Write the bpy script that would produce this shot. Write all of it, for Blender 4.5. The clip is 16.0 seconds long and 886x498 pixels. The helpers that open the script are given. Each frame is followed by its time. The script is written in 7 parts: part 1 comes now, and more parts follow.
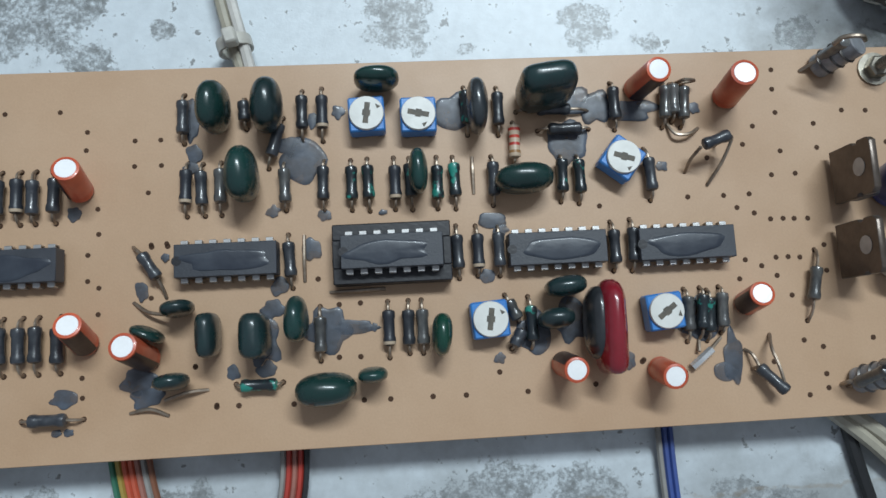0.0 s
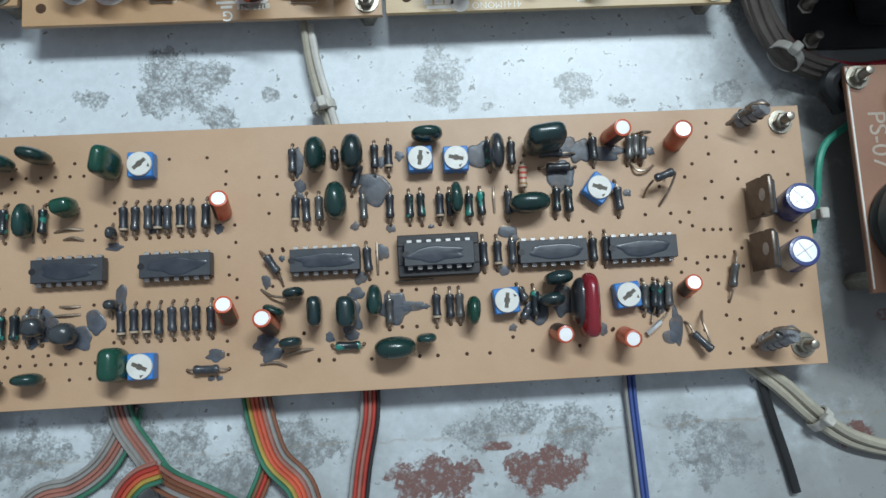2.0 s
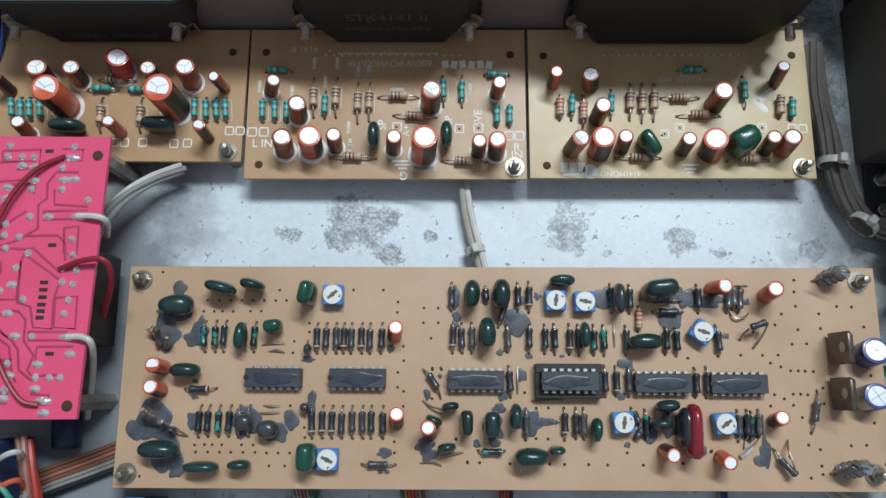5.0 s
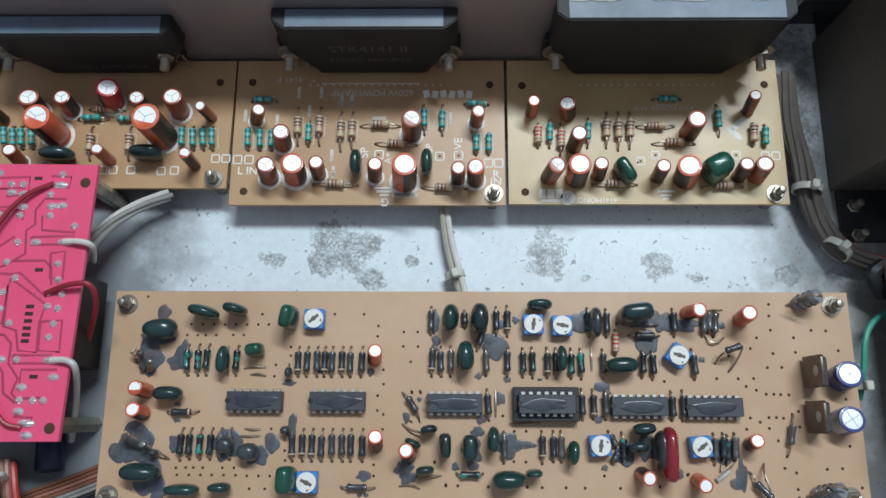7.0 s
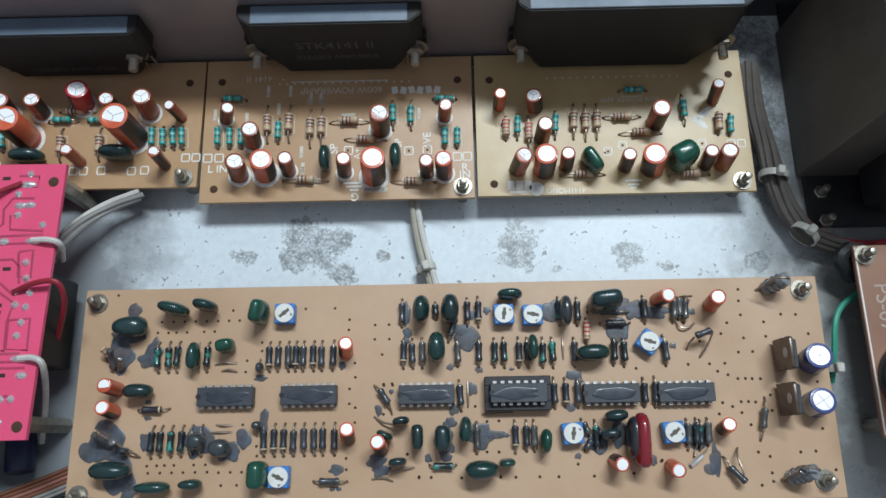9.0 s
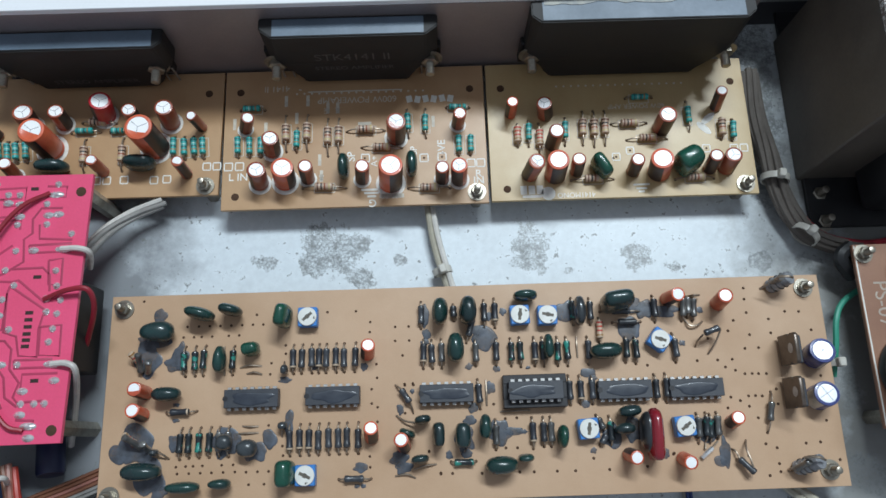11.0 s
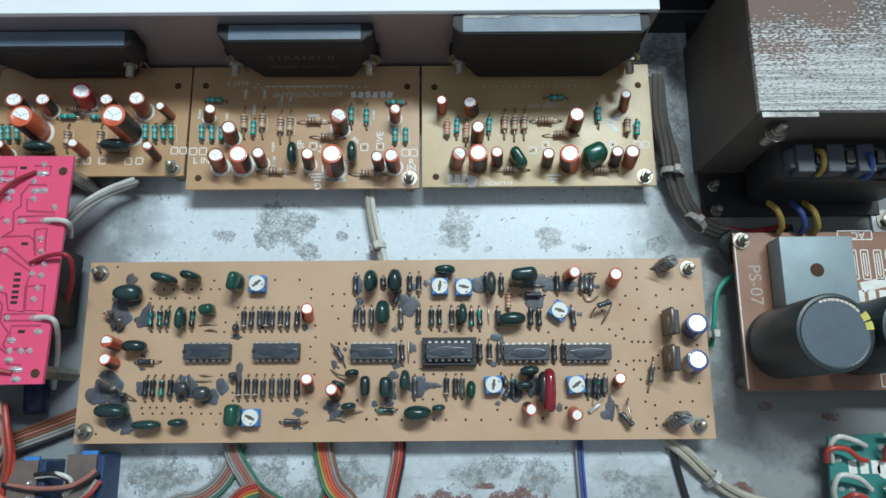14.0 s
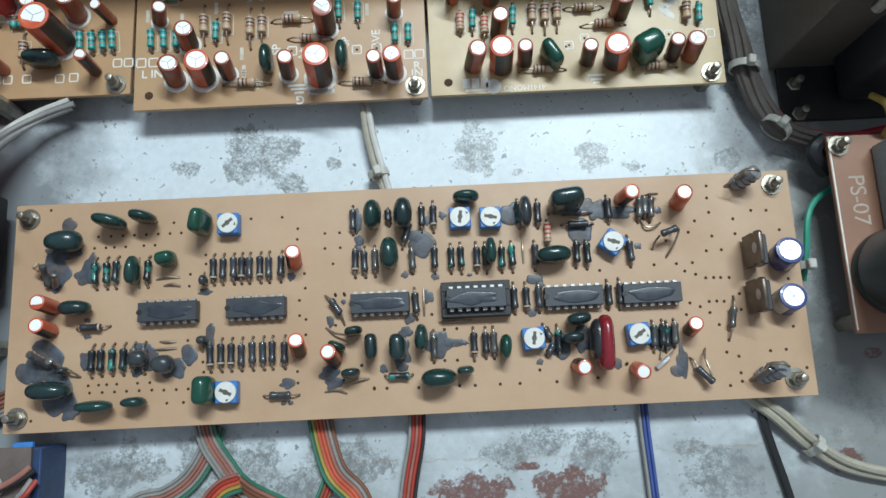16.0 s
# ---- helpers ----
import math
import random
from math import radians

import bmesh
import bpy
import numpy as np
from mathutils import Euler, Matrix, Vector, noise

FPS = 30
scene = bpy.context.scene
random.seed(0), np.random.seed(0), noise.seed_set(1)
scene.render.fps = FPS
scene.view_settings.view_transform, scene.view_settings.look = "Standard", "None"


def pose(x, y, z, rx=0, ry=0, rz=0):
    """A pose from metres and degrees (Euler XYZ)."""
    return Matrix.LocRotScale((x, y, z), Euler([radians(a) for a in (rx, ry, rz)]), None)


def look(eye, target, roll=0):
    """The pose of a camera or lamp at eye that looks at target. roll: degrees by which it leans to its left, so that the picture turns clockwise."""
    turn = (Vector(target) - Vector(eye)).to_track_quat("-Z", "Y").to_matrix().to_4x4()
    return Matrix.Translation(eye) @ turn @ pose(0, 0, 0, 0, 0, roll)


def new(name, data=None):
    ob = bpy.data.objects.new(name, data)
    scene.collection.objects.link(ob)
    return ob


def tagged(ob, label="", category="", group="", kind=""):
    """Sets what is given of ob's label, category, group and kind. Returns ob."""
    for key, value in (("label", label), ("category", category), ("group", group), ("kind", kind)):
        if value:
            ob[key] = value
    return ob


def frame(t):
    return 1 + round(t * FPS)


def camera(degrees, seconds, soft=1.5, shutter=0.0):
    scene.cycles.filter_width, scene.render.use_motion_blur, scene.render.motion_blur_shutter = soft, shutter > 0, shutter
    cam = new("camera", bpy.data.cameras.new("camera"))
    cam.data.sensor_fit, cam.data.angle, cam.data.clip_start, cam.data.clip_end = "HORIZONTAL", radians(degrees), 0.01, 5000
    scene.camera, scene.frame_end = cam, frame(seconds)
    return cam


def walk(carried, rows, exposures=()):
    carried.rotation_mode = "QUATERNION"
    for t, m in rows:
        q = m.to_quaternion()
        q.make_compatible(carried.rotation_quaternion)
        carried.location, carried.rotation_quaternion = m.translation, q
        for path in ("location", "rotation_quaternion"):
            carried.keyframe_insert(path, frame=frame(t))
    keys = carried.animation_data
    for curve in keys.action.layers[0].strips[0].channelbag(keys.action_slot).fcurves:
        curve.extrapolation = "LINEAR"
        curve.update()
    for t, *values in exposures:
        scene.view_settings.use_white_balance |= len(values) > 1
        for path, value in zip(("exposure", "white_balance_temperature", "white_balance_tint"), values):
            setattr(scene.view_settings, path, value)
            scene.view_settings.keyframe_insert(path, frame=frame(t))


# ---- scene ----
cam = camera(62.49, 16.0, soft=1.55)
PATH = [
    (0, (0.02251, 0.01678, 0.13551), (0.04086, 0.05671, -0.16125), 21.76),
    (0.5, (0.02240, 0.01586, 0.13724), (0.04062, 0.05660, -0.15942), 20.91),
    (1, (0.02251, 0.01344, 0.14161), (0.04154, 0.05435, -0.15498), 21.77),
    (1.5, (0.01944, 0.00896, 0.16024), (0.03855, 0.04878, -0.13649), 22.51),
    (2, (0.01278, 0.01161, 0.19441), (0.02810, 0.04919, -0.10283), 19.15),
    (2.5, (0.00394, 0.01878, 0.21315), (0.01302, 0.05534, -0.08447), 12.50),
    (3, (-0.00363, 0.02449, 0.22916), (0.00434, 0.05787, -0.06887), 13.31),
    (3.5, (-0.01349, 0.02821, 0.23296), (-0.00970, 0.06482, -0.06477), 6.02),
    (4, (-0.01652, 0.03259, 0.23969), (-0.01622, 0.07665, -0.05706), 0.53),
    (4.2, (-0.01671, 0.03270, 0.24168), (-0.01708, 0.08051, -0.05448), -0.28),
    (6.5, (-0.01748, 0.02884, 0.24463), (-0.02237, 0.09134, -0.04874), -4.27),
    (7, (-0.00911, 0.02992, 0.24735), (-0.01311, 0.09736, -0.04494), -3.21),
    (7.5, (-0.00700, 0.03092, 0.24822), (-0.01059, 0.10259, -0.04308), -2.70),
    (8, (-0.01135, 0.03095, 0.24830), (-0.01531, 0.10523, -0.04233), -2.85),
    (8.5, (-0.00537, 0.02630, 0.24599), (-0.01098, 0.10126, -0.04444), -4.11),
    (8.7, (-0.00062, 0.01987, 0.24578), (-0.00483, 0.09584, -0.04441), -3.60),
    (10.8, (-0.00400, 0.02190, 0.24371), (-0.00056, 0.09661, -0.04681), 0.37),
    (11, (-0.01076, 0.01837, 0.25405), (-0.00753, 0.09528, -0.03590), 0.51),
    (11.5, (0.00576, 0.01605, 0.31103), (0.00626, 0.08556, 0.01919), -1.18),
    (12, (0.01189, 0.01256, 0.33927), (0.01257, 0.07871, 0.04665), -0.73),
    (12.5, (0.02197, 0.00982, 0.34192), (0.02246, 0.07534, 0.04916), -0.10),
    (13, (0.02366, 0.01016, 0.33725), (0.02412, 0.07610, 0.04458), -0.07),
    (13.5, (0.02118, 0.01118, 0.32676), (0.02187, 0.07666, 0.03399), 0.13),
    (14, (0.01858, 0.01056, 0.29324), (0.01924, 0.07640, 0.00056), 0.13),
    (14.5, (0.01764, 0.00756, 0.25839), (0.01780, 0.07103, -0.03482), -1.02),
    (15, (0.01269, 0.00697, 0.24150), (0.01429, 0.06545, -0.05274), -0.22),
    (15.5, (0.01329, 0.00836, 0.23220), (0.01394, 0.06491, -0.06242), -1.87),
    (16, (0.01067, 0.00650, 0.22882), (0.01236, 0.06403, -0.06561), -1.06),
]
EXPOSURE = [(0.0, -0.15, 6300, 9), (1.5, -0.1, 6300, 8), (2.5, 0.0, 6300, 7), (4.0, 0.0, 6300, 10), (11.0, 0.0, 6300, 10), (12.0, 0.05, 6300, 8), (12.6, 0.05, 6150, 3), (16.0, 0.1, 6300, 6)]
walk(cam, [(t, look(eye, target, roll)) for t, eye, target, roll in PATH], EXPOSURE)

# ---- light: one tube fitting overhead, and the even light of a pale room ----
world = bpy.data.worlds.new("room_air")
scene.world = world
world.use_nodes = True
world.node_tree.nodes["Background"].inputs[0].default_value = (0.80, 0.88, 1.0, 1)
world.node_tree.nodes["Background"].inputs[1].default_value = 0.31
lamp = bpy.data.lights.new("ceiling_tube", "AREA")
lamp.shape, lamp.size, lamp.size_y, lamp.energy, lamp.color = "RECTANGLE", 1.1, 0.14, 50.0, (0.86, 0.96, 1.0)
tube_light = new("ceiling_tube", lamp)
tube_light.matrix_world = look((0.4, 1.09, 2.0), (0.0, 0.07, 0.0))

# ---- materials ----
MM = 0.001


def material(name, color, rough=0.5, metal=0.0, second=None, grain=900.0, blotch=60.0, amount=0.5, bump=0.1, coat=0.0,
             stretch=(1, 1, 1), random_tint=0.0, spread=(0.35, 0.68), transmission=0.0, rough_var=0.12):
    """Two scales of variation: blotches between color and second, and fine grain with relief."""
    m = bpy.data.materials.new(name)
    m.use_nodes = True
    n, l = m.node_tree.nodes, m.node_tree.links
    b = n["Principled BSDF"]
    b.inputs["Metallic"].default_value = metal
    b.inputs["Coat Weight"].default_value = coat
    b.inputs["Coat Roughness"].default_value = 0.08
    b.inputs["Transmission Weight"].default_value = transmission
    second = second or tuple(c * 0.72 for c in color)
    co = n.new("ShaderNodeTexCoord")
    mp = n.new("ShaderNodeMapping")
    mp.inputs["Scale"].default_value = stretch
    if random_tint:
        own, shift = n.new("ShaderNodeObjectInfo"), n.new("ShaderNodeVectorMath")
        l.new(co.outputs["Object"], shift.inputs[0])
        l.new(own.outputs["Random"], shift.inputs[1])
        l.new(shift.outputs["Vector"], mp.inputs["Vector"])
    else:
        l.new(co.outputs["Object"], mp.inputs["Vector"])
    big, fine = n.new("ShaderNodeTexNoise"), n.new("ShaderNodeTexNoise")
    big.inputs["Scale"].default_value, big.inputs["Detail"].default_value, big.inputs["Roughness"].default_value = blotch, 7, 0.62
    fine.inputs["Scale"].default_value, fine.inputs["Detail"].default_value = grain, 4
    for tex in (big, fine):
        l.new(mp.outputs["Vector"], tex.inputs["Vector"])
    ramp = n.new("ShaderNodeValToRGB")
    ramp.color_ramp.elements[0].position, ramp.color_ramp.elements[1].position = spread
    ramp.color_ramp.elements[0].color, ramp.color_ramp.elements[1].color = (*color, 1), (*second, 1)
    l.new(big.outputs["Fac"], ramp.inputs["Fac"])
    mix = n.new("ShaderNodeMix")
    mix.data_type, mix.blend_type = "RGBA", "MULTIPLY"
    mix.inputs["Factor"].default_value = amount
    fr = n.new("ShaderNodeMapRange")
    fr.inputs["To Min"].default_value, fr.inputs["To Max"].default_value = 0.55, 1.3
    l.new(fine.outputs["Fac"], fr.inputs["Value"])
    l.new(ramp.outputs["Color"], mix.inputs["A"])
    l.new(fr.outputs["Result"], mix.inputs["B"])
    out = mix.outputs["Result"]
    if random_tint:
        info, hs, rr = n.new("ShaderNodeObjectInfo"), n.new("ShaderNodeHueSaturation"), n.new("ShaderNodeMapRange")
        rr.inputs["To Min"].default_value, rr.inputs["To Max"].default_value = 1 - random_tint, 1 + random_tint
        l.new(info.outputs["Random"], rr.inputs["Value"])
        l.new(rr.outputs["Result"], hs.inputs["Value"])
        l.new(out, hs.inputs["Color"])
        out = hs.outputs["Color"]
    l.new(out, b.inputs["Base Color"])
    rv = n.new("ShaderNodeMapRange")
    rv.inputs["To Min"].default_value, rv.inputs["To Max"].default_value = max(0.03, rough - rough_var), min(1, rough + rough_var)
    l.new(big.outputs["Fac"], rv.inputs["Value"])
    l.new(rv.outputs["Result"], b.inputs["Roughness"])
    if bump:
        bp = n.new("ShaderNodeBump")
        bp.inputs["Strength"].default_value, bp.inputs["Distance"].default_value = bump, 0.0004
        l.new(fine.outputs["Fac"], bp.inputs["Height"])
        l.new(bp.outputs["Normal"], b.inputs["Normal"])
    return m


def banded(name, base, bands, rough=0.4):
    """A resistor body with colour rings along its own z axis, at fixed places from end to end."""
    m = material(name, base, rough, amount=0.35, grain=1500, blotch=500)
    n, l = m.node_tree.nodes, m.node_tree.links
    b = n["Principled BSDF"]
    co, sep, mr, ramp = n.new("ShaderNodeTexCoord"), n.new("ShaderNodeSeparateXYZ"), n.new("ShaderNodeMapRange"), n.new("ShaderNodeValToRGB")
    l.new(co.outputs["Object"], sep.inputs[0])
    mr.inputs["From Min"].default_value, mr.inputs["From Max"].default_value = -0.0032, 0.0032
    l.new(sep.outputs["Z"], mr.inputs["Value"])
    l.new(mr.outputs["Result"], ramp.inputs["Fac"])
    cr = ramp.color_ramp
    cr.interpolation = "CONSTANT"
    cr.elements[0].position, cr.elements[0].color = 0.0, (*base, 1)
    cr.elements[1].position, cr.elements[1].color = 0.99, (*base, 1)
    for at, color in bands:
        e = cr.elements.new(at)
        e.color = (*color, 1)
        e = cr.elements.new(at + 0.09)
        e.color = (*base, 1)
    l.new(ramp.outputs["Color"], b.inputs["Base Color"])
    return m


phenolic = material("phenolic_board", (0.535, 0.36, 0.232), 0.48, second=(0.43, 0.268, 0.155), grain=2500, blotch=26, amount=0.22, bump=0.05, spread=(0.3, 0.75))
phenolic_amp = material("phenolic_amplifier_board", (0.48, 0.305, 0.165), 0.4, second=(0.39, 0.225, 0.11), grain=2200, blotch=28, amount=0.25, bump=0.05)
phenolic_yellow = material("yellow_board", (0.50, 0.37, 0.19), 0.4, second=(0.43, 0.29, 0.13), grain=2200, blotch=28, amount=0.25, bump=0.05)
pink_mask = material("pink_solder_mask", (0.76, 0.09, 0.20), 0.34, second=(0.70, 0.075, 0.165), grain=1200, blotch=40, amount=0.2)
pink_groove = material("bare_pink_laminate", (0.42, 0.04, 0.10), 0.5, grain=1200, blotch=60, amount=0.2)
brown_board = material("brown_power_board", (0.30, 0.155, 0.095), 0.42, second=(0.24, 0.115, 0.07), grain=1800, blotch=30, amount=0.25)
green_board = material("green_solder_mask", (0.045, 0.22, 0.19), 0.38, second=(0.03, 0.17, 0.15), grain=1800, blotch=70, amount=0.2)
silk = material("white_silkscreen", (0.80, 0.79, 0.74), 0.55, second=(0.66, 0.64, 0.58), grain=2500, blotch=300, amount=0.3, bump=0)
silk_faint = material("faded_silkscreen", (0.66, 0.60, 0.50), 0.55, grain=2500, blotch=300, amount=0.4, bump=0)
silk_dull = material("dull_silkscreen", (0.48, 0.40, 0.33), 0.6, grain=2500, blotch=300, amount=0.4, bump=0)
can_dull = material("dull_metal_end", (0.42, 0.44, 0.47), 0.4, 0.5, second=(0.30, 0.31, 0.33), grain=1500, blotch=400, amount=0.3)
can_grey = material("brushed_can_top", (0.62, 0.64, 0.68), 0.35, 0.3, second=(0.50, 0.52, 0.57), grain=1500, blotch=400, amount=0.3)
hole_dark = material("drilled_hole", (0.075, 0.036, 0.018), 0.9, grain=2000, blotch=300)
dark_body = material("black_lacquer_body", (0.024, 0.027, 0.034), 0.34, second=(0.055, 0.06, 0.068), grain=1800, blotch=700, amount=0.4, coat=0.25, random_tint=0.3)
coated_body = material("resin_coated_body", (0.13, 0.128, 0.12), 0.3, second=(0.04, 0.042, 0.046), grain=1600, blotch=420, amount=0.4, coat=0.5, random_tint=0.35)
green_body = material("black_body_with_green_flecks", (0.018, 0.024, 0.028), 0.3, second=(0.03, 0.24, 0.19), grain=1600, blotch=330, amount=0.4, coat=0.2, spread=(0.56, 0.60), random_tint=0.2)
cream_end = banded("black_body_with_cream_end", (0.026, 0.029, 0.037), [(0.88, (0.46, 0.36, 0.26))])
teal_body = banded("teal_resistor_body", (0.03, 0.33, 0.31), [(0.12, (0.02, 0.13, 0.14)), (0.32, (0.25, 0.5, 0.45)), (0.5, (0.03, 0.1, 0.1)), (0.7, (0.3, 0.2, 0.1))])
tan_body = banded("tan_resistor_body", (0.47, 0.34, 0.25), [(0.12, (0.12, 0.05, 0.03)), (0.33, (0.02, 0.02, 0.02)), (0.52, (0.25, 0.07, 0.03)), (0.78, (0.5, 0.4, 0.2))])
banded_body = banded("cream_resistor_body", (0.52, 0.40, 0.29), [(0.1, (0.45, 0.04, 0.03)), (0.32, (0.5, 0.05, 0.03)), (0.54, (0.45, 0.04, 0.03)), (0.78, (0.3, 0.16, 0.06))])
tinned = material("dull_tinned_wire", (0.40, 0.33, 0.26), 0.42, 0.7, second=(0.20, 0.155, 0.12), grain=1500, blotch=500, amount=0.5)
bright_metal = material("bright_solder", (0.82, 0.83, 0.84), 0.25, 0.7, second=(0.7, 0.7, 0.7), grain=900, blotch=300, amount=0.3)
orange_sleeve = material("orange_sleeve", (0.62, 0.12, 0.05), 0.38, second=(0.50, 0.085, 0.04), grain=900, blotch=150, amount=0.2, coat=0.2, random_tint=0.12)
brown_sleeve = material("red_brown_sleeve", (0.36, 0.085, 0.04), 0.36, second=(0.26, 0.055, 0.028), grain=900, blotch=150, amount=0.25, coat=0.2, random_tint=0.2)
red_sleeve = material("red_sleeve", (0.5, 0.02, 0.03), 0.36, grain=900, blotch=150, amount=0.2, coat=0.2)
blue_sleeve = material("dark_blue_sleeve", (0.055, 0.075, 0.24), 0.35, second=(0.04, 0.05, 0.17), grain=900, blotch=200, amount=0.25, coat=0.2)
grey_upright = material("grey_coated_upright", (0.30, 0.305, 0.325), 0.36, second=(0.13, 0.135, 0.145), grain=900, blotch=300, amount=0.4, coat=0.2)
stripe_dark = material("dark_polarity_stripe", (0.045, 0.024, 0.022), 0.4, grain=1200, blotch=300)
# aluminium ends; the lamp's glare is put into a near-white, non-metal colour
can_top = material("aluminium_can_top", (0.95, 0.95, 0.95), 0.3, 0.0, second=(0.9, 0.9, 0.9), grain=1500, blotch=300, amount=0.2, bump=0.04)
vent_line = material("vent_groove", (0.42, 0.42, 0.44), 0.45, 0.3, grain=1500, blotch=300)
green_dip = material("dark_green_epoxy", (0.012, 0.046, 0.040), 0.27, second=(0.011, 0.034, 0.032), grain=500, blotch=160, amount=0.3, coat=0.22, bump=0.06, random_tint=0.25)
bright_green_dip = material("green_epoxy", (0.011, 0.075, 0.048), 0.27, second=(0.010, 0.052, 0.036), grain=500, blotch=160, amount=0.3, coat=0.22, bump=0.06, random_tint=0.2)
dark_dip = material("black_green_epoxy", (0.014, 0.040, 0.040), 0.27, second=(0.014, 0.026, 0.028), grain=500, blotch=160, amount=0.3, coat=0.22, bump=0.06, random_tint=0.25)
grey_dip = material("resin_covered_epoxy", (0.05, 0.06, 0.066), 0.28, second=(0.02, 0.024, 0.028), grain=500, blotch=200, amount=0.3, coat=0.5, bump=0.15)
red_dip = material("dark_red_epoxy", (0.24, 0.014, 0.026), 0.25, second=(0.2, 0.01, 0.016), grain=500, blotch=150, amount=0.2, coat=0.6)
black_paste = material("black_coating", (0.02, 0.022, 0.025), 0.3, second=(0.035, 0.038, 0.042), grain=600, blotch=200, coat=0.4)
resin = material("grey_resin_film", (0.10, 0.118, 0.15), 0.42, second=(0.05, 0.054, 0.064), grain=700, blotch=260, amount=0.4, coat=0.1, bump=0.1, rough_var=0.12)


def see_through(m, lo, hi):
    """Lets the board show through thin places of a film."""
    n, l = m.node_tree.nodes, m.node_tree.links
    tex, r = n.new("ShaderNodeTexNoise"), n.new("ShaderNodeMapRange")
    tex.inputs["Scale"].default_value, tex.inputs["Detail"].default_value = 190, 5
    r.inputs["From Min"].default_value, r.inputs["From Max"].default_value = 0.38, 0.6
    r.inputs["To Min"].default_value, r.inputs["To Max"].default_value = lo, hi
    l.new(n["Texture Coordinate"].outputs["Object"], tex.inputs["Vector"])
    l.new(tex.outputs["Fac"], r.inputs["Value"])
    l.new(r.outputs["Result"], n["Principled BSDF"].inputs["Alpha"])


see_through(resin, 0.66, 1.0)
chip_black = material("chip_plastic", (0.035, 0.039, 0.048), 0.45, second=(0.055, 0.06, 0.072), grain=2500, blotch=160, amount=0.3)
chip_wet = material("wet_resin_on_chip", (0.030, 0.036, 0.05), 0.34, second=(0.045, 0.054, 0.07), grain=600, blotch=150, amount=0.3, coat=0.1, bump=0.08)
socket_black = material("socket_plastic", (0.02, 0.02, 0.024), 0.4, grain=1500, blotch=200)
pin_tin = material("tinned_pin", (0.55, 0.55, 0.55), 0.42, 0.9, second=(0.5, 0.48, 0.45), grain=1500, blotch=500, amount=0.3)
trimmer_blue = material("blue_trimmer_plastic", (0.06, 0.24, 0.60), 0.35, second=(0.045, 0.18, 0.5), grain=1200, blotch=200, amount=0.2)
trimmer_dark = material("dark_blue_plastic", (0.028, 0.06, 0.15), 0.45, second=(0.022, 0.04, 0.10), grain=1200, blotch=200, amount=0.2)
brown_dull = material("dusty_brown_laminate", (0.155, 0.12, 0.105), 0.6, second=(0.11, 0.085, 0.075), grain=1200, blotch=120, amount=0.4)
trimmer_white = material("white_rotor", (0.74, 0.74, 0.70), 0.4, second=(0.62, 0.62, 0.58), grain=1200, blotch=300, amount=0.2)
slot_dark = material("dirty_slot", (0.07, 0.065, 0.055), 0.6, second=(0.14, 0.12, 0.09), grain=900, blotch=400)
chassis_paint = material("worn_chassis_paint", (0.63, 0.69, 0.73), 0.4, second=(0.53, 0.575, 0.605), grain=420, blotch=16, amount=0.4, bump=0.12, spread=(0.46, 0.72))


def floor_zones(m):
    """Darker grey along one side of the floor, grimy paint along the other and duller grey in front, with ragged
    borders.
    """
    n, l = m.node_tree.nodes, m.node_tree.links
    b = n["Principled BSDF"]
    before = b.inputs["Base Color"].links[0].from_socket
    co, sep, tex = n.new("ShaderNodeTexCoord"), n.new("ShaderNodeSeparateXYZ"), n.new("ShaderNodeTexNoise")
    l.new(co.outputs["Object"], sep.inputs[0])
    l.new(co.outputs["Object"], tex.inputs["Vector"])
    tex.inputs["Scale"].default_value, tex.inputs["Detail"].default_value, tex.inputs["Roughness"].default_value = 38, 9, 0.68
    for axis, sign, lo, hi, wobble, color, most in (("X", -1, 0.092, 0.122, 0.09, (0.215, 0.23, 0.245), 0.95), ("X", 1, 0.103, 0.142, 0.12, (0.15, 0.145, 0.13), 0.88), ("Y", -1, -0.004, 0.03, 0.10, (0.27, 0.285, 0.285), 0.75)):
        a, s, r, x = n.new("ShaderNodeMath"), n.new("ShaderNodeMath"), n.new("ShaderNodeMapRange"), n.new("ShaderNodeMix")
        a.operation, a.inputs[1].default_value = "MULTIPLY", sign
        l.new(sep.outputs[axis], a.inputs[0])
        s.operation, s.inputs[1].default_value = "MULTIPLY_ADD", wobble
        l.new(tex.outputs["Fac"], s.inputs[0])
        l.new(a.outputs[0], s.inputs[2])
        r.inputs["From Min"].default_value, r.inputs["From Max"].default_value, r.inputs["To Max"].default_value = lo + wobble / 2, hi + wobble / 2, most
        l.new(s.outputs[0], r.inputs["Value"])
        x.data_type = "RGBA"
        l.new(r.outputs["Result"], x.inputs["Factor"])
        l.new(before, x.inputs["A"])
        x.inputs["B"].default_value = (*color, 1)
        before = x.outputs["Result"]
    l.new(before, b.inputs["Base Color"])


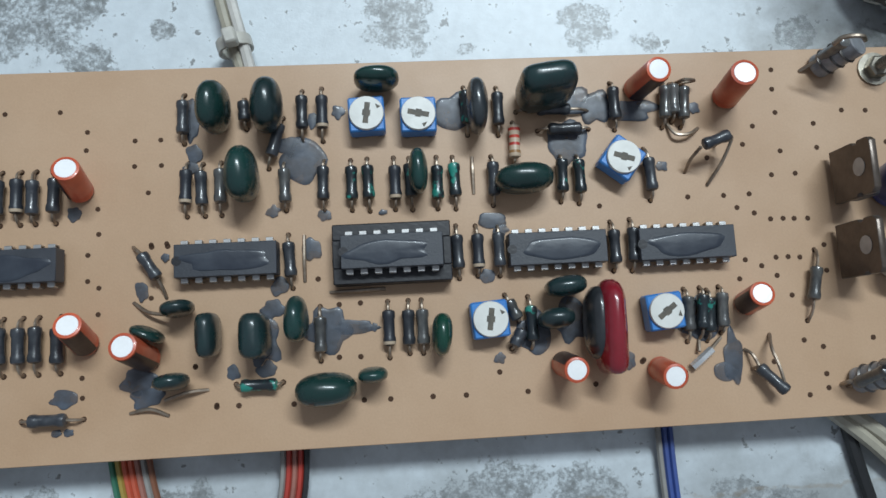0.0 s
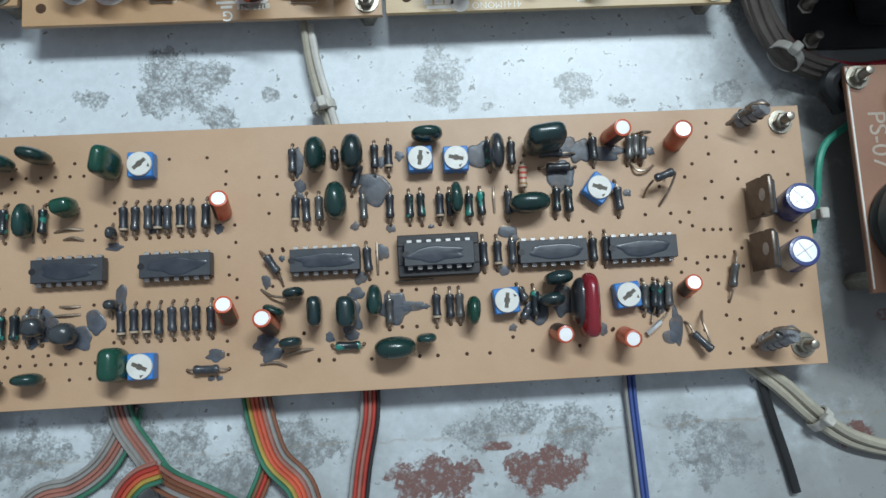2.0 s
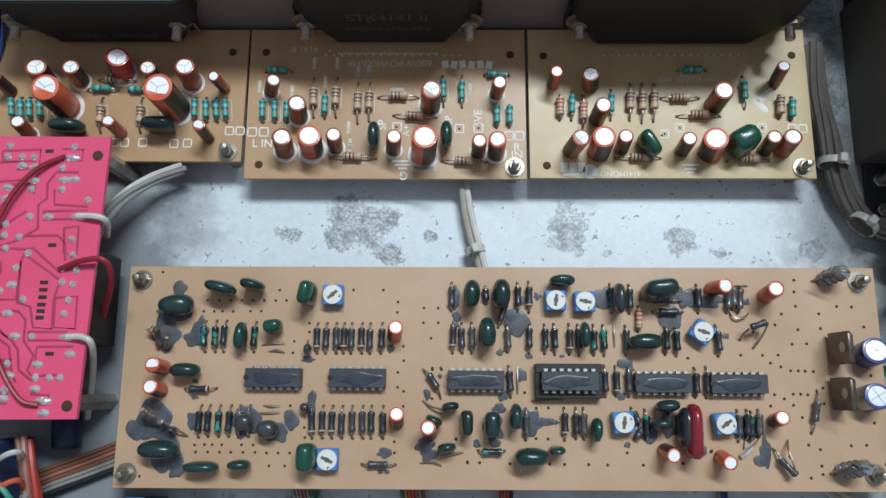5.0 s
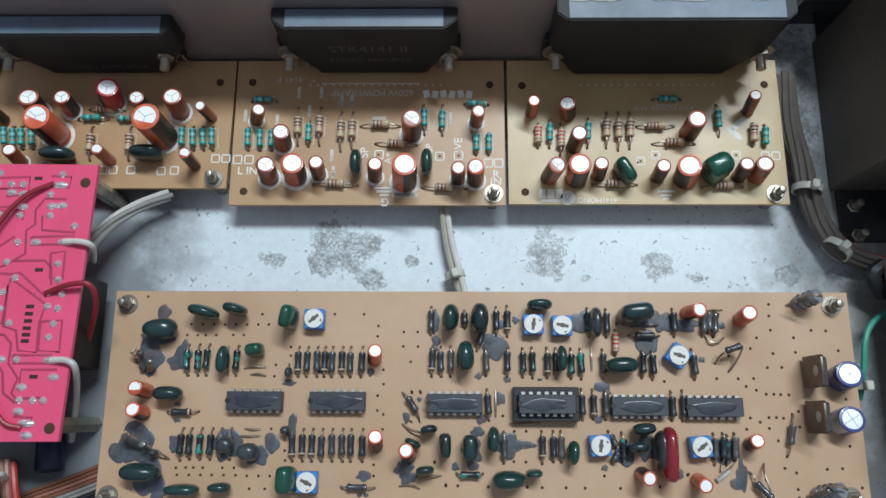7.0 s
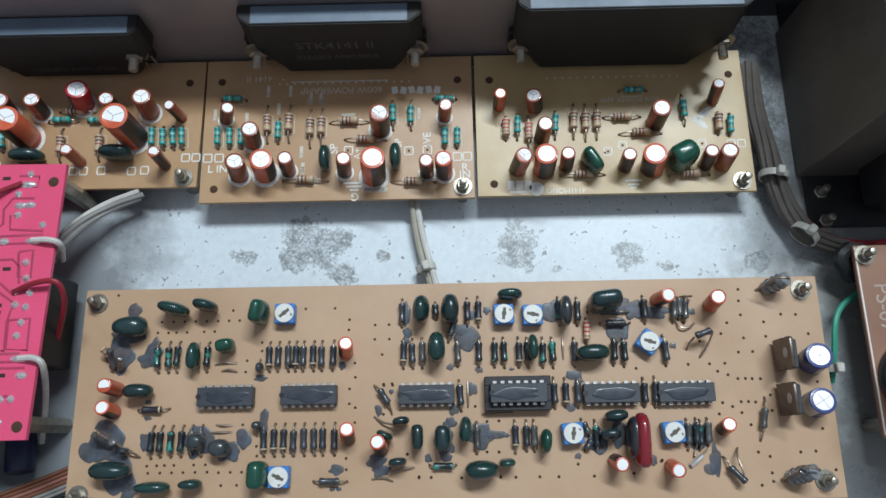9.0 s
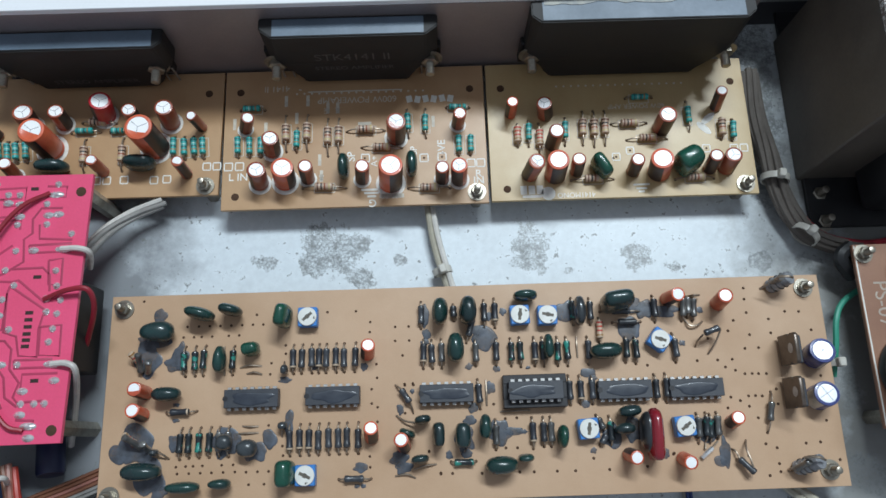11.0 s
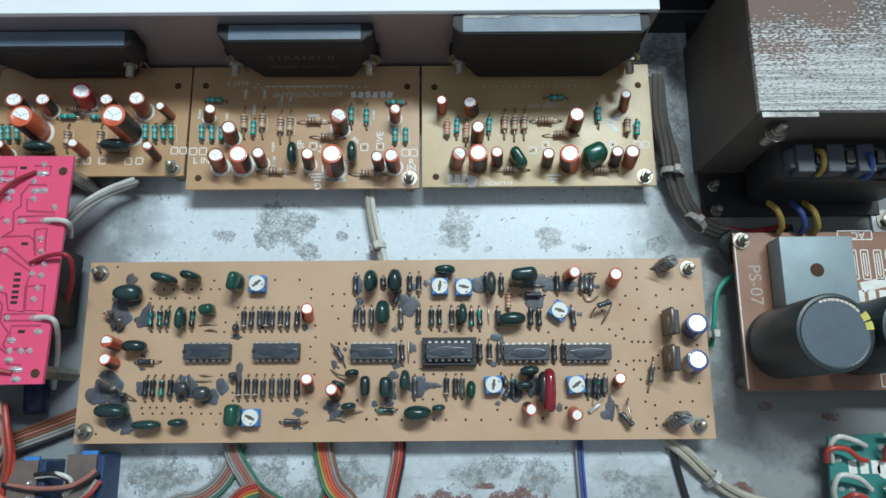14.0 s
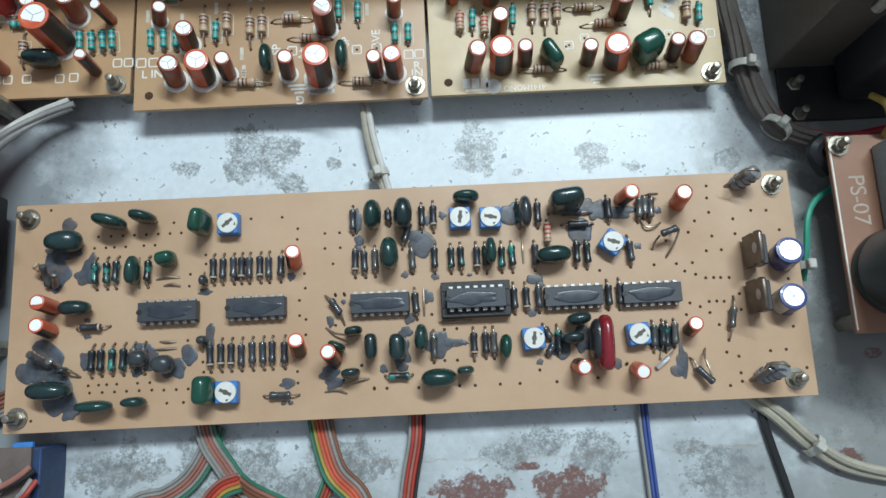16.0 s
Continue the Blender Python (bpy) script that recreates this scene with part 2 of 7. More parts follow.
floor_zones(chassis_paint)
WORN_SPOTS = [(119, 138, 9, 24), (121, 168, 10, 14), (117, 112, 7, 9), (-50, 90, 12, 9), (-39, 89, 5, 7), (-55, 84, 6, 4), (25, 89, 8, 8), (22, 83, 5, 4), (65, 84, 4.5, 6), (79, 79, 5, 2.5), (-23, 85, 3, 2), (-73, 86, 5, 3), (-38, 79, 5, 4), (39, 79, 2.5, 2), (111, 80, 4, 4), (42, -11, 10.2, 5.1), (56, -15, 11.9, 6.8), (29, -14, 8.5, 5.1), (-23, -14, 13.6, 8.5), (-38, -21, 15.3, 8.5), (86, -15, 6.8, 3.4), (97, -24, 13.6, 8.5), (-59, -14, 17.0, 10.2), (-93, -13, 15.3, 8.5), (136, 36, 5, 10), (137, 3, 9, 7), (151, -7, 17.0, 10.2), (134, 54, 4, 7), (127, 78, 4, 5)]
RUST_SPOTS = [(18, -25, 13, 6), (47, -24, 11, 7), (36, -18, 4, 1.6), (-111, -25, 9, 4), (137, -21, 6, 4), (224, -2, 11, 22), (216, -34, 14, 10), (150, 12, 3, 1.5), (175, 8, 4, 2)]


def floor_marks(m):
    """Ragged places where the floor's paint is worn to the primer, rust spots, specks and a faint brown seam."""
    n, l = m.node_tree.nodes, m.node_tree.links
    b = n["Principled BSDF"]
    color = b.inputs["Base Color"].links[0].from_socket
    co = n.new("ShaderNodeTexCoord").outputs["Object"]

    def noise(scale, detail, rough=0.65):
        t = n.new("ShaderNodeTexNoise")
        t.inputs["Scale"].default_value, t.inputs["Detail"].default_value, t.inputs["Roughness"].default_value = scale, detail, rough
        l.new(co, t.inputs["Vector"])
        return t.outputs["Fac"]

    def calc(op, *args):
        k = n.new("ShaderNodeMath")
        k.operation = op
        for slot, v in zip(k.inputs, args):
            if isinstance(v, (int, float)):
                slot.default_value = v
            else:
                l.new(v, slot)
        return k.outputs[0]

    def ramp(v, lo, hi, most=1.0):
        k = n.new("ShaderNodeMapRange")
        k.inputs["From Min"].default_value, k.inputs["From Max"].default_value, k.inputs["To Max"].default_value = lo, hi, most
        l.new(v, k.inputs["Value"])
        return k.outputs["Result"]

    def layer(f, below, top):
        k = n.new("ShaderNodeMix")
        k.data_type = "RGBA"
        l.new(f, k.inputs["Factor"])
        l.new(below, k.inputs["A"])
        if isinstance(top, tuple):
            k.inputs["B"].default_value = (*top, 1)
        else:
            l.new(top, k.inputs["B"])
        return k.outputs["Result"]

    def nearest(spots):
        best = None
        for x, y, rx, ry in spots:
            a, c = n.new("ShaderNodeVectorMath"), n.new("ShaderNodeVectorMath")
            a.operation, c.operation = "MULTIPLY_ADD", "LENGTH"
            l.new(co, a.inputs[0])
            a.inputs[1].default_value = (1000 / rx, 1000 / ry, 0)
            a.inputs[2].default_value = (-x / rx, -y / ry, 0)
            l.new(a.outputs[0], c.inputs[0])
            best = c.outputs["Value"] if best is None else calc("MINIMUM", best, c.outputs["Value"])
        return best

    coarse, mid, fine = noise(95, 8), noise(420, 6), noise(1500, 4)
    edge = calc("ADD", calc("MULTIPLY_ADD", coarse, 3.4, -1.7), calc("MULTIPLY_ADD", mid, 1.5, -0.75))
    worn = ramp(calc("ADD", nearest(WORN_SPOTS), edge), 0.95, 0.85)
    grey = layer(ramp(fine, 0.4, 0.62), layer(ramp(mid, 0.45, 0.6), color, (0.15, 0.16, 0.16)), (0.22, 0.235, 0.24))
    color = layer(calc("MULTIPLY", worn, 0.95), color, grey)
    specks = ramp(calc("ADD", calc("MULTIPLY", mid, 0.75), calc("MULTIPLY", coarse, 0.25)), 0.60, 0.63, 0.9)
    color = layer(specks, color, (0.19, 0.20, 0.20))
    seam = n.new("ShaderNodeSeparateXYZ")
    l.new(co, seam.inputs[0])
    off = calc("ABSOLUTE", calc("ADD", seam.outputs["Y"], calc("MULTIPLY_ADD", coarse, 0.006, 0.0118)))
    color = layer(calc("MULTIPLY", ramp(off, 0.0005, 0.0002, 0.35), ramp(mid, 0.42, 0.55)), color, (0.26, 0.2, 0.13))
    rusty = ramp(calc("ADD", nearest(RUST_SPOTS), edge), 1.0, 0.85)
    color = layer(calc("MULTIPLY", rusty, ramp(fine, 0.28, 0.40, 0.95)), color, layer(ramp(mid, 0.34, 0.48), grey, (0.15, 0.07, 0.058)))
    l.new(color, b.inputs["Base Color"])
    relief = n["Bump"]
    l.new(calc("SUBTRACT", fine, calc("MULTIPLY", worn, 0.8)), relief.inputs["Height"])


floor_marks(chassis_paint)
# one aluminium channel: glare painted into the top's white, shade into the faces
heatsink_top = material("lit_top_white", (0.78, 0.795, 0.82), 0.6, 0.0, second=(0.755, 0.77, 0.79), grain=1200, blotch=25, amount=0.1, bump=0.02)
heatsink_face = material("shaded_face_grey", (0.31, 0.275, 0.28), 0.45, 0.5, second=(0.26, 0.23, 0.235), grain=900, blotch=30, amount=0.2)
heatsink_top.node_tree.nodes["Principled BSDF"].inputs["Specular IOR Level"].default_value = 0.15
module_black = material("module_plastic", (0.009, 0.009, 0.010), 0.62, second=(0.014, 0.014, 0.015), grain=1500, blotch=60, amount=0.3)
module_top = material("module_top_blue_grey", (0.125, 0.17, 0.225), 0.45, 0.0, second=(0.09, 0.125, 0.165), grain=900, blotch=60, amount=0.3)
zinc = material("zinc_bolt", (0.40, 0.37, 0.31), 0.36, 0.85, second=(0.26, 0.24, 0.20), grain=900, blotch=400, amount=0.3)
steel_dark = material("dark_steel", (0.2, 0.19, 0.18), 0.4, 0.9, second=(0.1, 0.09, 0.085), grain=900, blotch=300, amount=0.4)
core_side = material("varnished_core_side", (0.085, 0.072, 0.06), 0.55, second=(0.125, 0.108, 0.09), grain=700, blotch=45, amount=0.4, stretch=(1, 1, 1))


def worn_laminations():
    """Stacked steel edges: rusty brown at the back, worn bare in streaks towards the front."""
    mat = bpy.data.materials.new("worn_laminations")
    mat.use_nodes = True
    n, l = mat.node_tree.nodes, mat.node_tree.links
    b = n["Principled BSDF"]
    b.inputs["Roughness"].default_value = 0.68
    b.inputs["Specular IOR Level"].default_value = 0.25
    geo = n.new("ShaderNodeNewGeometry")

    def noise(scale, stretch, detail):
        m = n.new("ShaderNodeMapping")
        m.inputs["Scale"].default_value = stretch
        t = n.new("ShaderNodeTexNoise")
        t.inputs["Scale"].default_value = scale
        t.inputs["Detail"].default_value = detail
        l.new(geo.outputs["Position"], m.inputs["Vector"])
        l.new(m.outputs["Vector"], t.inputs["Vector"])
        return t.outputs["Fac"]

    def calc(op, a, c):
        m = n.new("ShaderNodeMath")
        m.operation = op
        for slot, v in zip(m.inputs, (a, c)):
            if isinstance(v, (int, float)):
                slot.default_value = v
            else:
                l.new(v, slot)
        return m.outputs[0]

    def mix(f, a, c):
        m = n.new("ShaderNodeMix")
        m.data_type = 'RGBA'
        l.new(f, m.inputs[0])
        for slot, v in ((m.inputs[6], a), (m.inputs[7], c)):
            if isinstance(v, tuple):
                slot.default_value = (*v, 1)
            else:
                l.new(v, slot)
        return m.outputs[2]

    def band(v, lo, hi):
        m = n.new("ShaderNodeMapRange")
        m.inputs[1].default_value, m.inputs[2].default_value = lo, hi
        l.new(v, m.inputs[0])
        return m.outputs[0]

    sep = n.new("ShaderNodeSeparateXYZ")
    l.new(geo.outputs["Position"], sep.inputs[0])
    front = band(sep.outputs["Y"], 0.150, 0.122)
    patches = noise(55, (1, 1.6, 1), 2)
    chips = noise(1250, (0.55, 1.2, 1.2), 6)
    scratches = noise(1700, (0.5, 1.4, 1.4), 4)
    sheets = noise(1150, (0.02, 1.6, 0.1), 3)
    worn = calc('ADD', calc('MULTIPLY', front, 0.24), calc('ADD', calc("MULTIPLY", patches, 0.34), calc('ADD', calc('MULTIPLY', chips, 0.75), calc('MULTIPLY', sheets, 0.2))))
    bare = band(worn, 0.72, 0.77)
    rust_tone = mix(band(patches, 0.4, 0.62), (0.175, 0.118, 0.10), (0.125, 0.105, 0.096))
    steel = mix(band(sheets, 0.42, 0.58), (0.36, 0.36, 0.35), (0.56, 0.565, 0.55))
    steel = mix(calc("MULTIPLY", band(scratches, 0.54, 0.60), 0.85), steel, (0.14, 0.115, 0.10))
    l.new(mix(bare, rust_tone, steel), b.inputs["Base Color"])
    bump = n.new("ShaderNodeBump")
    bump.inputs["Strength"].default_value = 0.35
    bump.inputs["Distance"].default_value = 0.0003
    l.new(sheets, bump.inputs["Height"])
    l.new(bump.outputs["Normal"], b.inputs["Normal"])
    return mat


lamination = worn_laminations()
winding_black = material("black_winding_tape", (0.014, 0.014, 0.016), 0.4, second=(0.028, 0.028, 0.03), grain=600, blotch=70)
terminal_plastic = material("dark_terminal_plastic", (0.085, 0.10, 0.125), 0.4, grain=900, blotch=100)
big_cap_black = material("black_capacitor_sleeve", (0.016, 0.027, 0.030), 0.4, second=(0.026, 0.033, 0.034), grain=900, blotch=60, amount=0.25)
big_cap_top = material("grey_capacitor_top", (0.095, 0.125, 0.15), 0.34, second=(0.07, 0.09, 0.11), grain=900, blotch=80, amount=0.25, coat=0.2)
yellow_mark = material("yellow_print", (0.62, 0.56, 0.12), 0.5, grain=1500, blotch=400, amount=0.3)
rectifier_grey = material("grey_aluminium_block", (0.27, 0.33, 0.35), 0.5, 0.15, second=(0.23, 0.285, 0.305), grain=900, blotch=60, amount=0.2, bump=0.03)
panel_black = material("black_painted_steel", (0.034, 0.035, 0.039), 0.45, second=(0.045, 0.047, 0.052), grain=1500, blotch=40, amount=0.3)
bench_wood = material("tan_bench_top", (0.46, 0.29, 0.17), 0.5, second=(0.38, 0.23, 0.13), grain=300, blotch=12, amount=0.3)


def wire_mat(name, color, rough=0.45):
    return material(name, color, rough, grain=900, blotch=120, amount=0.3, bump=0.06)


w_red, w_orange, w_yellow = wire_mat("red_wire", (0.45, 0.05, 0.035)), wire_mat("orange_wire", (0.60, 0.115, 0.06)), wire_mat("yellow_wire", (0.43, 0.31, 0.07))
w_green, w_blue, w_grey = wire_mat("green_wire", (0.05, 0.19, 0.12)), wire_mat("blue_wire", (0.05, 0.09, 0.30)), wire_mat("grey_wire", (0.29, 0.28, 0.265))
w_white, w_black, w_brown = wire_mat("white_wire", (0.62, 0.60, 0.56)), wire_mat("black_wire", (0.02, 0.021, 0.023)), wire_mat("brown_wire", (0.22, 0.09, 0.05))
w_pinkish, w_darkred, w_teal = wire_mat("salmon_wire", (0.36, 0.155, 0.12)), wire_mat("dark_red_wire", (0.30, 0.015, 0.03)), wire_mat("teal_wire", (0.05, 0.32, 0.22))
w_cream = wire_mat("cream_cable", (0.42, 0.39, 0.31))
faint_print = material("faint_print", (0.085, 0.08, 0.078), 0.6, grain=1500, blotch=300, bump=0)
dusty_loom = wire_mat("dusty_loom", (0.125, 0.108, 0.094), 0.75)
nylon = material("nylon_tie", (0.60, 0.58, 0.52), 0.4, grain=900, blotch=200, amount=0.2)

# ---- builders; numbers in millimetres ----
WORLD = {}


def finish(bm, name, sharp=38):
    bmesh.ops.recalc_face_normals(bm, faces=bm.faces)
    for e in bm.edges:
        e.smooth = e.calc_face_angle(0) < radians(sharp)
    for f in bm.faces:
        f.smooth = True
    me = bpy.data.meshes.new(name)
    bm.to_mesh(me)
    bm.free()
    return me


def place(x, y, z, rx=0, ry=0, rz=0):
    return pose(x * MM, y * MM, z * MM, rx, ry, rz)


def part(name, shape, mat, parent=None, label="", m=None):
    me = shape if isinstance(shape, bpy.types.Mesh) else finish(shape, name)
    if not me.materials:
        me.materials.append(mat)
    elif me.materials[0] != mat:
        me = me.copy()
        me.materials[0] = mat
    ob = new(name, me)
    m = m or Matrix()
    if parent:
        ob.parent = parent
        ob.matrix_parent_inverse = WORLD[parent].inverted()
    ob.matrix_basis = m
    WORLD[ob] = m
    if label:
        ob["label"] = label
    return ob


def thing(name, at, label, category, group="", kind=""):
    ob = new(name)
    ob.empty_display_size = 0.005
    ob.matrix_basis = place(*at)
    WORLD[ob] = place(*at)
    return tagged(ob, label, category, group, kind)


def box(sx, sy, sz, bevel=0.0, at=(0, 0, 0), seg=1):
    """A block centred in x and y, standing on z = at[2]."""
    bm = bmesh.new()
    bmesh.ops.create_cube(bm, size=1, matrix=Matrix.Translation(Vector(at) * MM + Vector((0, 0, sz * MM / 2))) @ Matrix.Diagonal((sx * MM, sy * MM, sz * MM, 1)))
    if bevel:
        bmesh.ops.bevel(bm, geom=bm.edges[:], offset=bevel * MM, segments=seg, affect="EDGES", profile=0.6)
    return bm


def prism(outline, z0, z1, bevel=0.0):
    """An upright plate from an outline of (x, y)."""
    bm = bmesh.new()
    f = bm.faces.new([bm.verts.new((x * MM, y * MM, z0 * MM)) for x, y in outline])
    top = bmesh.ops.extrude_face_region(bm, geom=[f])
    bmesh.ops.translate(bm, vec=(0, 0, (z1 - z0) * MM), verts=[v for v in top["geom"] if isinstance(v, bmesh.types.BMVert)])
    if bevel:
        bmesh.ops.bevel(bm, geom=bm.edges[:], offset=bevel * MM, segments=1, affect="EDGES")
    return bm


def lathe(profile, n=16):
    """A turned body round z from (radius, height) pairs."""
    bm = bmesh.new()
    rings = []
    for r, z in profile:
        if r < 1e-6:
            rings.append([bm.verts.new((0, 0, z * MM))])
        else:
            rings.append([bm.verts.new((r * MM * math.cos(2 * math.pi * i / n), r * MM * math.sin(2 * math.pi * i / n), z * MM)) for i in range(n)])
    for a, b in zip(rings, rings[1:]):
        for i in range(n):
            j = (i + 1) % n
            q = [a[i % len(a)], a[j % len(a)], b[j % len(b)], b[i % len(b)]]
            q = [v for k, v in enumerate(q) if v not in q[:k]]
            if len(q) > 2:
                bm.faces.new(q)
    return bm


def curve_points(pts, steps=5):
    """A smooth line through the given points."""
    p = [Vector(q) for q in pts]
    if len(p) < 3:
        return p
    out = []
    ext = [p[0] * 2 - p[1]] + p + [p[-1] * 2 - p[-2]]
    for i in range(1, len(ext) - 2):
        a, b, c, d = ext[i - 1:i + 3]
        for k in range(steps):
            t = k / steps
            out.append(0.5 * (2 * b + (c - a) * t + (2 * a - 5 * b + 4 * c - d) * t * t + (3 * b - a - 3 * c + d) * t ** 3))
    out.append(p[-1])
    return out


def sweep(pts, rx, ry=None, n=8, steps=5, bm=None, smooth=True):
    """A round (or flat, where ry differs) section carried along a line; ry lies nearest to upright."""
    ry = ry or rx
    bm = bm or bmesh.new()
    line = curve_points(pts, steps) if smooth else [Vector(p) for p in pts]
    rings = []
    side_before = None
    for i, p in enumerate(line):
        d = (line[min(i + 1, len(line) - 1)] - line[max(i - 1, 0)]).normalized()
        ref = Vector((0, 0, 1)) if abs(d.z) < 0.93 else Vector((0, 1, 0))
        side = d.cross(ref).normalized() if side_before is None else (side_before - d * side_before.dot(d)).normalized()
        if side_before is not None and abs(d.z) < 0.9:
            level = d.cross(Vector((0, 0, 1))).normalized()
            if level.dot(side) < 0:
                level = -level
            side = (side * 0.5 + level * 0.5).normalized()
        side_before = side
        up = side.cross(d).normalized()
        rings.append([bm.verts.new((p + side * (rx * math.cos(2 * math.pi * k / n)) + up * (ry * math.sin(2 * math.pi * k / n))) * MM) for k in range(n)])
    for a, b in zip(rings, rings[1:]):
        for k in range(n):
            bm.faces.new((a[k], a[(k + 1) % n], b[(k + 1) % n], b[k]))
    bm.faces.new(rings[0])
    bm.faces.new(rings[-1])
    return bm


def along(a, b):
    """The pose of a body whose own z runs from a to b, at a."""
    a, b = Vector(a) * MM, Vector(b) * MM
    return Matrix.Translation(a) @ (b - a).to_track_quat("Z", "Y").to_matrix().to_4x4()


def disc(r, h, n=10, dome=0.0):
    return lathe([(0, 0), (r, 0), (r, h * (1 - dome)), (r * 0.8, h), (0, h)], n)


SHARED = {}


def shared(key, build):
    if key not in SHARED:
        SHARED[key] = finish(build(), key.split(":")[0])
    return SHARED[key]


def body_profile(half, r):
    return [(0, -half), (r * 0.55, -half), (r * 0.92, -half + 0.25), (r, -half + 0.7), (r * 0.98, -half + 1.3), (r * 0.86, -half + 1.8),
            (r * 0.86, half - 1.8), (r * 0.98, half - 1.3), (r, half - 0.7), (r * 0.92, half - 0.25), (r * 0.55, half), (0, half)]


BODY_LABEL = {}


def resistor(board, a, b, mat, lift=1.75):
    """An axial part lying on the board between two holes."""
    a, b = Vector((*a, 0)), Vector((*b, 0))
    if mat == dark_body and random.random() < 0.35:
        mat = cream_end
    span = (b - a).length
    half = min(3.15, span / 2 - 0.9)
    half = round(max(half, 1.8) * 4) / 4
    d = (b - a).normalized()
    mid = (a + b) / 2 + Vector((0, 0, lift)) + Vector((random.uniform(-.15, .15), random.uniform(-.3, .3), random.uniform(-.1, .2)))
    lo, hi = mid - d * half, mid + d * half
    r = 1.5 if mat in (tan_body, banded_body) and board is not main_board else 1.2
    body = part("resistor", shared(f"resistor:{half}:{r}", lambda: lathe(body_profile(half, r), 14)), mat, board, BODY_LABEL.get(mat, ""), along(mid, mid + d))
    for end, hole in ((lo, a), (hi, b)):
        part("lead", sweep([end - (end - mid).normalized() * 0.4, (end + hole) / 2 + Vector((0, 0, lift * 0.42)), hole + Vector((0, 0, 0.35)), hole - Vector((0, 0, 0.8))], 0.3, n=6, steps=3), tinned, body)
        part("solder_hole", shared("solder_hole", lambda: disc(0.52, 0.06, 8)), hole_dark, body, m=place(hole.x, hole.y, 0))
    if board is not main_board:
        print_box(board, mid.x, mid.y, half * 2 + 1.0, 3.5, 0.0, 0.28, silk_faint, math.degrees(math.atan2(d.y, d.x)))
    return body


def resistor_between(board, a, b, mat):
    """An axial part standing up or leaning, from a to b."""
    half = round((Vector(b) - Vector(a)).length / 2 * 4) / 4
    half = min(max(half, 2.4), 4)
    mid = (Vector(a) + Vector(b)) / 2
    body = part("resistor", shared(f"resistor:{half}:1.2", lambda: lathe(body_profile(half, 1.2), 14)), mat, board, BODY_LABEL.get(mat, ""), along(mid, b))
    low = a if a[2] < b[2] else b
    part("lead", sweep([low, (low[0] - 0.3, low[1] - 0.3, low[2] / 2), (low[0] - 0.4, low[1] - 0.5, -0.8)], 0.3, n=6, steps=3), tinned, body)
    return body


def bare_wire(board, pts, r, mat):
    return part("jumper_wire", sweep(pts, r, n=6, steps=4), mat, board, "bare tinned wire")


def drill_hole(board, at, r):
    return part("drill_hole", shared(f"drill_hole:{r}", lambda: disc(r * 0.86, 0.05, 10)), hole_dark, board, m=place(*at, 0))


PATCHES = []


def patch(board, at, rx, ry, mat, z=0.0, name="resin_splash", height=0.16):
    """A thin film with an uneven outline and a rounded rim."""
    PATCHES.append(at)
    z += 0.006 * (len(PATCHES) % 30)
    rng = random.Random(int(at[0] * 31 + at[1] * 17))
    n = 28
    wob = [(rng.uniform(0.02, 0.2), rng.uniform(0, 6.28)) for _ in range(5)]
    bm = bmesh.new()
    rings = []
    for k, h in ((1.0, 0.0), (0.95, 0.7), (0.8, 1.0)):
        ring = []
        for i in range(n):
            a = 2 * math.pi * i / n
            s = max(0.55, min(1.35, 1 + sum(w * math.sin((j + 2) * a + p) for j, (w, p) in enumerate(wob)) * 0.55))
            ring.append(bm.verts.new(((at[0] + rx * k * s * math.cos(a)) * MM, (at[1] + ry * k * s * math.sin(a)) * MM, (z + 0.03 + height * h) * MM)))
        rings.append(ring)
    for a, b in zip(rings, rings[1:]):
        for i in range(n):
            bm.faces.new((a[i], a[(i + 1) % n], b[(i + 1) % n], b[i]))
    mid = bm.verts.new((at[0] * MM, at[1] * MM, (z + 0.03 + height) * MM))
    for i in range(n):
        bm.faces.new((rings[-1][i], rings[-1][(i + 1) % n], mid))
    return part(name, bm, mat, board)


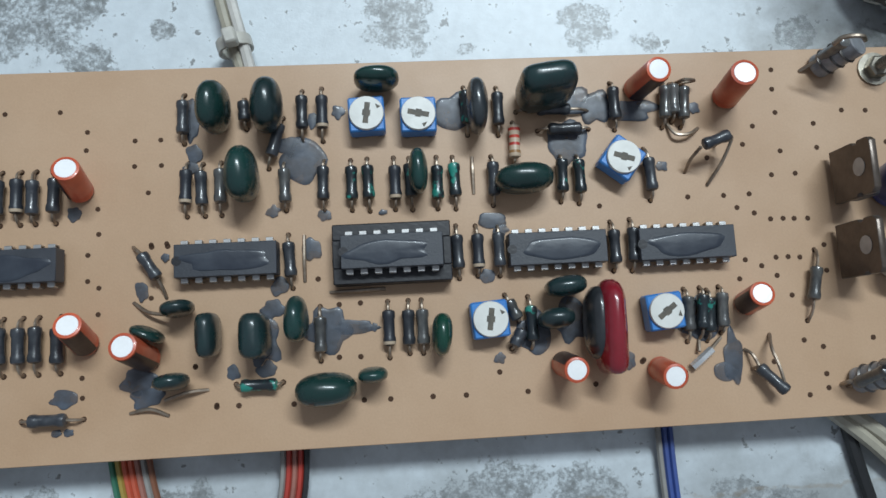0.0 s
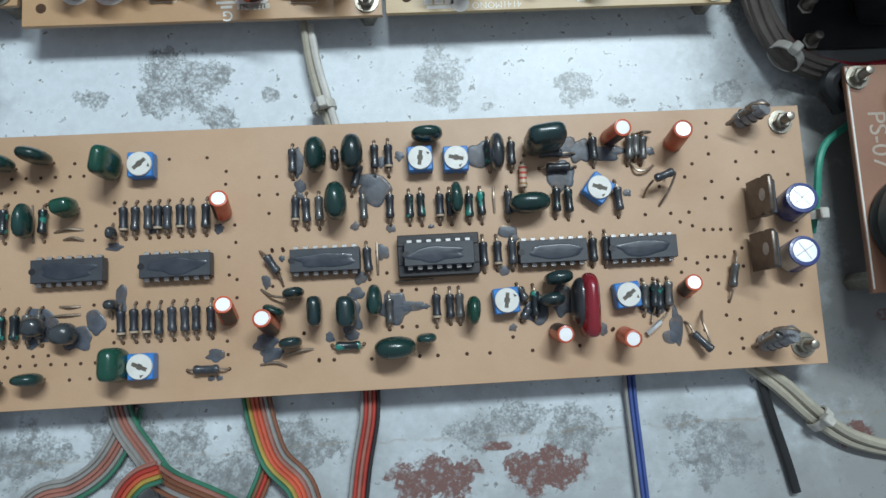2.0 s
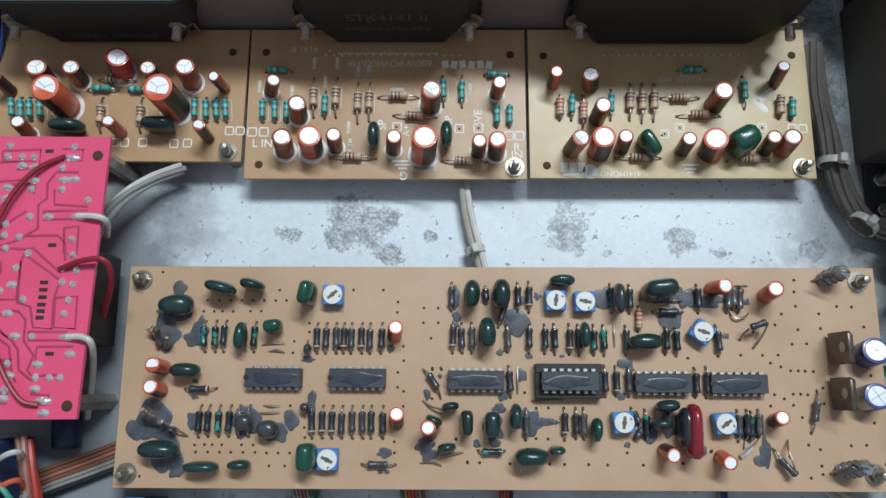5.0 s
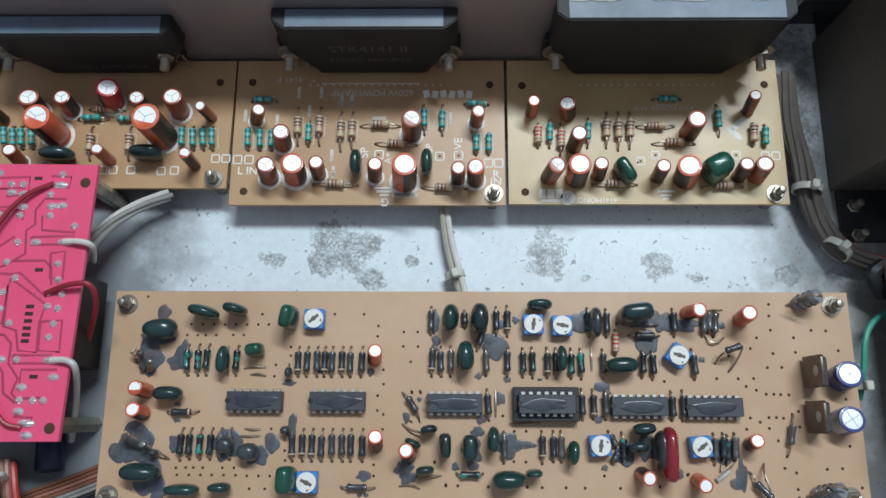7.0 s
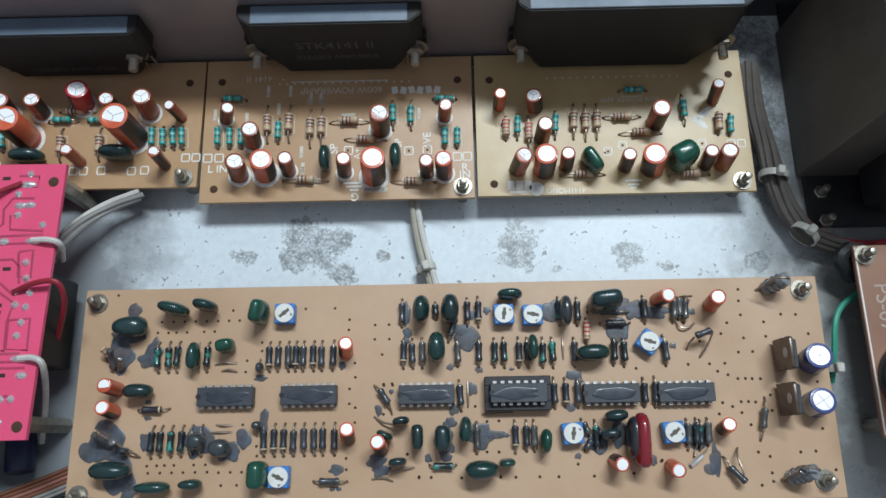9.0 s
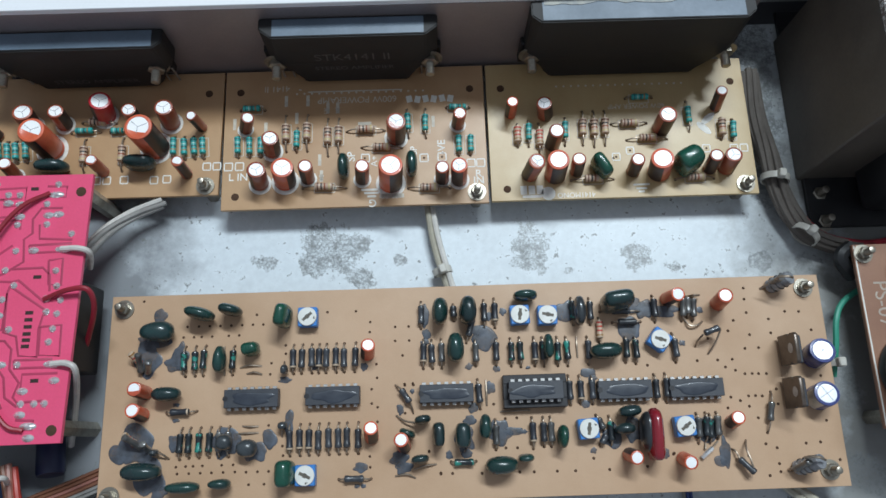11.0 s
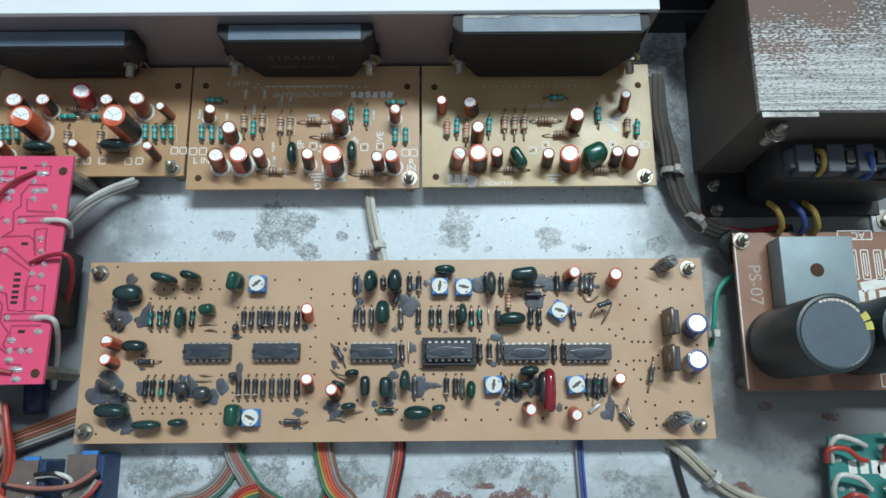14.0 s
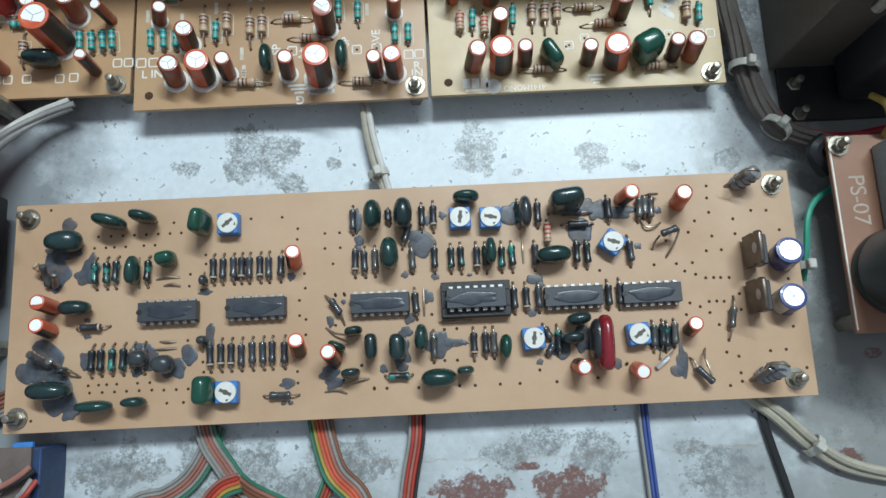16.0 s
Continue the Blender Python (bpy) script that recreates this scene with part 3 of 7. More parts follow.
def electrolytic(board, base, top, h, r, mat, stripe=None):
    a, b = Vector((*base, 0.25)), Vector((*top, h))
    d = b - a
    n = d.length
    d = d.normalized()
    r = max(1.9, min(r, 9))
    sleeve = part("electrolytic_capacitor", lathe([(0, 0), (r * 0.93, 0), (r, 0.4), (r, 1.0), (r * 0.95, 1.5), (r, 2.0), (r, n - 0.5), (r * 0.96, n - 0.12), (r * 0.80, n), (r * 0.76, n - 0.12), (0, n - 0.12)], 24),
                  mat, board, SLEEVE_LABEL[mat], along(a, b))
    part("can_top", shared(f"can_top:{r:.1f}", lambda: lathe([(0, 0.02), (r * 0.76, 0.02), (r * 0.74, 0.1), (0, 0.13)], 20)), can_dull if mat == grey_upright else can_grey if mat == blue_sleeve else can_top, sleeve, "bright aluminium top", along(b - d * 0.14, b + d))
    if board in (left_amplifier, middle_amplifier) and r > 2.2:
        part("printed_ring", lathe([(0, 0), (r * 1.28, 0), (r * 1.28, 0.04), (0, 0.04)], 28), silk, sleeve, "", place(base[0], base[1], 0))
    if mat == grey_upright:
        for z in (2.2, 4.4, 6.4):
            part("wire_turn", lathe([(r, z - 0.3), (r + 0.35, z), (r, z + 0.3), (r - 0.2, z), (r, z - 0.3)], 16), steel_dark, sleeve, "", along(a, b))
        return sleeve
    m = along(b, b + d)
    for turn in (10, 100, 190, 280) if mat == blue_sleeve else (20, 140, 260) if r > 2.6 else ():
        part("vent_line", box(r * 0.66, 0.4 if mat == blue_sleeve else 0.22, 0.03, 0, (r * 0.33, 0, 0)), vent_line, sleeve, "", m @ pose(0, 0, 0, 0, 0, turn) @ pose(0, 0, -0.00003))
    bm = bmesh.new()
    arc = [(r + 0.04, math.radians(k)) for k in range(0, 91, 10)]
    low, high = ([bm.verts.new((q * MM * math.cos(t), q * MM * math.sin(t), z * MM)) for q, t in arc] for z in (0.6, n - 0.35))
    for i in range(len(arc) - 1):
        bm.faces.new((low[i], low[i + 1], high[i + 1], high[i]))
    turn = radians(random.choice((200, 225, 250, 280, 310, 340)) if stripe is None else stripe)
    facing = along(a, b).to_3x3().inverted() @ Vector((math.cos(turn), math.sin(turn), 0))
    turn = math.degrees(math.atan2(facing.y, facing.x)) - 45
    part("polarity_stripe", bm, stripe_dark if mat != blue_sleeve else silk_faint, sleeve, "", along(a, b) @ pose(0, 0, 0, 0, 0, turn))
    return sleeve


def film_capacitor(board, at, wide, thick, h, angle, mat, square=False):
    """A dipped capacitor: a soft-edged flat block on two leads."""
    z0 = 0.7
    hw, ht, hh = wide / 2 * 1.04, min(thick * 0.98, wide) / 2, (h + 1.2 - z0) / 2
    bm = bmesh.new()
    bmesh.ops.create_uvsphere(bm, u_segments=22, v_segments=14, radius=1)
    flat = lambda v, p: math.copysign(abs(v) ** p, v)
    rng = random.Random(int(at[0] * 13 + at[1] * 7))
    lump = rng.uniform(-0.06, 0.06)
    for v in bm.verts:
        x, y, z = v.co
        k = 1 + lump * math.sin(3 * x + rng.random() * 0.02) + 0.03 * math.sin(4 * z + 2 * x)
        v.co = (flat(x, 0.36 if mat == red_dip else 0.5 if square else 0.86) * hw * k * MM, flat(y, 0.7 if square else 0.85) * ht * k * (1.0 - (0.3 if square else 0.12) * z) * MM, (flat(z, 0.5 if square else 0.78) * hh + hh + z0) * MM)
    m = place(at[0], at[1], 0, random.uniform(-4, 4), random.uniform(-3, 3), angle)
    body = part("film_capacitor", bm, mat, board, DIP_LABEL[mat], m)
    for s in (-1, 1):
        x = hw * 0.62 * s
        part("lead", sweep([(x, 0, z0 + 1.2), (x, 0.1, 0.8), (x * 1.03, 0, -0.8)], 0.3, n=6, steps=2), tinned, body, "", m)
    return body


def trimmer(board, at, angle, slot):
    m = place(*at, 0, 0, 0, angle)
    body = part("trimmer", box(6.7, 6.7, 3.8, 0.35, (0, 0, 0.5)), trimmer_blue, board, "blue trimmer potentiometer with a white rotor", m)
    for x in (-2.6, 2.6):
        for y in (-2.6, 2.6):
            part("foot", box(1, 1, 0.55, 0.1, (x, y, 0)), trimmer_blue, body, "", m)
    part("rotor", lathe([(0, 4.25), (3.2, 4.25), (3.25, 4.7), (3.1, 4.95), (0, 4.95)], 28), trimmer_white, body, "white rotor", m)
    s = m @ pose(0, 0, 0, 0, 0, slot)
    part("slot", box(4.0, 1.0, 0.06, 0, (0, 0, 4.94)), slot_dark, body, "", s)
    part("slot", box(1.1, 1.5, 0.05, 0, (0, 0, 4.94)), slot_dark, body, "", s)
    part("arrow_mark", prism([(1.0, -1.9), (1.9, -1.4), (1.5, -2.5)], 4.94, 4.99), slot_dark, body, "", s)
    for x, y in ((-2.2, -3.2), (2.2, -3.2), (0, 3.2)):
        part("lead", box(0.7, 0.4, 0.9, 0, (x, y, -0.4)), tinned, body, "", m)
    return body


def dip_chip(board, at, socketed):
    z = 4.2 if socketed else 0.9
    m = place(*at, z)
    root = board
    if socketed:
        sm = place(*at, 0)
        bm = box(21.5, 3.0, 4.2, 0.2, (0, 4.0, 0))
        for at2, size in (((0, -4.0, 0), (21.5, 3.0)), ((-10.0, 0, 0), (1.6, 5.2)), ((10.0, 0, 0), (1.6, 5.2))):
            other = bpy.data.meshes.new("bar")
            b2 = box(size[0], size[1], 4.2, 0.2, at2)
            b2.to_mesh(other)
            b2.free()
            bm.from_mesh(other)
            bpy.data.meshes.remove(other)
        root = part("chip_socket", bm, socket_black, board, "black plastic chip socket", sm)
    bm = box(18.4, 6.4, 3.2, 0)
    for v in bm.verts:
        k = 0.94 if v.co.z > 0.003 or v.co.z < 0.0004 else 1.0
        v.co.y *= k
        v.co.x *= 0.985 if v.co.z > 0.003 else 1.0
    bmesh.ops.bevel(bm, geom=bm.edges[:], offset=0.12 * MM, segments=1, affect="EDGES")
    chip = part("integrated_circuit", bm, chip_black, root, "black fourteen pin chip with a wet resin smear", m)
    part("notch", lathe([(0, 0), (0.9, 0), (0.9, 0.04), (0, 0.04)], 12), socket_black, chip, "", m @ place(-8.6, 0, 3.19))
    rng = random.Random(int(at[0] * 7))
    patch(chip, (at[0] + rng.uniform(-1, 1.2), at[1] - 0.2), 7.2, 2.1, chip_wet, z + 3.18, "resin_smear", 0.14)
    pin = shared("chip_pin", chip_pin)
    for i in range(7):
        for s in (1, -1):
            part("pin", pin, pin_tin, chip, "", m @ place((i - 3) * 2.54, 3.15 * s, 1.5, 0, 0, 0 if s > 0 else 180))
    return chip


def chip_pin():
    bm = box(1.3, 0.9, 0.28, 0.05, (0, 0.25, -0.1))
    for b2 in (box(1.1, 0.28, 1.6, 0.05, (0, 0.62, -1.5)), box(0.5, 0.26, 1.6, 0, (0, 0.62, -3.0))):
        me = bpy.data.meshes.new("tmp")
        b2.to_mesh(me)
        b2.free()
        bm.from_mesh(me)
        bpy.data.meshes.remove(me)
    return bm


def bolt_and_nut(parent, x, y, z, size=2.6, stud=4.5, name="mounting_bolt", m=None):
    base = m or place(x, y, z)
    washer = part(name, lathe([(0, 0), (size * 1.4, 0), (size * 1.4, 0.45), (size * 0.6, 0.55), (0, 0.55)], 20), zinc, parent, "zinc plated bolt with washer and nut", base)
    part("nut", lathe([(0, 0.5), (size * 0.92, 0.5), (size * 0.95, 0.7), (size * 0.95, 2.2), (size * 0.8, 2.5), (0, 2.5)], 6), zinc, washer, "", base)
    rings = [(0, 2.4)]
    z = 2.4
    while z < 2.5 + stud:
        rings += [(size * 0.52, z), (size * 0.46, z + 0.3)]
        z += 0.6
    part("stud", lathe(rings + [(0, z)], 12), zinc, washer, "", base)
    return washer


def lettering(parent, text, at, size, mat, turn=0.0, m=None, bold=0.0, name="printed_text"):
    cu = bpy.data.curves.new("text", "FONT")
    cu.body, cu.size, cu.align_x, cu.align_y, cu.extrude, cu.offset = text, size * MM * 1.35, "CENTER", "CENTER", 0.00002, bold * MM
    tmp = bpy.data.objects.new("text", cu)
    scene.collection.objects.link(tmp)
    me = bpy.data.meshes.new_from_object(tmp.evaluated_get(bpy.context.evaluated_depsgraph_get()))
    bpy.data.objects.remove(tmp)
    bpy.data.curves.remove(cu)
    return part(name, me, mat, parent, "", (m or Matrix()) @ place(*at, 0, 0, turn))


def print_box(board, x, y, w, h, z=0.0, line=0.45, mat=None, turn=0.0):
    """A printed rectangle outline."""
    bm = bmesh.new()
    for sx, sy, dx, dy in ((w, line, 0, h / 2), (w, line, 0, -h / 2), (line, h - line, w / 2, 0), (line, h - line, -w / 2, 0)):
        b2 = box(sx, sy, 0.04, 0, (dx, dy, 0))
        me = bpy.data.meshes.new("tmp")
        b2.to_mesh(me)
        b2.free()
        bm.from_mesh(me)
        bpy.data.meshes.remove(me)
    part("printed_box", bm, mat or silk, board, "", place(x, y, z, 0, 0, turn))


def print_bar(board, x, y, w, h, z=0.0, turn=0, mat=None):
    part("printed_bar", box(w, h, 0.04, 0, (0, 0, 0)), mat or silk, board, "", place(x, y, z, 0, 0, turn))


def tie(parent, at, r, turn, mat=None):
    """A nylon strap round a bundle, with its head."""
    m = place(*at, 0, 90, turn)
    ring = part("cable_tie", lathe([(r, -1.2), (r + 0.6, -1.2), (r + 0.6, 1.2), (r, 1.2), (r, -1.2)], 16), mat or nylon, parent, "white nylon cable tie", m)
    part("tie_head", box(3.2, 2.6, 3.2, 0.4, (-r - 1.2, 0, -1.6)), mat or nylon, ring, "", m)
    return ring


BODY_LABEL.update({cream_end: "black axial resistor with a cream end", dark_body: "black lacquered axial resistor", coated_body: "axial resistor under grey resin", green_body: "black axial resistor with green flecks",
                   teal_body: "teal banded resistor", tan_body: "tan banded resistor", banded_body: "cream resistor with red bands"})
SLEEVE_LABEL = {orange_sleeve: "orange electrolytic capacitor with aluminium top", brown_sleeve: "red brown electrolytic capacitor", red_sleeve: "red electrolytic capacitor",
                blue_sleeve: "dark blue electrolytic capacitor", grey_upright: "grey resin covered upright part with a silver end"}
DIP_LABEL = {green_dip: "glossy dark green film capacitor", bright_green_dip: "green film capacitor", dark_dip: "blackish green film capacitor",
             grey_dip: "small capacitor covered in grey resin", red_dip: "large dark red film capacitor"}

# ---- the setting ----
FLOOR = -11.0
bench = tagged(part("bench_top", box(760, 560, 30, 3, (10, 90, -56.5)), bench_wood), "tan wooden bench top under the chassis", "bench", kind="structure")
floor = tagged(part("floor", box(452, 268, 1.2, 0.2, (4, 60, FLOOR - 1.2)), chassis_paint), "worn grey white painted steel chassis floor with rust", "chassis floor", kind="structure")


def notched_panel(width, height, thick, cx, cz, r):
    """An upright plate facing -y with a round opening that runs out at its upper edge."""
    cut = math.degrees(math.asin((height - cz) / r))
    arc = [(cx + r * math.cos(radians(a)), cz + r * math.sin(radians(a))) for a in np.linspace(360 + cut, 180 - cut, 40)]
    outline = [(-width / 2, 0), (width / 2, 0), (width / 2, height)] + arc + [(-width / 2, height)]
    bm = bmesh.new()
    f = bm.faces.new([bm.verts.new((x * MM, 0, z * MM)) for x, z in outline])
    back_face = bmesh.ops.extrude_face_region(bm, geom=[f])
    bmesh.ops.translate(bm, vec=(0, thick * MM, 0), verts=[v for v in back_face["geom"] if isinstance(v, bmesh.types.BMVert)])
    return bm


FANX, FANZ = -71.4, 72.7
back = tagged(part("wall_back_panel", notched_panel(452, 77, 1.5, FANX, FANZ, 30), panel_black, m=place(4, 191, FLOOR)), "black painted steel back panel of the chassis", "panel", kind="structure")
guard = thing("fan_guard", (FANX + 4, 189, FLOOR + FANZ), "chrome wire fan guard over a round opening", "fan guard")
gx, gz = FANX + 4, FLOOR + FANZ
for r in (29.5, 24, 18.5, 13, 7.5):
    part("wire_ring", sweep([(gx + r * math.cos(radians(a)), 189, gz + r * math.sin(radians(a))) for a in np.linspace(172, 368, 28)], 0.8, n=6, smooth=False), bright_metal, guard)
for a in (225, 315):
    c, q = math.cos(radians(a)), math.sin(radians(a))
    part("wire_spoke", sweep([(gx + 5 * c, 188, gz + 5 * q), (gx + 32 * c, 188, gz + 32 * q)], 0.8, n=6, smooth=False), bright_metal, guard)
side = tagged(part("wall_left_side", box(1.5, 264, 24, 0.2, (-199, 58, FLOOR)), chassis_paint), "worn painted steel side of the chassis", "panel", kind="structure")

cover = thing("side_cover", (-197, 69, FLOOR), "pale grey painted steel cover beside the pink board", "cover")
# the cover takes the same pair: lit white above, shaded grey on its sides
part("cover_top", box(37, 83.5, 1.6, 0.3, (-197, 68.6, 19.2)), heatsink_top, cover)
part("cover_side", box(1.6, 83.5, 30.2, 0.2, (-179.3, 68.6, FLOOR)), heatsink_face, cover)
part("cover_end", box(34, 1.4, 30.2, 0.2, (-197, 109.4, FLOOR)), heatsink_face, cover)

for k, (x, z) in enumerate(((-186, 22), (-178, 30), (-170, 22), (-162, 31), (-154, 25), (-146, 32), (-30, 44), (-24, 44), (-18, 44), (-12, 44))):
    part("vent_slot", box(1.6, 0.3, 7, 0.1, (0, 0, 0)), silk_faint, back, "", place(x, 190.9, z, 0, 25 if k < 6 else 0, 0))
# ---- heatsink bar with three power modules ----
heatsink = thing("heatsink", (-34, 168, FLOOR), "long aluminium heatsink channel, its lit top coloured white, behind the amplifier boards", "heatsink")
# light and shade on the channel come partly from these two colours
part("top_flange", box(273, 17.5, 2.5, 0.25, (-34, 168.6, 39.8)), heatsink_top, heatsink, "aluminium top with the overhead light put into its white")
part("front_web", box(273, 2.5, 50.6, 0.1, (-34, 161.1, FLOOR)), heatsink_face, heatsink, "aluminium front face with shade put into its grey")
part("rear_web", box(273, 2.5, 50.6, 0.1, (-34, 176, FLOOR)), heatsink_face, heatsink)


def power_module(x0, x1, ztop, depth, chamfer, bolts, rows):
    """A flat power module screwed to the heatsink by two lugs, with its pin row below."""
    w = x1 - x0
    c = (x0 + x1) / 2
    y1 = 159.8
    mod = thing("power_module", (c, y1, 5), "black plastic power amplifier module bolted to the heatsink", "power module", "power modules on the heatsink")
    z0 = 2.6
    bm = bmesh.new()
    prof = [(x0 + chamfer, 0), (x1 - chamfer, 0), (x1, chamfer * 0.8), (x1, depth), (x0, depth), (x0, chamfer * 0.8)] if chamfer else [(x0, 0), (x1, 0), (x1, depth), (x0, depth)]
    rings = [[bm.verts.new(((c + (x - c) * (1 - inset / (w / 2))) * MM, (y1 - depth + y) * MM, z * MM)) for x, y in prof] for z, inset in ((z0, 8.5), (5, 7.8), (17.0, 0), (ztop, 0))]
    for a, b in zip(rings, rings[1:]):
        for k in range(len(prof)):
            bm.faces.new((a[k], a[(k + 1) % len(prof)], b[(k + 1) % len(prof)], b[k]))
    bm.faces.new(rings[0])
    bm.faces.new(rings[-1])
    bmesh.ops.bevel(bm, geom=bm.edges[:], offset=0.4 * MM, segments=2, affect="EDGES")
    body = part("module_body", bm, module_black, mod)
    # thin blue grey plate over the top only; the body stays black
    part("top_face", box(w - 2 * chamfer - 1, depth - 1.4, 0.12, 0, (c, y1 - depth / 2, ztop - 0.02)), module_top, mod, "blue grey top face")
    for x in bolts:
        part("fixing_lug", box(8.0, 3.0, 13, 0.4, (x, y1 - 2.2, 6)), module_black, mod)
        bolt_and_nut(mod, 0, 0, 0, 3.3, 4.2, "lug_bolt", place(x, y1 - 5.8, 15.0, 90, 0, 0))
    for i in range(16):
        part("module_pin", shared("module_pin", lambda: box(0.7, 0.4, 10, 0.05)), pin_tin, mod, "", place(c - 28 + i * 56 / 15, y1 - depth / 2, -0.6))
    for text, dz, size in rows:
        lettering(mod, text, (c, y1 - depth - 0.03, dz), size, faint_print, 0, Matrix.Identity(4), name="printed_text").matrix_basis = place(c, y1 - depth - 0.03, dz, 90, 0, 0)
    return mod


power_module(-166, -102.5, 30, 7.5, 3.0, (-164.5, -109.5), [("STEREO AMPLIFIER", 7.5, 2.8)])
power_module(-68.5, -7.6, 34, 7.6, 4.2, (-66.0, -10.5), [("STK4141 II", 20, 4.5), ("STEREO AMPLIFIER", 12.5, 2.6)])
large_module = power_module(23.8, 99.0, 40, 8.2, 3.2, (26.4, 97.0), [])
paste = material("dried_thermal_paste", (0.42, 0.42, 0.38), 0.8, second=(0.28, 0.30, 0.31), grain=900, blotch=400)
rng = random.Random(4)
edge = [(28 + k * 67 / 22, 157.6 + rng.uniform(0, 1.5)) for k in range(23)]
part("paste_smear", prism([(28, 159.7)] + edge + [(95, 159.7)], 40.12, 40.3), paste, large_module, "pale dried thermal paste along the edge")

# ---- circuit boards ----


def circuit_board(name, label, outline, z, mat, at, group=""):
    b = thing(name, at, label, "circuit board", group)
    part("board_sheet", prism(outline, z - 1.6, z, 0.12), mat, b)
    return b


main_board = circuit_board("circuit_board", "long tan phenolic circuit board crowded with capacitors, resistors and chips", [(-125, 0), (125, 0), (125, 72), (-125, 72)], 0, phenolic, (0, 36, -1.6))
AMP_GROUP = "tan amplifier boards in a row"
left_amplifier = circuit_board("circuit_board", "tan amplifier board with orange capacitors below a power module", [(-182, 109), (-89.8, 109), (-89.2, 158.5), (-182, 158.5)], 0, phenolic_amp, (-135, 133, -1.6), AMP_GROUP)
middle_amplifier = circuit_board("circuit_board", "tan amplifier board with white lettering and brown capacitors", [(-88.6, 102.8), (9.6, 102.8), (9.6, 158.5), (-88.6, 158.5)], 0, phenolic_amp, (-40, 130, -1.6), AMP_GROUP)
right_amplifier = circuit_board("circuit_board", "yellowish amplifier board with brown capacitors and green film capacitors", [(10.6, 103.2), (109.2, 103.2), (109.2, 158.5), (10.6, 158.5)], 0, phenolic_yellow, (60, 130, -1.6), AMP_GROUP)


def standoff(board, x, y, z=0.0, stud=4.0, size=2.4):
    bolt_and_nut(board, x, y, z, size, stud)
    part("standoff", lathe([(0, FLOOR + 0.0), (2.6, FLOOR), (2.6, z - 1.6), (0, z - 1.6)], 6), zinc, board, "", place(x, y, 0))


for x, y in ((-120.5, 67.3), (119.3, 67.3), (118.6, 5.4), (-120.8, 4.6)):
    standoff(main_board, x, y)
standoff(left_amplifier, -94.5, 112.5)
standoff(left_amplifier, -176, 112.5)
standoff(middle_amplifier, 5.3, 107)
standoff(right_amplifier, 104.5, 107)

# added black sheet that only darkens the lit floor behind the heatsink
part("added_dark_strip", box(330, 10, 0.4, 0, (60, 184.5, FLOOR)), panel_black, floor)


# main board: dark axial parts of the right half
resistor(main_board, (-16.4, 66.6), (-16.5, 57.1), dark_body)
resistor(main_board, (-5.2, 65.3), (-4.9, 59.5), dark_body)
resistor(main_board, (5.6, 66.6), (5.6, 56.8), dark_body)
resistor(main_board, (9.3, 67.0), (9.3, 56.6), dark_body)
resistor(main_board, (1.9, 61.4), (-1.0, 51.7), dark_body)
resistor(main_board, (-15.8, 53.3), (-16.1, 43.2), dark_body)
resistor(main_board, (-13.1, 53.1), (-12.8, 43.2), dark_body)
resistor(main_board, (-9.8, 53.2), (-9.8, 43.2), coated_body)
resistor(main_board, (1.9, 52.7), (2.1, 43.6), coated_body)
resistor(main_board, (9.4, 52.9), (9.2, 43.2), dark_body)
resistor(main_board, (14.3, 52.7), (14.3, 43.1), green_body)
resistor(main_board, (17.4, 52.9), (17.6, 42.8), green_body)
resistor(main_board, (22.4, 52.9), (22.4, 42.9), dark_body)
resistor(main_board, (25.3, 52.7), (25.6, 42.7), green_body)
resistor(main_board, (30.5, 52.7), (30.4, 42.7), green_body)
resistor(main_board, (33.6, 52.6), (33.8, 42.5), green_body)
resistor(main_board, (41.0, 52.4), (40.9, 42.9), dark_body)
resistor(main_board, (36.5, 66.3), (36.8, 56.8), green_body)
resistor(main_board, (42.8, 66.0), (42.7, 56.5), dark_body)
resistor(main_board, (50.4, 57.1), (60.4, 57.1), dark_body)
resistor(main_board, (46.4, 61.0), (60.4, 60.7), dark_body)
resistor(main_board, (54.2, 52.0), (53.9, 43.0), green_body)
resistor(main_board, (57.3, 51.9), (57.4, 42.5), green_body)
resistor(main_board, (65.3, 66.2), (65.5, 56.7), dark_body)
resistor(main_board, (75.5, 65.6), (74.9, 56.8), coated_body)
resistor(main_board, (77.2, 65.5), (76.9, 57.9), coated_body)
resistor(main_board, (79.4, 65.4), (78.6, 56.7), coated_body)
resistor(main_board, (70.8, 52.7), (71.3, 42.5), dark_body)
resistor(main_board, (2.3, 39.0), (2.9, 29.0), dark_body)
resistor(main_board, (33.5, 39.3), (33.7, 29.3), dark_body)
resistor(main_board, (37.2, 39.1), (37.2, 29.6), dark_body)
resistor(main_board, (41.3, 38.9), (41.3, 29.4), dark_body)
resistor(main_board, (63.0, 38.7), (63.0, 29.3), dark_body)
resistor(main_board, (66.8, 39.0), (66.5, 29.1), dark_body)
resistor(main_board, (-7.7, 12.2), (0.7, 12.1), green_body)
resistor(main_board, (7.7, 25.4), (7.6, 15.5), coated_body)
resistor(main_board, (20.1, 25.7), (20.1, 15.4), dark_body)
resistor(main_board, (23.9, 25.7), (23.8, 16.0), dark_body)
resistor(main_board, (26.3, 25.7), (26.3, 15.9), coated_body)
resistor(main_board, (41.9, 25.8), (44.3, 20.6), coated_body)
resistor(main_board, (46.2, 25.3), (46.3, 15.6), green_body)
resistor(main_board, (42.6, 15.8), (44.6, 19.2), dark_body)
resistor(main_board, (76.0, 25.2), (75.8, 15.3), coated_body)
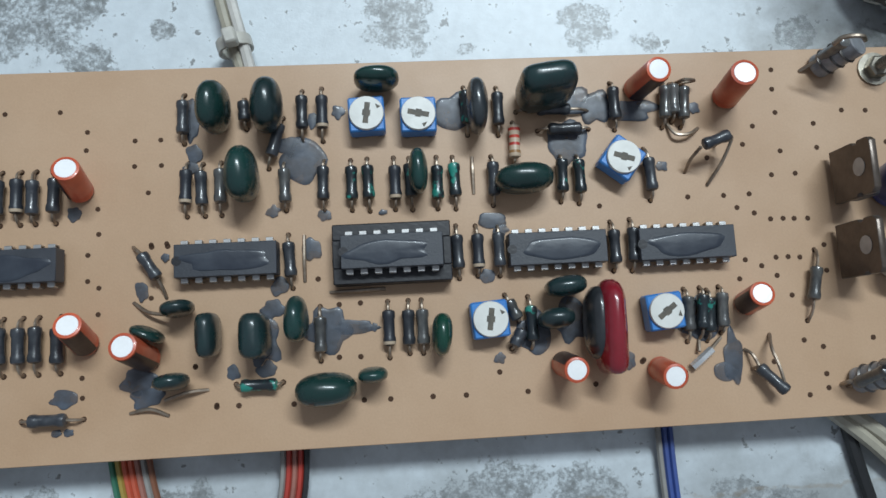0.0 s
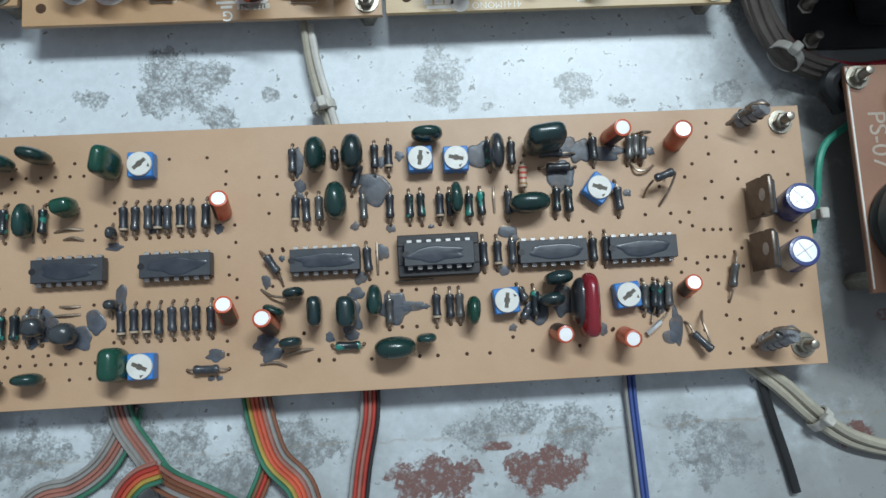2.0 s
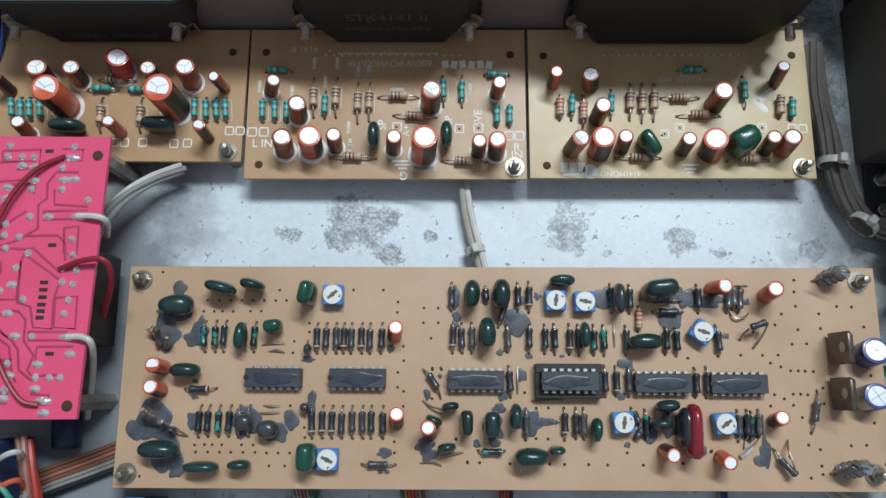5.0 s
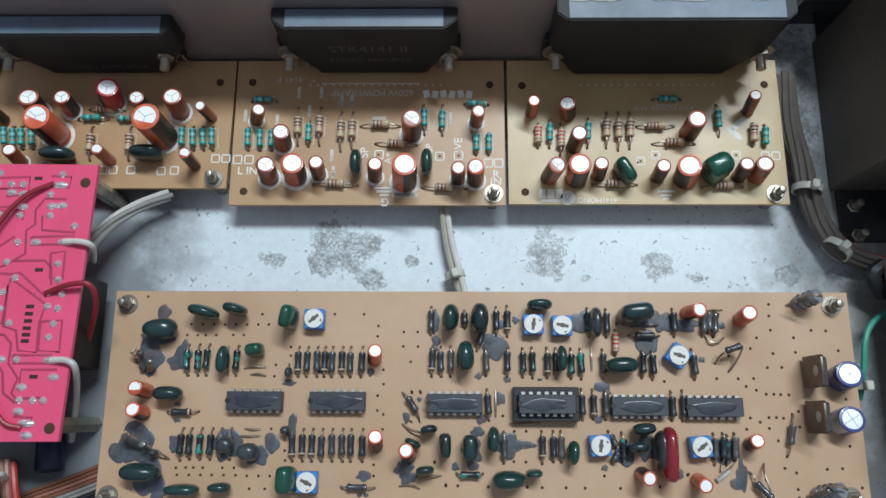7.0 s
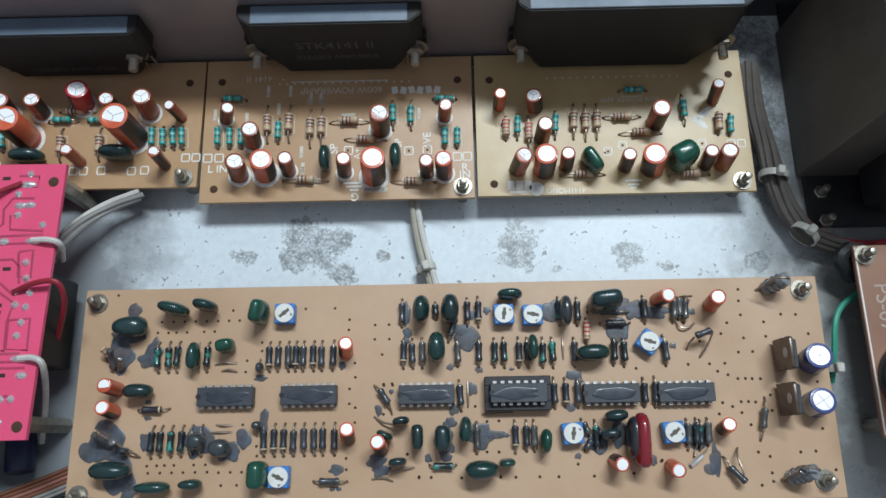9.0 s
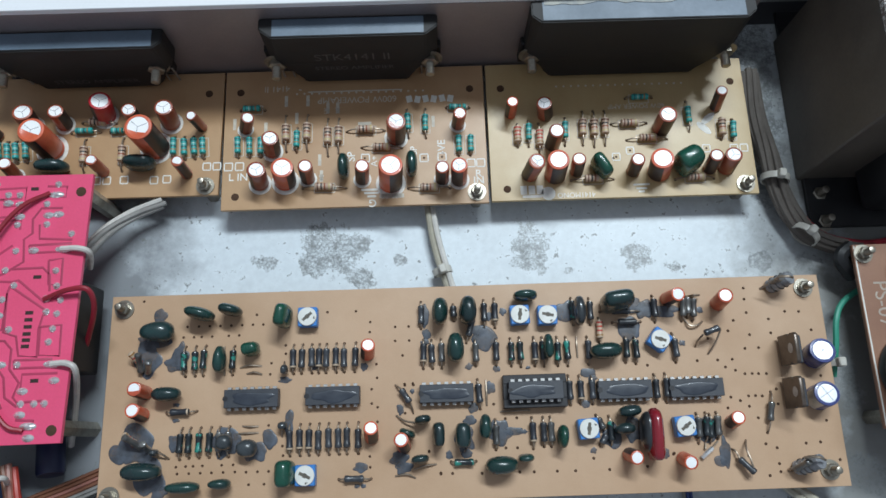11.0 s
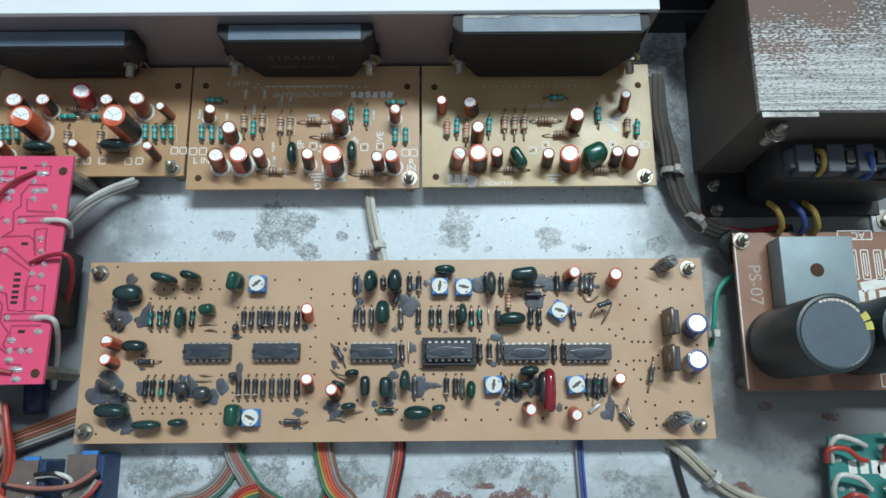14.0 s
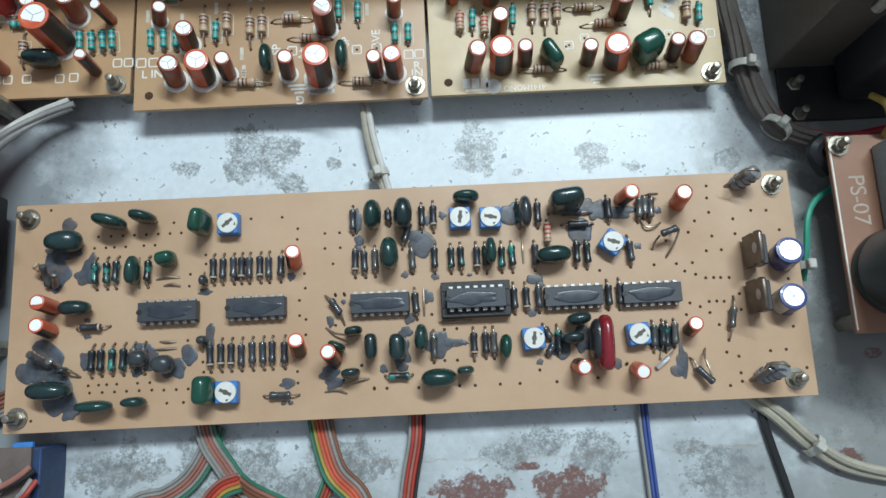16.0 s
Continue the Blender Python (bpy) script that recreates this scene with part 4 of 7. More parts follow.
resistor(main_board, (79.1, 25.3), (78.2, 15.8), green_body)
resistor(main_board, (80.4, 24.8), (79.6, 15.3), green_body)
resistor(main_board, (82.8, 25.3), (82.4, 16.6), coated_body)
resistor(main_board, (45.6, 58.9), (45.3, 50.5), banded_body)
bare_wire(main_board, [(37.4, 52.5, 0.0), (37.3, 49.8, 0.6), (37.3, 45.3, 0.0)], 0.35, tinned)
bare_wire(main_board, [(5.2, 38.8, 0.0), (5.2, 34.4, 0.8), (5.1, 30.1, 0.0)], 0.35, tinned)
bare_wire(main_board, [(9.6, 27.9, 0.0), (14.1, 27.9, 1.0), (19.8, 28.1, 0.0)], 0.35, tinned)
bare_wire(main_board, [(75.6, 58.0, 0.0), (77.0, 55.1, 1.5), (79.8, 55.1, 1.5), (82.1, 56.5, 0.0)], 0.35, tinned)
bare_wire(main_board, [(78.2, 65.7, 0.0), (79.2, 65.4, 3.0), (81.5, 65.5, 2.0), (79.4, 65.5, 1.0)], 0.35, tinned)
bare_wire(main_board, [(78.6, 47.7, 0.0), (78.7, 49.5, 3.0), (79.7, 51.1, 6.0)], 0.35, tinned)
bare_wire(main_board, [(85.4, 53.3, 6.0), (86.1, 52.5, 5.0), (84.7, 48.7, 3.0), (82.7, 45.0, 0.0)], 0.35, tinned)
bare_wire(main_board, [(-25.8, 27.8, 0.0), (-22.8, 25.9, 1.5), (-19.3, 25.2, 3.0)], 0.35, tinned)
bare_wire(main_board, [(-26.4, 8.1, 0.0), (-22.5, 8.7, 1.0), (-19.6, 7.3, 0.0)], 0.35, tinned)
bare_wire(main_board, [(-20.0, 10.1, 1.0), (-15.9, 11.3, 1.5), (-12.6, 11.5, 0.0)], 0.35, tinned)
bare_wire(main_board, [(78.1, 15.8, 0.0), (77.5, 13.4, 1.0)], 0.35, tinned)
bare_wire(main_board, [(82.3, 15.8, 0.0), (79.4, 13.3, 1.0)], 0.35, tinned)
resistor_between(main_board, (80.2, 51.5, 6), (85.4, 53.3, 6), dark_body)
resistor_between(main_board, (-23.9, 36.5, 2), (-20.9, 31.8, 2), dark_body)
bare_wire(main_board, [(-25.9, 38.0, 0.0), (-24.8, 37.2, 1.5), (-23.9, 36.5, 2.0)], 0.35, tinned)
bare_wire(main_board, [(-20.9, 31.8, 2.0), (-20.3, 30.2, 1.2), (-19.9, 28.3, 0.0)], 0.35, tinned)
bare_wire(main_board, [(76.1, 10.6, 0.8), (77.8, 12.0, 1.2), (80.0, 13.6, 0.8)], 0.8, bright_metal)
resistor_between(main_board, (88.0, 10.1, 2), (92.0, 5.3, 4), dark_body)
bare_wire(main_board, [(86.6, 13.3, 0.0), (87.4, 12.3, 1.5), (88.2, 10.0, 2.0)], 0.35, tinned)
bare_wire(main_board, [(91.7, 6.0, 4.0), (91.1, 9.5, 4.0), (90.4, 13.3, 3.0), (91.8, 15.9, 0.0)], 0.35, tinned)
resistor(main_board, (102.5, 31.5), (99.5, 18.0), coated_body)
resistor(main_board, (-45.1, 7.8), (-34.4, 7.6), dark_body)
# main board: axial parts of the left half
resistor(main_board, (-98.2, 53.5), (-97.8, 43.3), green_body)
resistor(main_board, (-94.6, 53.6), (-94.5, 43.3), green_body)
resistor(main_board, (-91.2, 53.6), (-91.7, 43.3), green_body)
resistor(main_board, (-81.3, 53.2), (-81.7, 43.3), green_body)
resistor(main_board, (-97.8, 26.0), (-98.2, 15.8), green_body)
resistor(main_board, (-95.0, 26.0), (-95.1, 16.2), green_body)
resistor(main_board, (-91.6, 26.0), (-91.7, 16.2), green_body)
resistor(main_board, (-88.1, 26.0), (-88.4, 16.2), green_body)
resistor(main_board, (-85.1, 26.0), (-84.9, 16.2), coated_body)
resistor(main_board, (-81.9, 26.0), (-81.9, 16.2), coated_body)
resistor(main_board, (-60.8, 52.9), (-60.7, 43.0), dark_body)
resistor(main_board, (-57.7, 52.9), (-58.0, 43.0), dark_body)
resistor(main_board, (-54.5, 52.9), (-54.4, 43.0), dark_body)
resistor(main_board, (-51.9, 52.9), (-52.1, 43.0), dark_body)
resistor(main_board, (-49.4, 52.9), (-49.6, 43.0), dark_body)
resistor(main_board, (-46.0, 52.9), (-46.0, 43.0), dark_body)
resistor(main_board, (-43.3, 52.9), (-43.3, 43.0), dark_body)
resistor(main_board, (-39.3, 53.0), (-39.7, 43.0), dark_body)
resistor(main_board, (-61.7, 26.0), (-61.4, 15.8), dark_body)
resistor(main_board, (-58.1, 26.0), (-58.0, 15.8), dark_body)
resistor(main_board, (-54.9, 26.0), (-55.0, 15.8), dark_body)
resistor(main_board, (-51.7, 26.0), (-51.8, 15.8), dark_body)
resistor(main_board, (-48.5, 26.0), (-48.3, 15.8), dark_body)
resistor(main_board, (-45.1, 26.0), (-44.9, 15.8), dark_body)
resistor(main_board, (-42.3, 26.0), (-42.3, 15.8), dark_body)
resistor(main_board, (-38.5, 26.0), (-38.5, 15.8), dark_body)
resistor(main_board, (-103.6, 31.3), (-93.3, 31.5), dark_body)
bare_wire(main_board, [(-79.2, 45.6, 0.0), (-75.8, 46.3, 1.0), (-71.7, 46.0, 0.0)], 0.35, tinned)
bare_wire(main_board, [(-76.8, 43.5, 0.0), (-73.9, 43.9, 1.0), (-71.6, 43.1, 0.0)], 0.35, tinned)
bare_wire(main_board, [(-77.6, 26.0, 0.0), (-75.1, 25.8, 0.8), (-72.3, 25.8, 0.0)], 0.35, tinned)
bare_wire(main_board, [(-79.7, 23.5, 0.0), (-75.9, 23.7, 0.8), (-72.2, 23.7, 0.0)], 0.35, tinned)
bare_wire(main_board, [(-64.0, 47.3, 0.0), (-63.5, 45.8, 2.5)], 0.35, tinned)
bare_wire(main_board, [(-84.9, 53.2, 0.0), (-84.4, 43.2, 0.4)], 0.35, tinned)
bare_wire(main_board, [(-105.3, 18.6, 3.0), (-103.2, 17.7, 2.5), (-101.8, 16.2, 0.0)], 0.35, tinned)
bare_wire(main_board, [(-63.7, 26.4, 3.0), (-64.2, 22.1, 0.0)], 0.35, tinned)
resistor_between(main_board, (-112.9, 47.9, 1.5), (-115.6, 51.5, 5), banded_body)
resistor_between(main_board, (-112.8, 44.9, 1), (-112.1, 51.0, 7), coated_body)
resistor_between(main_board, (-110.5, 45.0, 1), (-108.2, 48.0, 7), coated_body)
resistor_between(main_board, (-112.8, 21.3, 1.5), (-115.8, 24.6, 5), banded_body)
resistor_between(main_board, (-110.9, 20.2, 1), (-114.9, 23.8, 7), coated_body)
resistor_between(main_board, (-108.6, 19.3, 1), (-108.4, 21.3, 7), coated_body)
resistor_between(main_board, (107.1, 68.9, 1.5), (107.5, 69.3, 11), coated_body)
resistor_between(main_board, (106.0, 5.7, 1.5), (107.7, 9.1, 11), coated_body)
bare_wire(main_board, [(104.0, 67.4, 0.0), (105.4, 68.1, 1.5), (106.7, 68.6, 3.0)], 0.45, tinned)
bare_wire(main_board, [(104.6, 5.7, 0.0), (104.9, 6.3, 2.0), (106.3, 6.4, 3.0)], 0.45, tinned)
bare_wire(main_board, [(106.0, 9.9, 10.0), (107.3, 10.2, 12.0), (109.7, 9.8, 13.0), (112.0, 9.0, 11.0)], 0.45, tinned)
bare_wire(main_board, [(105.1, 68.7, 10.0), (106.1, 69.2, 12.0), (108.7, 68.9, 13.0), (110.8, 68.9, 11.0)], 0.45, tinned)
# main board: electrolytic capacitors
electrolytic(main_board, (88.1, 62.5), (87.2, 63.5), 11.0, 2.6, orange_sleeve, 50)
electrolytic(main_board, (70.2, 64.7), (70.9, 64.3), 11.9, 2.4, orange_sleeve, 275)
electrolytic(main_board, (87.7, 21.8), (87.2, 23.2), 8.3, 2.3, orange_sleeve, 205)
electrolytic(main_board, (51.9, 12.6), (52.3, 11.6), 9.5, 2.3, orange_sleeve, 110)
electrolytic(main_board, (69.9, 10.7), (69.7, 9.5), 9.0, 2.3, orange_sleeve)
electrolytic(main_board, (-23.2, 17.6), (-23.7, 19.8), 11.3, 2.4, orange_sleeve, 290)
electrolytic(main_board, (-35.3, 48.7), (-34.3, 51.0), 9.0, 2.4, orange_sleeve)
electrolytic(main_board, (-34.1, 20.8), (-33.6, 23.9), 9.0, 2.4, orange_sleeve, 290)
electrolytic(main_board, (-110.9, 38.1), (-111.0, 38.8), 10.7, 2.4, orange_sleeve)
electrolytic(main_board, (-111.5, 30.8), (-111.7, 32.0), 9.4, 2.4, orange_sleeve, 285)
electrolytic(main_board, (119.1, 42.9), (118.4, 44.2), 8.5, 4.3, blue_sleeve)
electrolytic(main_board, (118.0, 28.9), (117.6, 30.0), 8.3, 4.2, blue_sleeve)
electrolytic(main_board, (107.4, 68.0), (111.3, 69.6), 8.2, 2.4, grey_upright)
electrolytic(main_board, (107.6, 6.3), (111.6, 8.6), 9.2, 2.4, grey_upright)
# main board: dipped film capacitors
film_capacitor(main_board, (-9.4, 62.2), 9.0, 5.5, 10, 86, green_dip)
film_capacitor(main_board, (-0.6, 62.3), 9.5, 6.0, 10, 88, dark_dip)
film_capacitor(main_board, (-4.8, 49.5), 9.6, 5.9, 10, 90, green_dip)
film_capacitor(main_board, (19.8, 66.7), 8.1, 3.8, 8, 0, green_dip)
film_capacitor(main_board, (27.0, 49.2), 8.0, 3.6, 8, 90, green_dip)
film_capacitor(main_board, (38.6, 60.7), 9.9, 4.1, 9, 90, grey_dip)
film_capacitor(main_board, (51.3, 63.2), 10.2, 6.4, 13, 8, dark_dip, True)
film_capacitor(main_board, (46.2, 46.7), 10.5, 5.6, 8, 2, green_dip)
film_capacitor(main_board, (-16.9, 25.8), 5.4, 3.0, 7, 8, dark_dip)
film_capacitor(main_board, (-22.1, 21.9), 5.5, 2.6, 7, -25, green_dip)
film_capacitor(main_board, (-11.8, 21.1), 7.6, 4.0, 8, 90, dark_dip, True)
film_capacitor(main_board, (-3.4, 20.4), 7.8, 5.2, 8, 90, dark_dip, True)
film_capacitor(main_board, (4.1, 23.2), 7.8, 4.2, 9, 88, green_dip)
film_capacitor(main_board, (8.5, 10.8), 10.3, 6.0, 9, 2, green_dip)
film_capacitor(main_board, (16.9, 12.9), 5.1, 2.8, 7, 2, green_dip)
film_capacitor(main_board, (29.7, 18.7), 7.4, 3.7, 8, 86, bright_green_dip)
film_capacitor(main_board, (52.7, 26.7), 7.4, 3.8, 7, 6, dark_dip)
film_capacitor(main_board, (-18.0, 13.1), 5.7, 3.1, 7, 6, dark_dip)
film_capacitor(main_board, (50.6, 20.6), 6.5, 3.8, 7, 4, dark_dip)
film_capacitor(main_board, (59.9, 18.7), 16.3, 5.2, 10, 88, red_dip)
film_capacitor(main_board, (-92.3, 63.9), 9.9, 4.4, 10, -14, green_dip)
film_capacitor(main_board, (-81.8, 65.0), 7.6, 4.0, 10, -14, green_dip)
film_capacitor(main_board, (-63.6, 62.2), 7.6, 5.2, 12, 80, bright_green_dip, True)
film_capacitor(main_board, (-106.9, 58.7), 10.9, 7.1, 8, 2, dark_dip)
film_capacitor(main_board, (-85.4, 48.3), 8.8, 4.2, 7, 88, green_dip)
film_capacitor(main_board, (-74.5, 51.5), 5.3, 4.6, 7, 10, bright_green_dip, True)
film_capacitor(main_board, (-102.6, 37.5), 9.1, 4.9, 7, 0, dark_dip)
film_capacitor(main_board, (-109.0, 12.7), 12.4, 5.8, 8, -2, dark_dip)
film_capacitor(main_board, (-95.4, 7.2), 10.7, 3.8, 7, 0, green_dip)
film_capacitor(main_board, (-83.4, 7.7), 6.9, 3.4, 7, 0, green_dip)
film_capacitor(main_board, (-61.8, 10.0), 8.3, 6.2, 9, 90, bright_green_dip, True)
film_capacitor(main_board, (-75.0, 18.6), 6.6, 5.9, 6, 0, grey_dip)
film_capacitor(main_board, (-63.4, 44.4), 3.2, 2.5, 4, 90, grey_dip)
film_capacitor(main_board, (-105.8, 18.4), 2.8, 2.4, 4, 0, grey_dip)
film_capacitor(main_board, (-63.8, 25.9), 3.2, 2.8, 4, 0, grey_dip)
film_capacitor(main_board, (-82.7, 20.8), 5.2, 5.9, 5, 0, grey_dip)
# main board: trimmers and integrated circuits
trimmer(main_board, (17.8, 60.4), 2, 80)
trimmer(main_board, (27.4, 60.0), 0, -12)
trimmer(main_board, (65.4, 50.2), 52, -70)
trimmer(main_board, (38.5, 21.3), 4, 78)
trimmer(main_board, (70.8, 21.1), 5, 32)
trimmer(main_board, (-55.6, 62.0), 0, 40)
trimmer(main_board, (-55.7, 9.5), 0, -25)
dip_chip(main_board, (-8.4, 34.5), False)
dip_chip(main_board, (21.4, 34.3), True)
dip_chip(main_board, (51.9, 33.8), False)
dip_chip(main_board, (76.2, 33.6), False)
dip_chip(main_board, (-74.2, 35.0), False)
dip_chip(main_board, (-46.9, 35.0), False)
# main board: resin splashes
patch(main_board, (-15.2, 61.8), 1.5, 4.3, resin)
patch(main_board, (5.4, 53.1), 4.1, 4.5, resin)
patch(main_board, (3.4, 55.7), 3.2, 1.9, resin)
patch(main_board, (12.3, 62.3), 1.3, 1.3, resin)
patch(main_board, (7.4, 60.8), 1.1, 1.5, resin)
patch(main_board, (34.2, 61.4), 3.6, 3.8, resin)
patch(main_board, (56.7, 62.8), 5.9, 2.7, resin)
patch(main_board, (62.2, 61.4), 3.2, 3.4, resin)
patch(main_board, (56.0, 54.8), 4.0, 4.5, resin)
patch(main_board, (69.0, 60.6), 5.7, 2.1, resin)
patch(main_board, (81.6, 60.6), 1.2, 1.2, resin)
patch(main_board, (74.1, 49.2), 1.2, 1.0, resin)
patch(main_board, (-14.7, 55.1), 1.5, 1.9, resin)
patch(main_board, (-15.3, 52.4), 1.5, 1.1, resin)
patch(main_board, (-0.4, 43.5), 1.3, 1.1, resin)
patch(main_board, (9.1, 42.4), 1.3, 1.1, resin)
patch(main_board, (20.0, 42.5), 0.9, 0.5, resin)
patch(main_board, (40.5, 40.0), 2.8, 1.6, resin)
patch(main_board, (42.0, 38.1), 1.5, 1.1, resin)
patch(main_board, (6.5, 36.1), 1.7, 2.3, resin)
patch(main_board, (-20.1, 35.8), 0.8, 0.8, resin)
patch(main_board, (-24.3, 29.8), 1.2, 1.8, resin)
patch(main_board, (0.5, 29.5), 1.7, 1.7, resin)
patch(main_board, (-0.9, 25.3), 2.1, 1.9, resin)
patch(main_board, (-24.9, 13.8), 3.0, 2.6, resin)
patch(main_board, (-23.4, 10.7), 3.0, 1.8, resin)
patch(main_board, (-8.2, 14.3), 1.2, 1.4, resin)
patch(main_board, (-2.2, 14.5), 1.9, 1.4, resin)
patch(main_board, (9.1, 21.1), 4.0, 4.2, resin)
patch(main_board, (13.8, 21.3), 4.4, 1.3, resin)
patch(main_board, (17.4, 21.1), 0.7, 0.8, resin)
patch(main_board, (40.3, 14.2), 1.1, 1.0, resin)
patch(main_board, (38.9, 29.5), 1.5, 1.4, resin)
patch(main_board, (64.4, 12.4), 1.3, 1.7, resin)
patch(main_board, (-2.9, 19.7), 3.3, 4.3, resin)
patch(main_board, (47.0, 18.4), 3.2, 3.9, resin)
patch(main_board, (54.2, 20.6), 3.3, 4.3, resin)
patch(main_board, (84.3, 11.9), 2.0, 4.6, resin)
patch(main_board, (82.6, 9.4), 2.4, 1.8, resin)
patch(main_board, (78.3, 19.8), 4.4, 4.6, resin)
patch(main_board, (-107.8, 64.1), 2.2, 3.3, resin)
patch(main_board, (-108.8, 55.9), 6.1, 2.5, resin)
patch(main_board, (-111.2, 49.9), 4.7, 6.1, resin)
patch(main_board, (-102.1, 47.7), 3.2, 2.5, resin)
patch(main_board, (-100.0, 49.9), 2.9, 4.7, resin)
patch(main_board, (-113.1, 21.1), 6.4, 6.4, resin)
patch(main_board, (-118.3, 18.4), 3.9, 3.2, resin)
patch(main_board, (-108.2, 10.6), 5.3, 6.0, resin)
patch(main_board, (-104.4, 5.8), 2.8, 2.5, resin)
patch(main_board, (-100.3, 21.1), 2.1, 2.8, resin)
patch(main_board, (-83.1, 21.1), 5.0, 5.0, resin)
patch(main_board, (-73.3, 17.6), 4.2, 3.2, resin)
patch(main_board, (-68.4, 21.6), 2.5, 3.2, resin)
patch(main_board, (-62.0, 26.7), 1.6, 4.3, resin)
patch(main_board, (-63.7, 41.0), 2.2, 1.1, resin)
patch(main_board, (-53.6, 45.1), 1.4, 1.1, resin)
patch(main_board, (-36.5, 44.6), 1.3, 1.4, resin)
patch(main_board, (-37.8, 11.3), 2.5, 1.6, resin)
patch(main_board, (-39.1, 5.4), 0.9, 0.7, resin)
patch(main_board, (-37.0, 5.4), 0.9, 0.7, resin)
patch(main_board, (-100.5, 33.8), 1.1, 0.7, resin)
patch(main_board, (-100.3, 28.6), 1.2, 0.7, resin)
# main board: drilled holes
drill_hole(main_board, (-113.9, 70.0), 0.55)
drill_hole(main_board, (-98.2, 60.5), 0.55)
drill_hole(main_board, (-94.2, 60.5), 0.55)
drill_hole(main_board, (-90.4, 60.5), 0.55)
drill_hole(main_board, (-86.7, 60.5), 0.55)
drill_hole(main_board, (-82.9, 60.5), 0.55)
drill_hole(main_board, (-79.1, 60.5), 0.55)
drill_hole(main_board, (-75.3, 60.5), 0.55)
drill_hole(main_board, (-71.7, 60.5), 0.55)
drill_hole(main_board, (-99.3, 56.8), 0.55)
drill_hole(main_board, (-95.7, 56.8), 0.55)
drill_hole(main_board, (-93.0, 56.8), 0.55)
drill_hole(main_board, (-89.4, 56.8), 0.55)
drill_hole(main_board, (-83.6, 56.9), 0.55)
drill_hole(main_board, (-80.0, 56.9), 0.55)
drill_hole(main_board, (-74.1, 64.0), 0.55)
drill_hole(main_board, (-63.7, 52.9), 0.55)
drill_hole(main_board, (-63.6, 50.0), 0.55)
drill_hole(main_board, (-68.5, 46.9), 0.55)
drill_hole(main_board, (-68.8, 43.1), 0.55)
drill_hole(main_board, (-99.4, 13.5), 0.55)
drill_hole(main_board, (-96.2, 13.6), 0.55)
drill_hole(main_board, (-93.7, 13.6), 0.55)
drill_hole(main_board, (-90.6, 13.6), 0.55)
drill_hole(main_board, (-84.2, 13.6), 0.55)
drill_hole(main_board, (-80.4, 13.6), 0.55)
drill_hole(main_board, (-98.9, 11.3), 0.55)
drill_hole(main_board, (-95.0, 11.3), 0.55)
drill_hole(main_board, (-91.2, 11.3), 0.55)
drill_hole(main_board, (-87.5, 11.3), 0.55)
drill_hole(main_board, (-83.6, 11.3), 0.55)
drill_hole(main_board, (-79.7, 11.3), 0.55)
drill_hole(main_board, (-76.0, 11.1), 0.55)
drill_hole(main_board, (-72.2, 11.1), 0.55)
drill_hole(main_board, (-68.5, 11.1), 0.55)
drill_hole(main_board, (-75.0, 7.1), 0.55)
drill_hole(main_board, (-69.9, 7.1), 0.55)
drill_hole(main_board, (-116.5, 3.7), 0.55)
drill_hole(main_board, (-68.9, 26.0), 0.55)
drill_hole(main_board, (-68.8, 22.5), 0.55)
drill_hole(main_board, (-64.1, 19.1), 0.55)
drill_hole(main_board, (-63.8, 16.0), 0.55)
drill_hole(main_board, (-49.3, 64.1), 0.55)
drill_hole(main_board, (-39.3, 64.1), 0.55)
drill_hole(main_board, (-34.3, 60.1), 0.55)
drill_hole(main_board, (-34.5, 56.6), 0.55)
drill_hole(main_board, (-25.6, 58.1), 0.55)
drill_hole(main_board, (-20.9, 58.1), 0.55)
drill_hole(main_board, (-25.7, 53.2), 0.55)
drill_hole(main_board, (-20.8, 53.2), 0.55)
drill_hole(main_board, (-23.2, 48.1), 0.55)
drill_hole(main_board, (-32.3, 45.4), 0.55)
drill_hole(main_board, (-32.1, 40.7), 0.55)
drill_hole(main_board, (-34.0, 36.9), 0.55)
drill_hole(main_board, (-34.0, 32.1), 0.55)
drill_hole(main_board, (-32.0, 30.8), 0.55)
drill_hole(main_board, (-32.1, 26.0), 0.55)
drill_hole(main_board, (-34.8, 14.8), 0.55)
drill_hole(main_board, (-34.7, 11.3), 0.55)
drill_hole(main_board, (-22.7, 38.3), 0.55)
drill_hole(main_board, (-19.9, 38.4), 0.55)
drill_hole(main_board, (-22.7, 28.5), 0.55)
drill_hole(main_board, (-14.9, 15.8), 0.55)
drill_hole(main_board, (-11.2, 8.7), 0.55)
drill_hole(main_board, (-22.6, 37.9), 0.6)
drill_hole(main_board, (-19.7, 37.9), 0.6)
drill_hole(main_board, (22.6, 37.4), 0.6)
drill_hole(main_board, (7.5, 30.5), 0.6)
drill_hole(main_board, (11.2, 25.6), 0.6)
drill_hole(main_board, (15.1, 25.7), 0.6)
drill_hole(main_board, (10.9, 16.0), 0.6)
drill_hole(main_board, (14.8, 15.9), 0.6)
drill_hole(main_board, (-14.9, 15.7), 0.6)
drill_hole(main_board, (-11.2, 8.4), 0.6)
drill_hole(main_board, (-7.3, 8.4), 0.6)
drill_hole(main_board, (2.5, 8.1), 0.6)
drill_hole(main_board, (15.1, 8.1), 0.6)
drill_hole(main_board, (19.9, 8.0), 0.6)
drill_hole(main_board, (27.6, 8.0), 0.6)
drill_hole(main_board, (33.7, 7.9), 0.6)
drill_hole(main_board, (40.1, 11.7), 0.6)
drill_hole(main_board, (45.1, 7.9), 0.6)
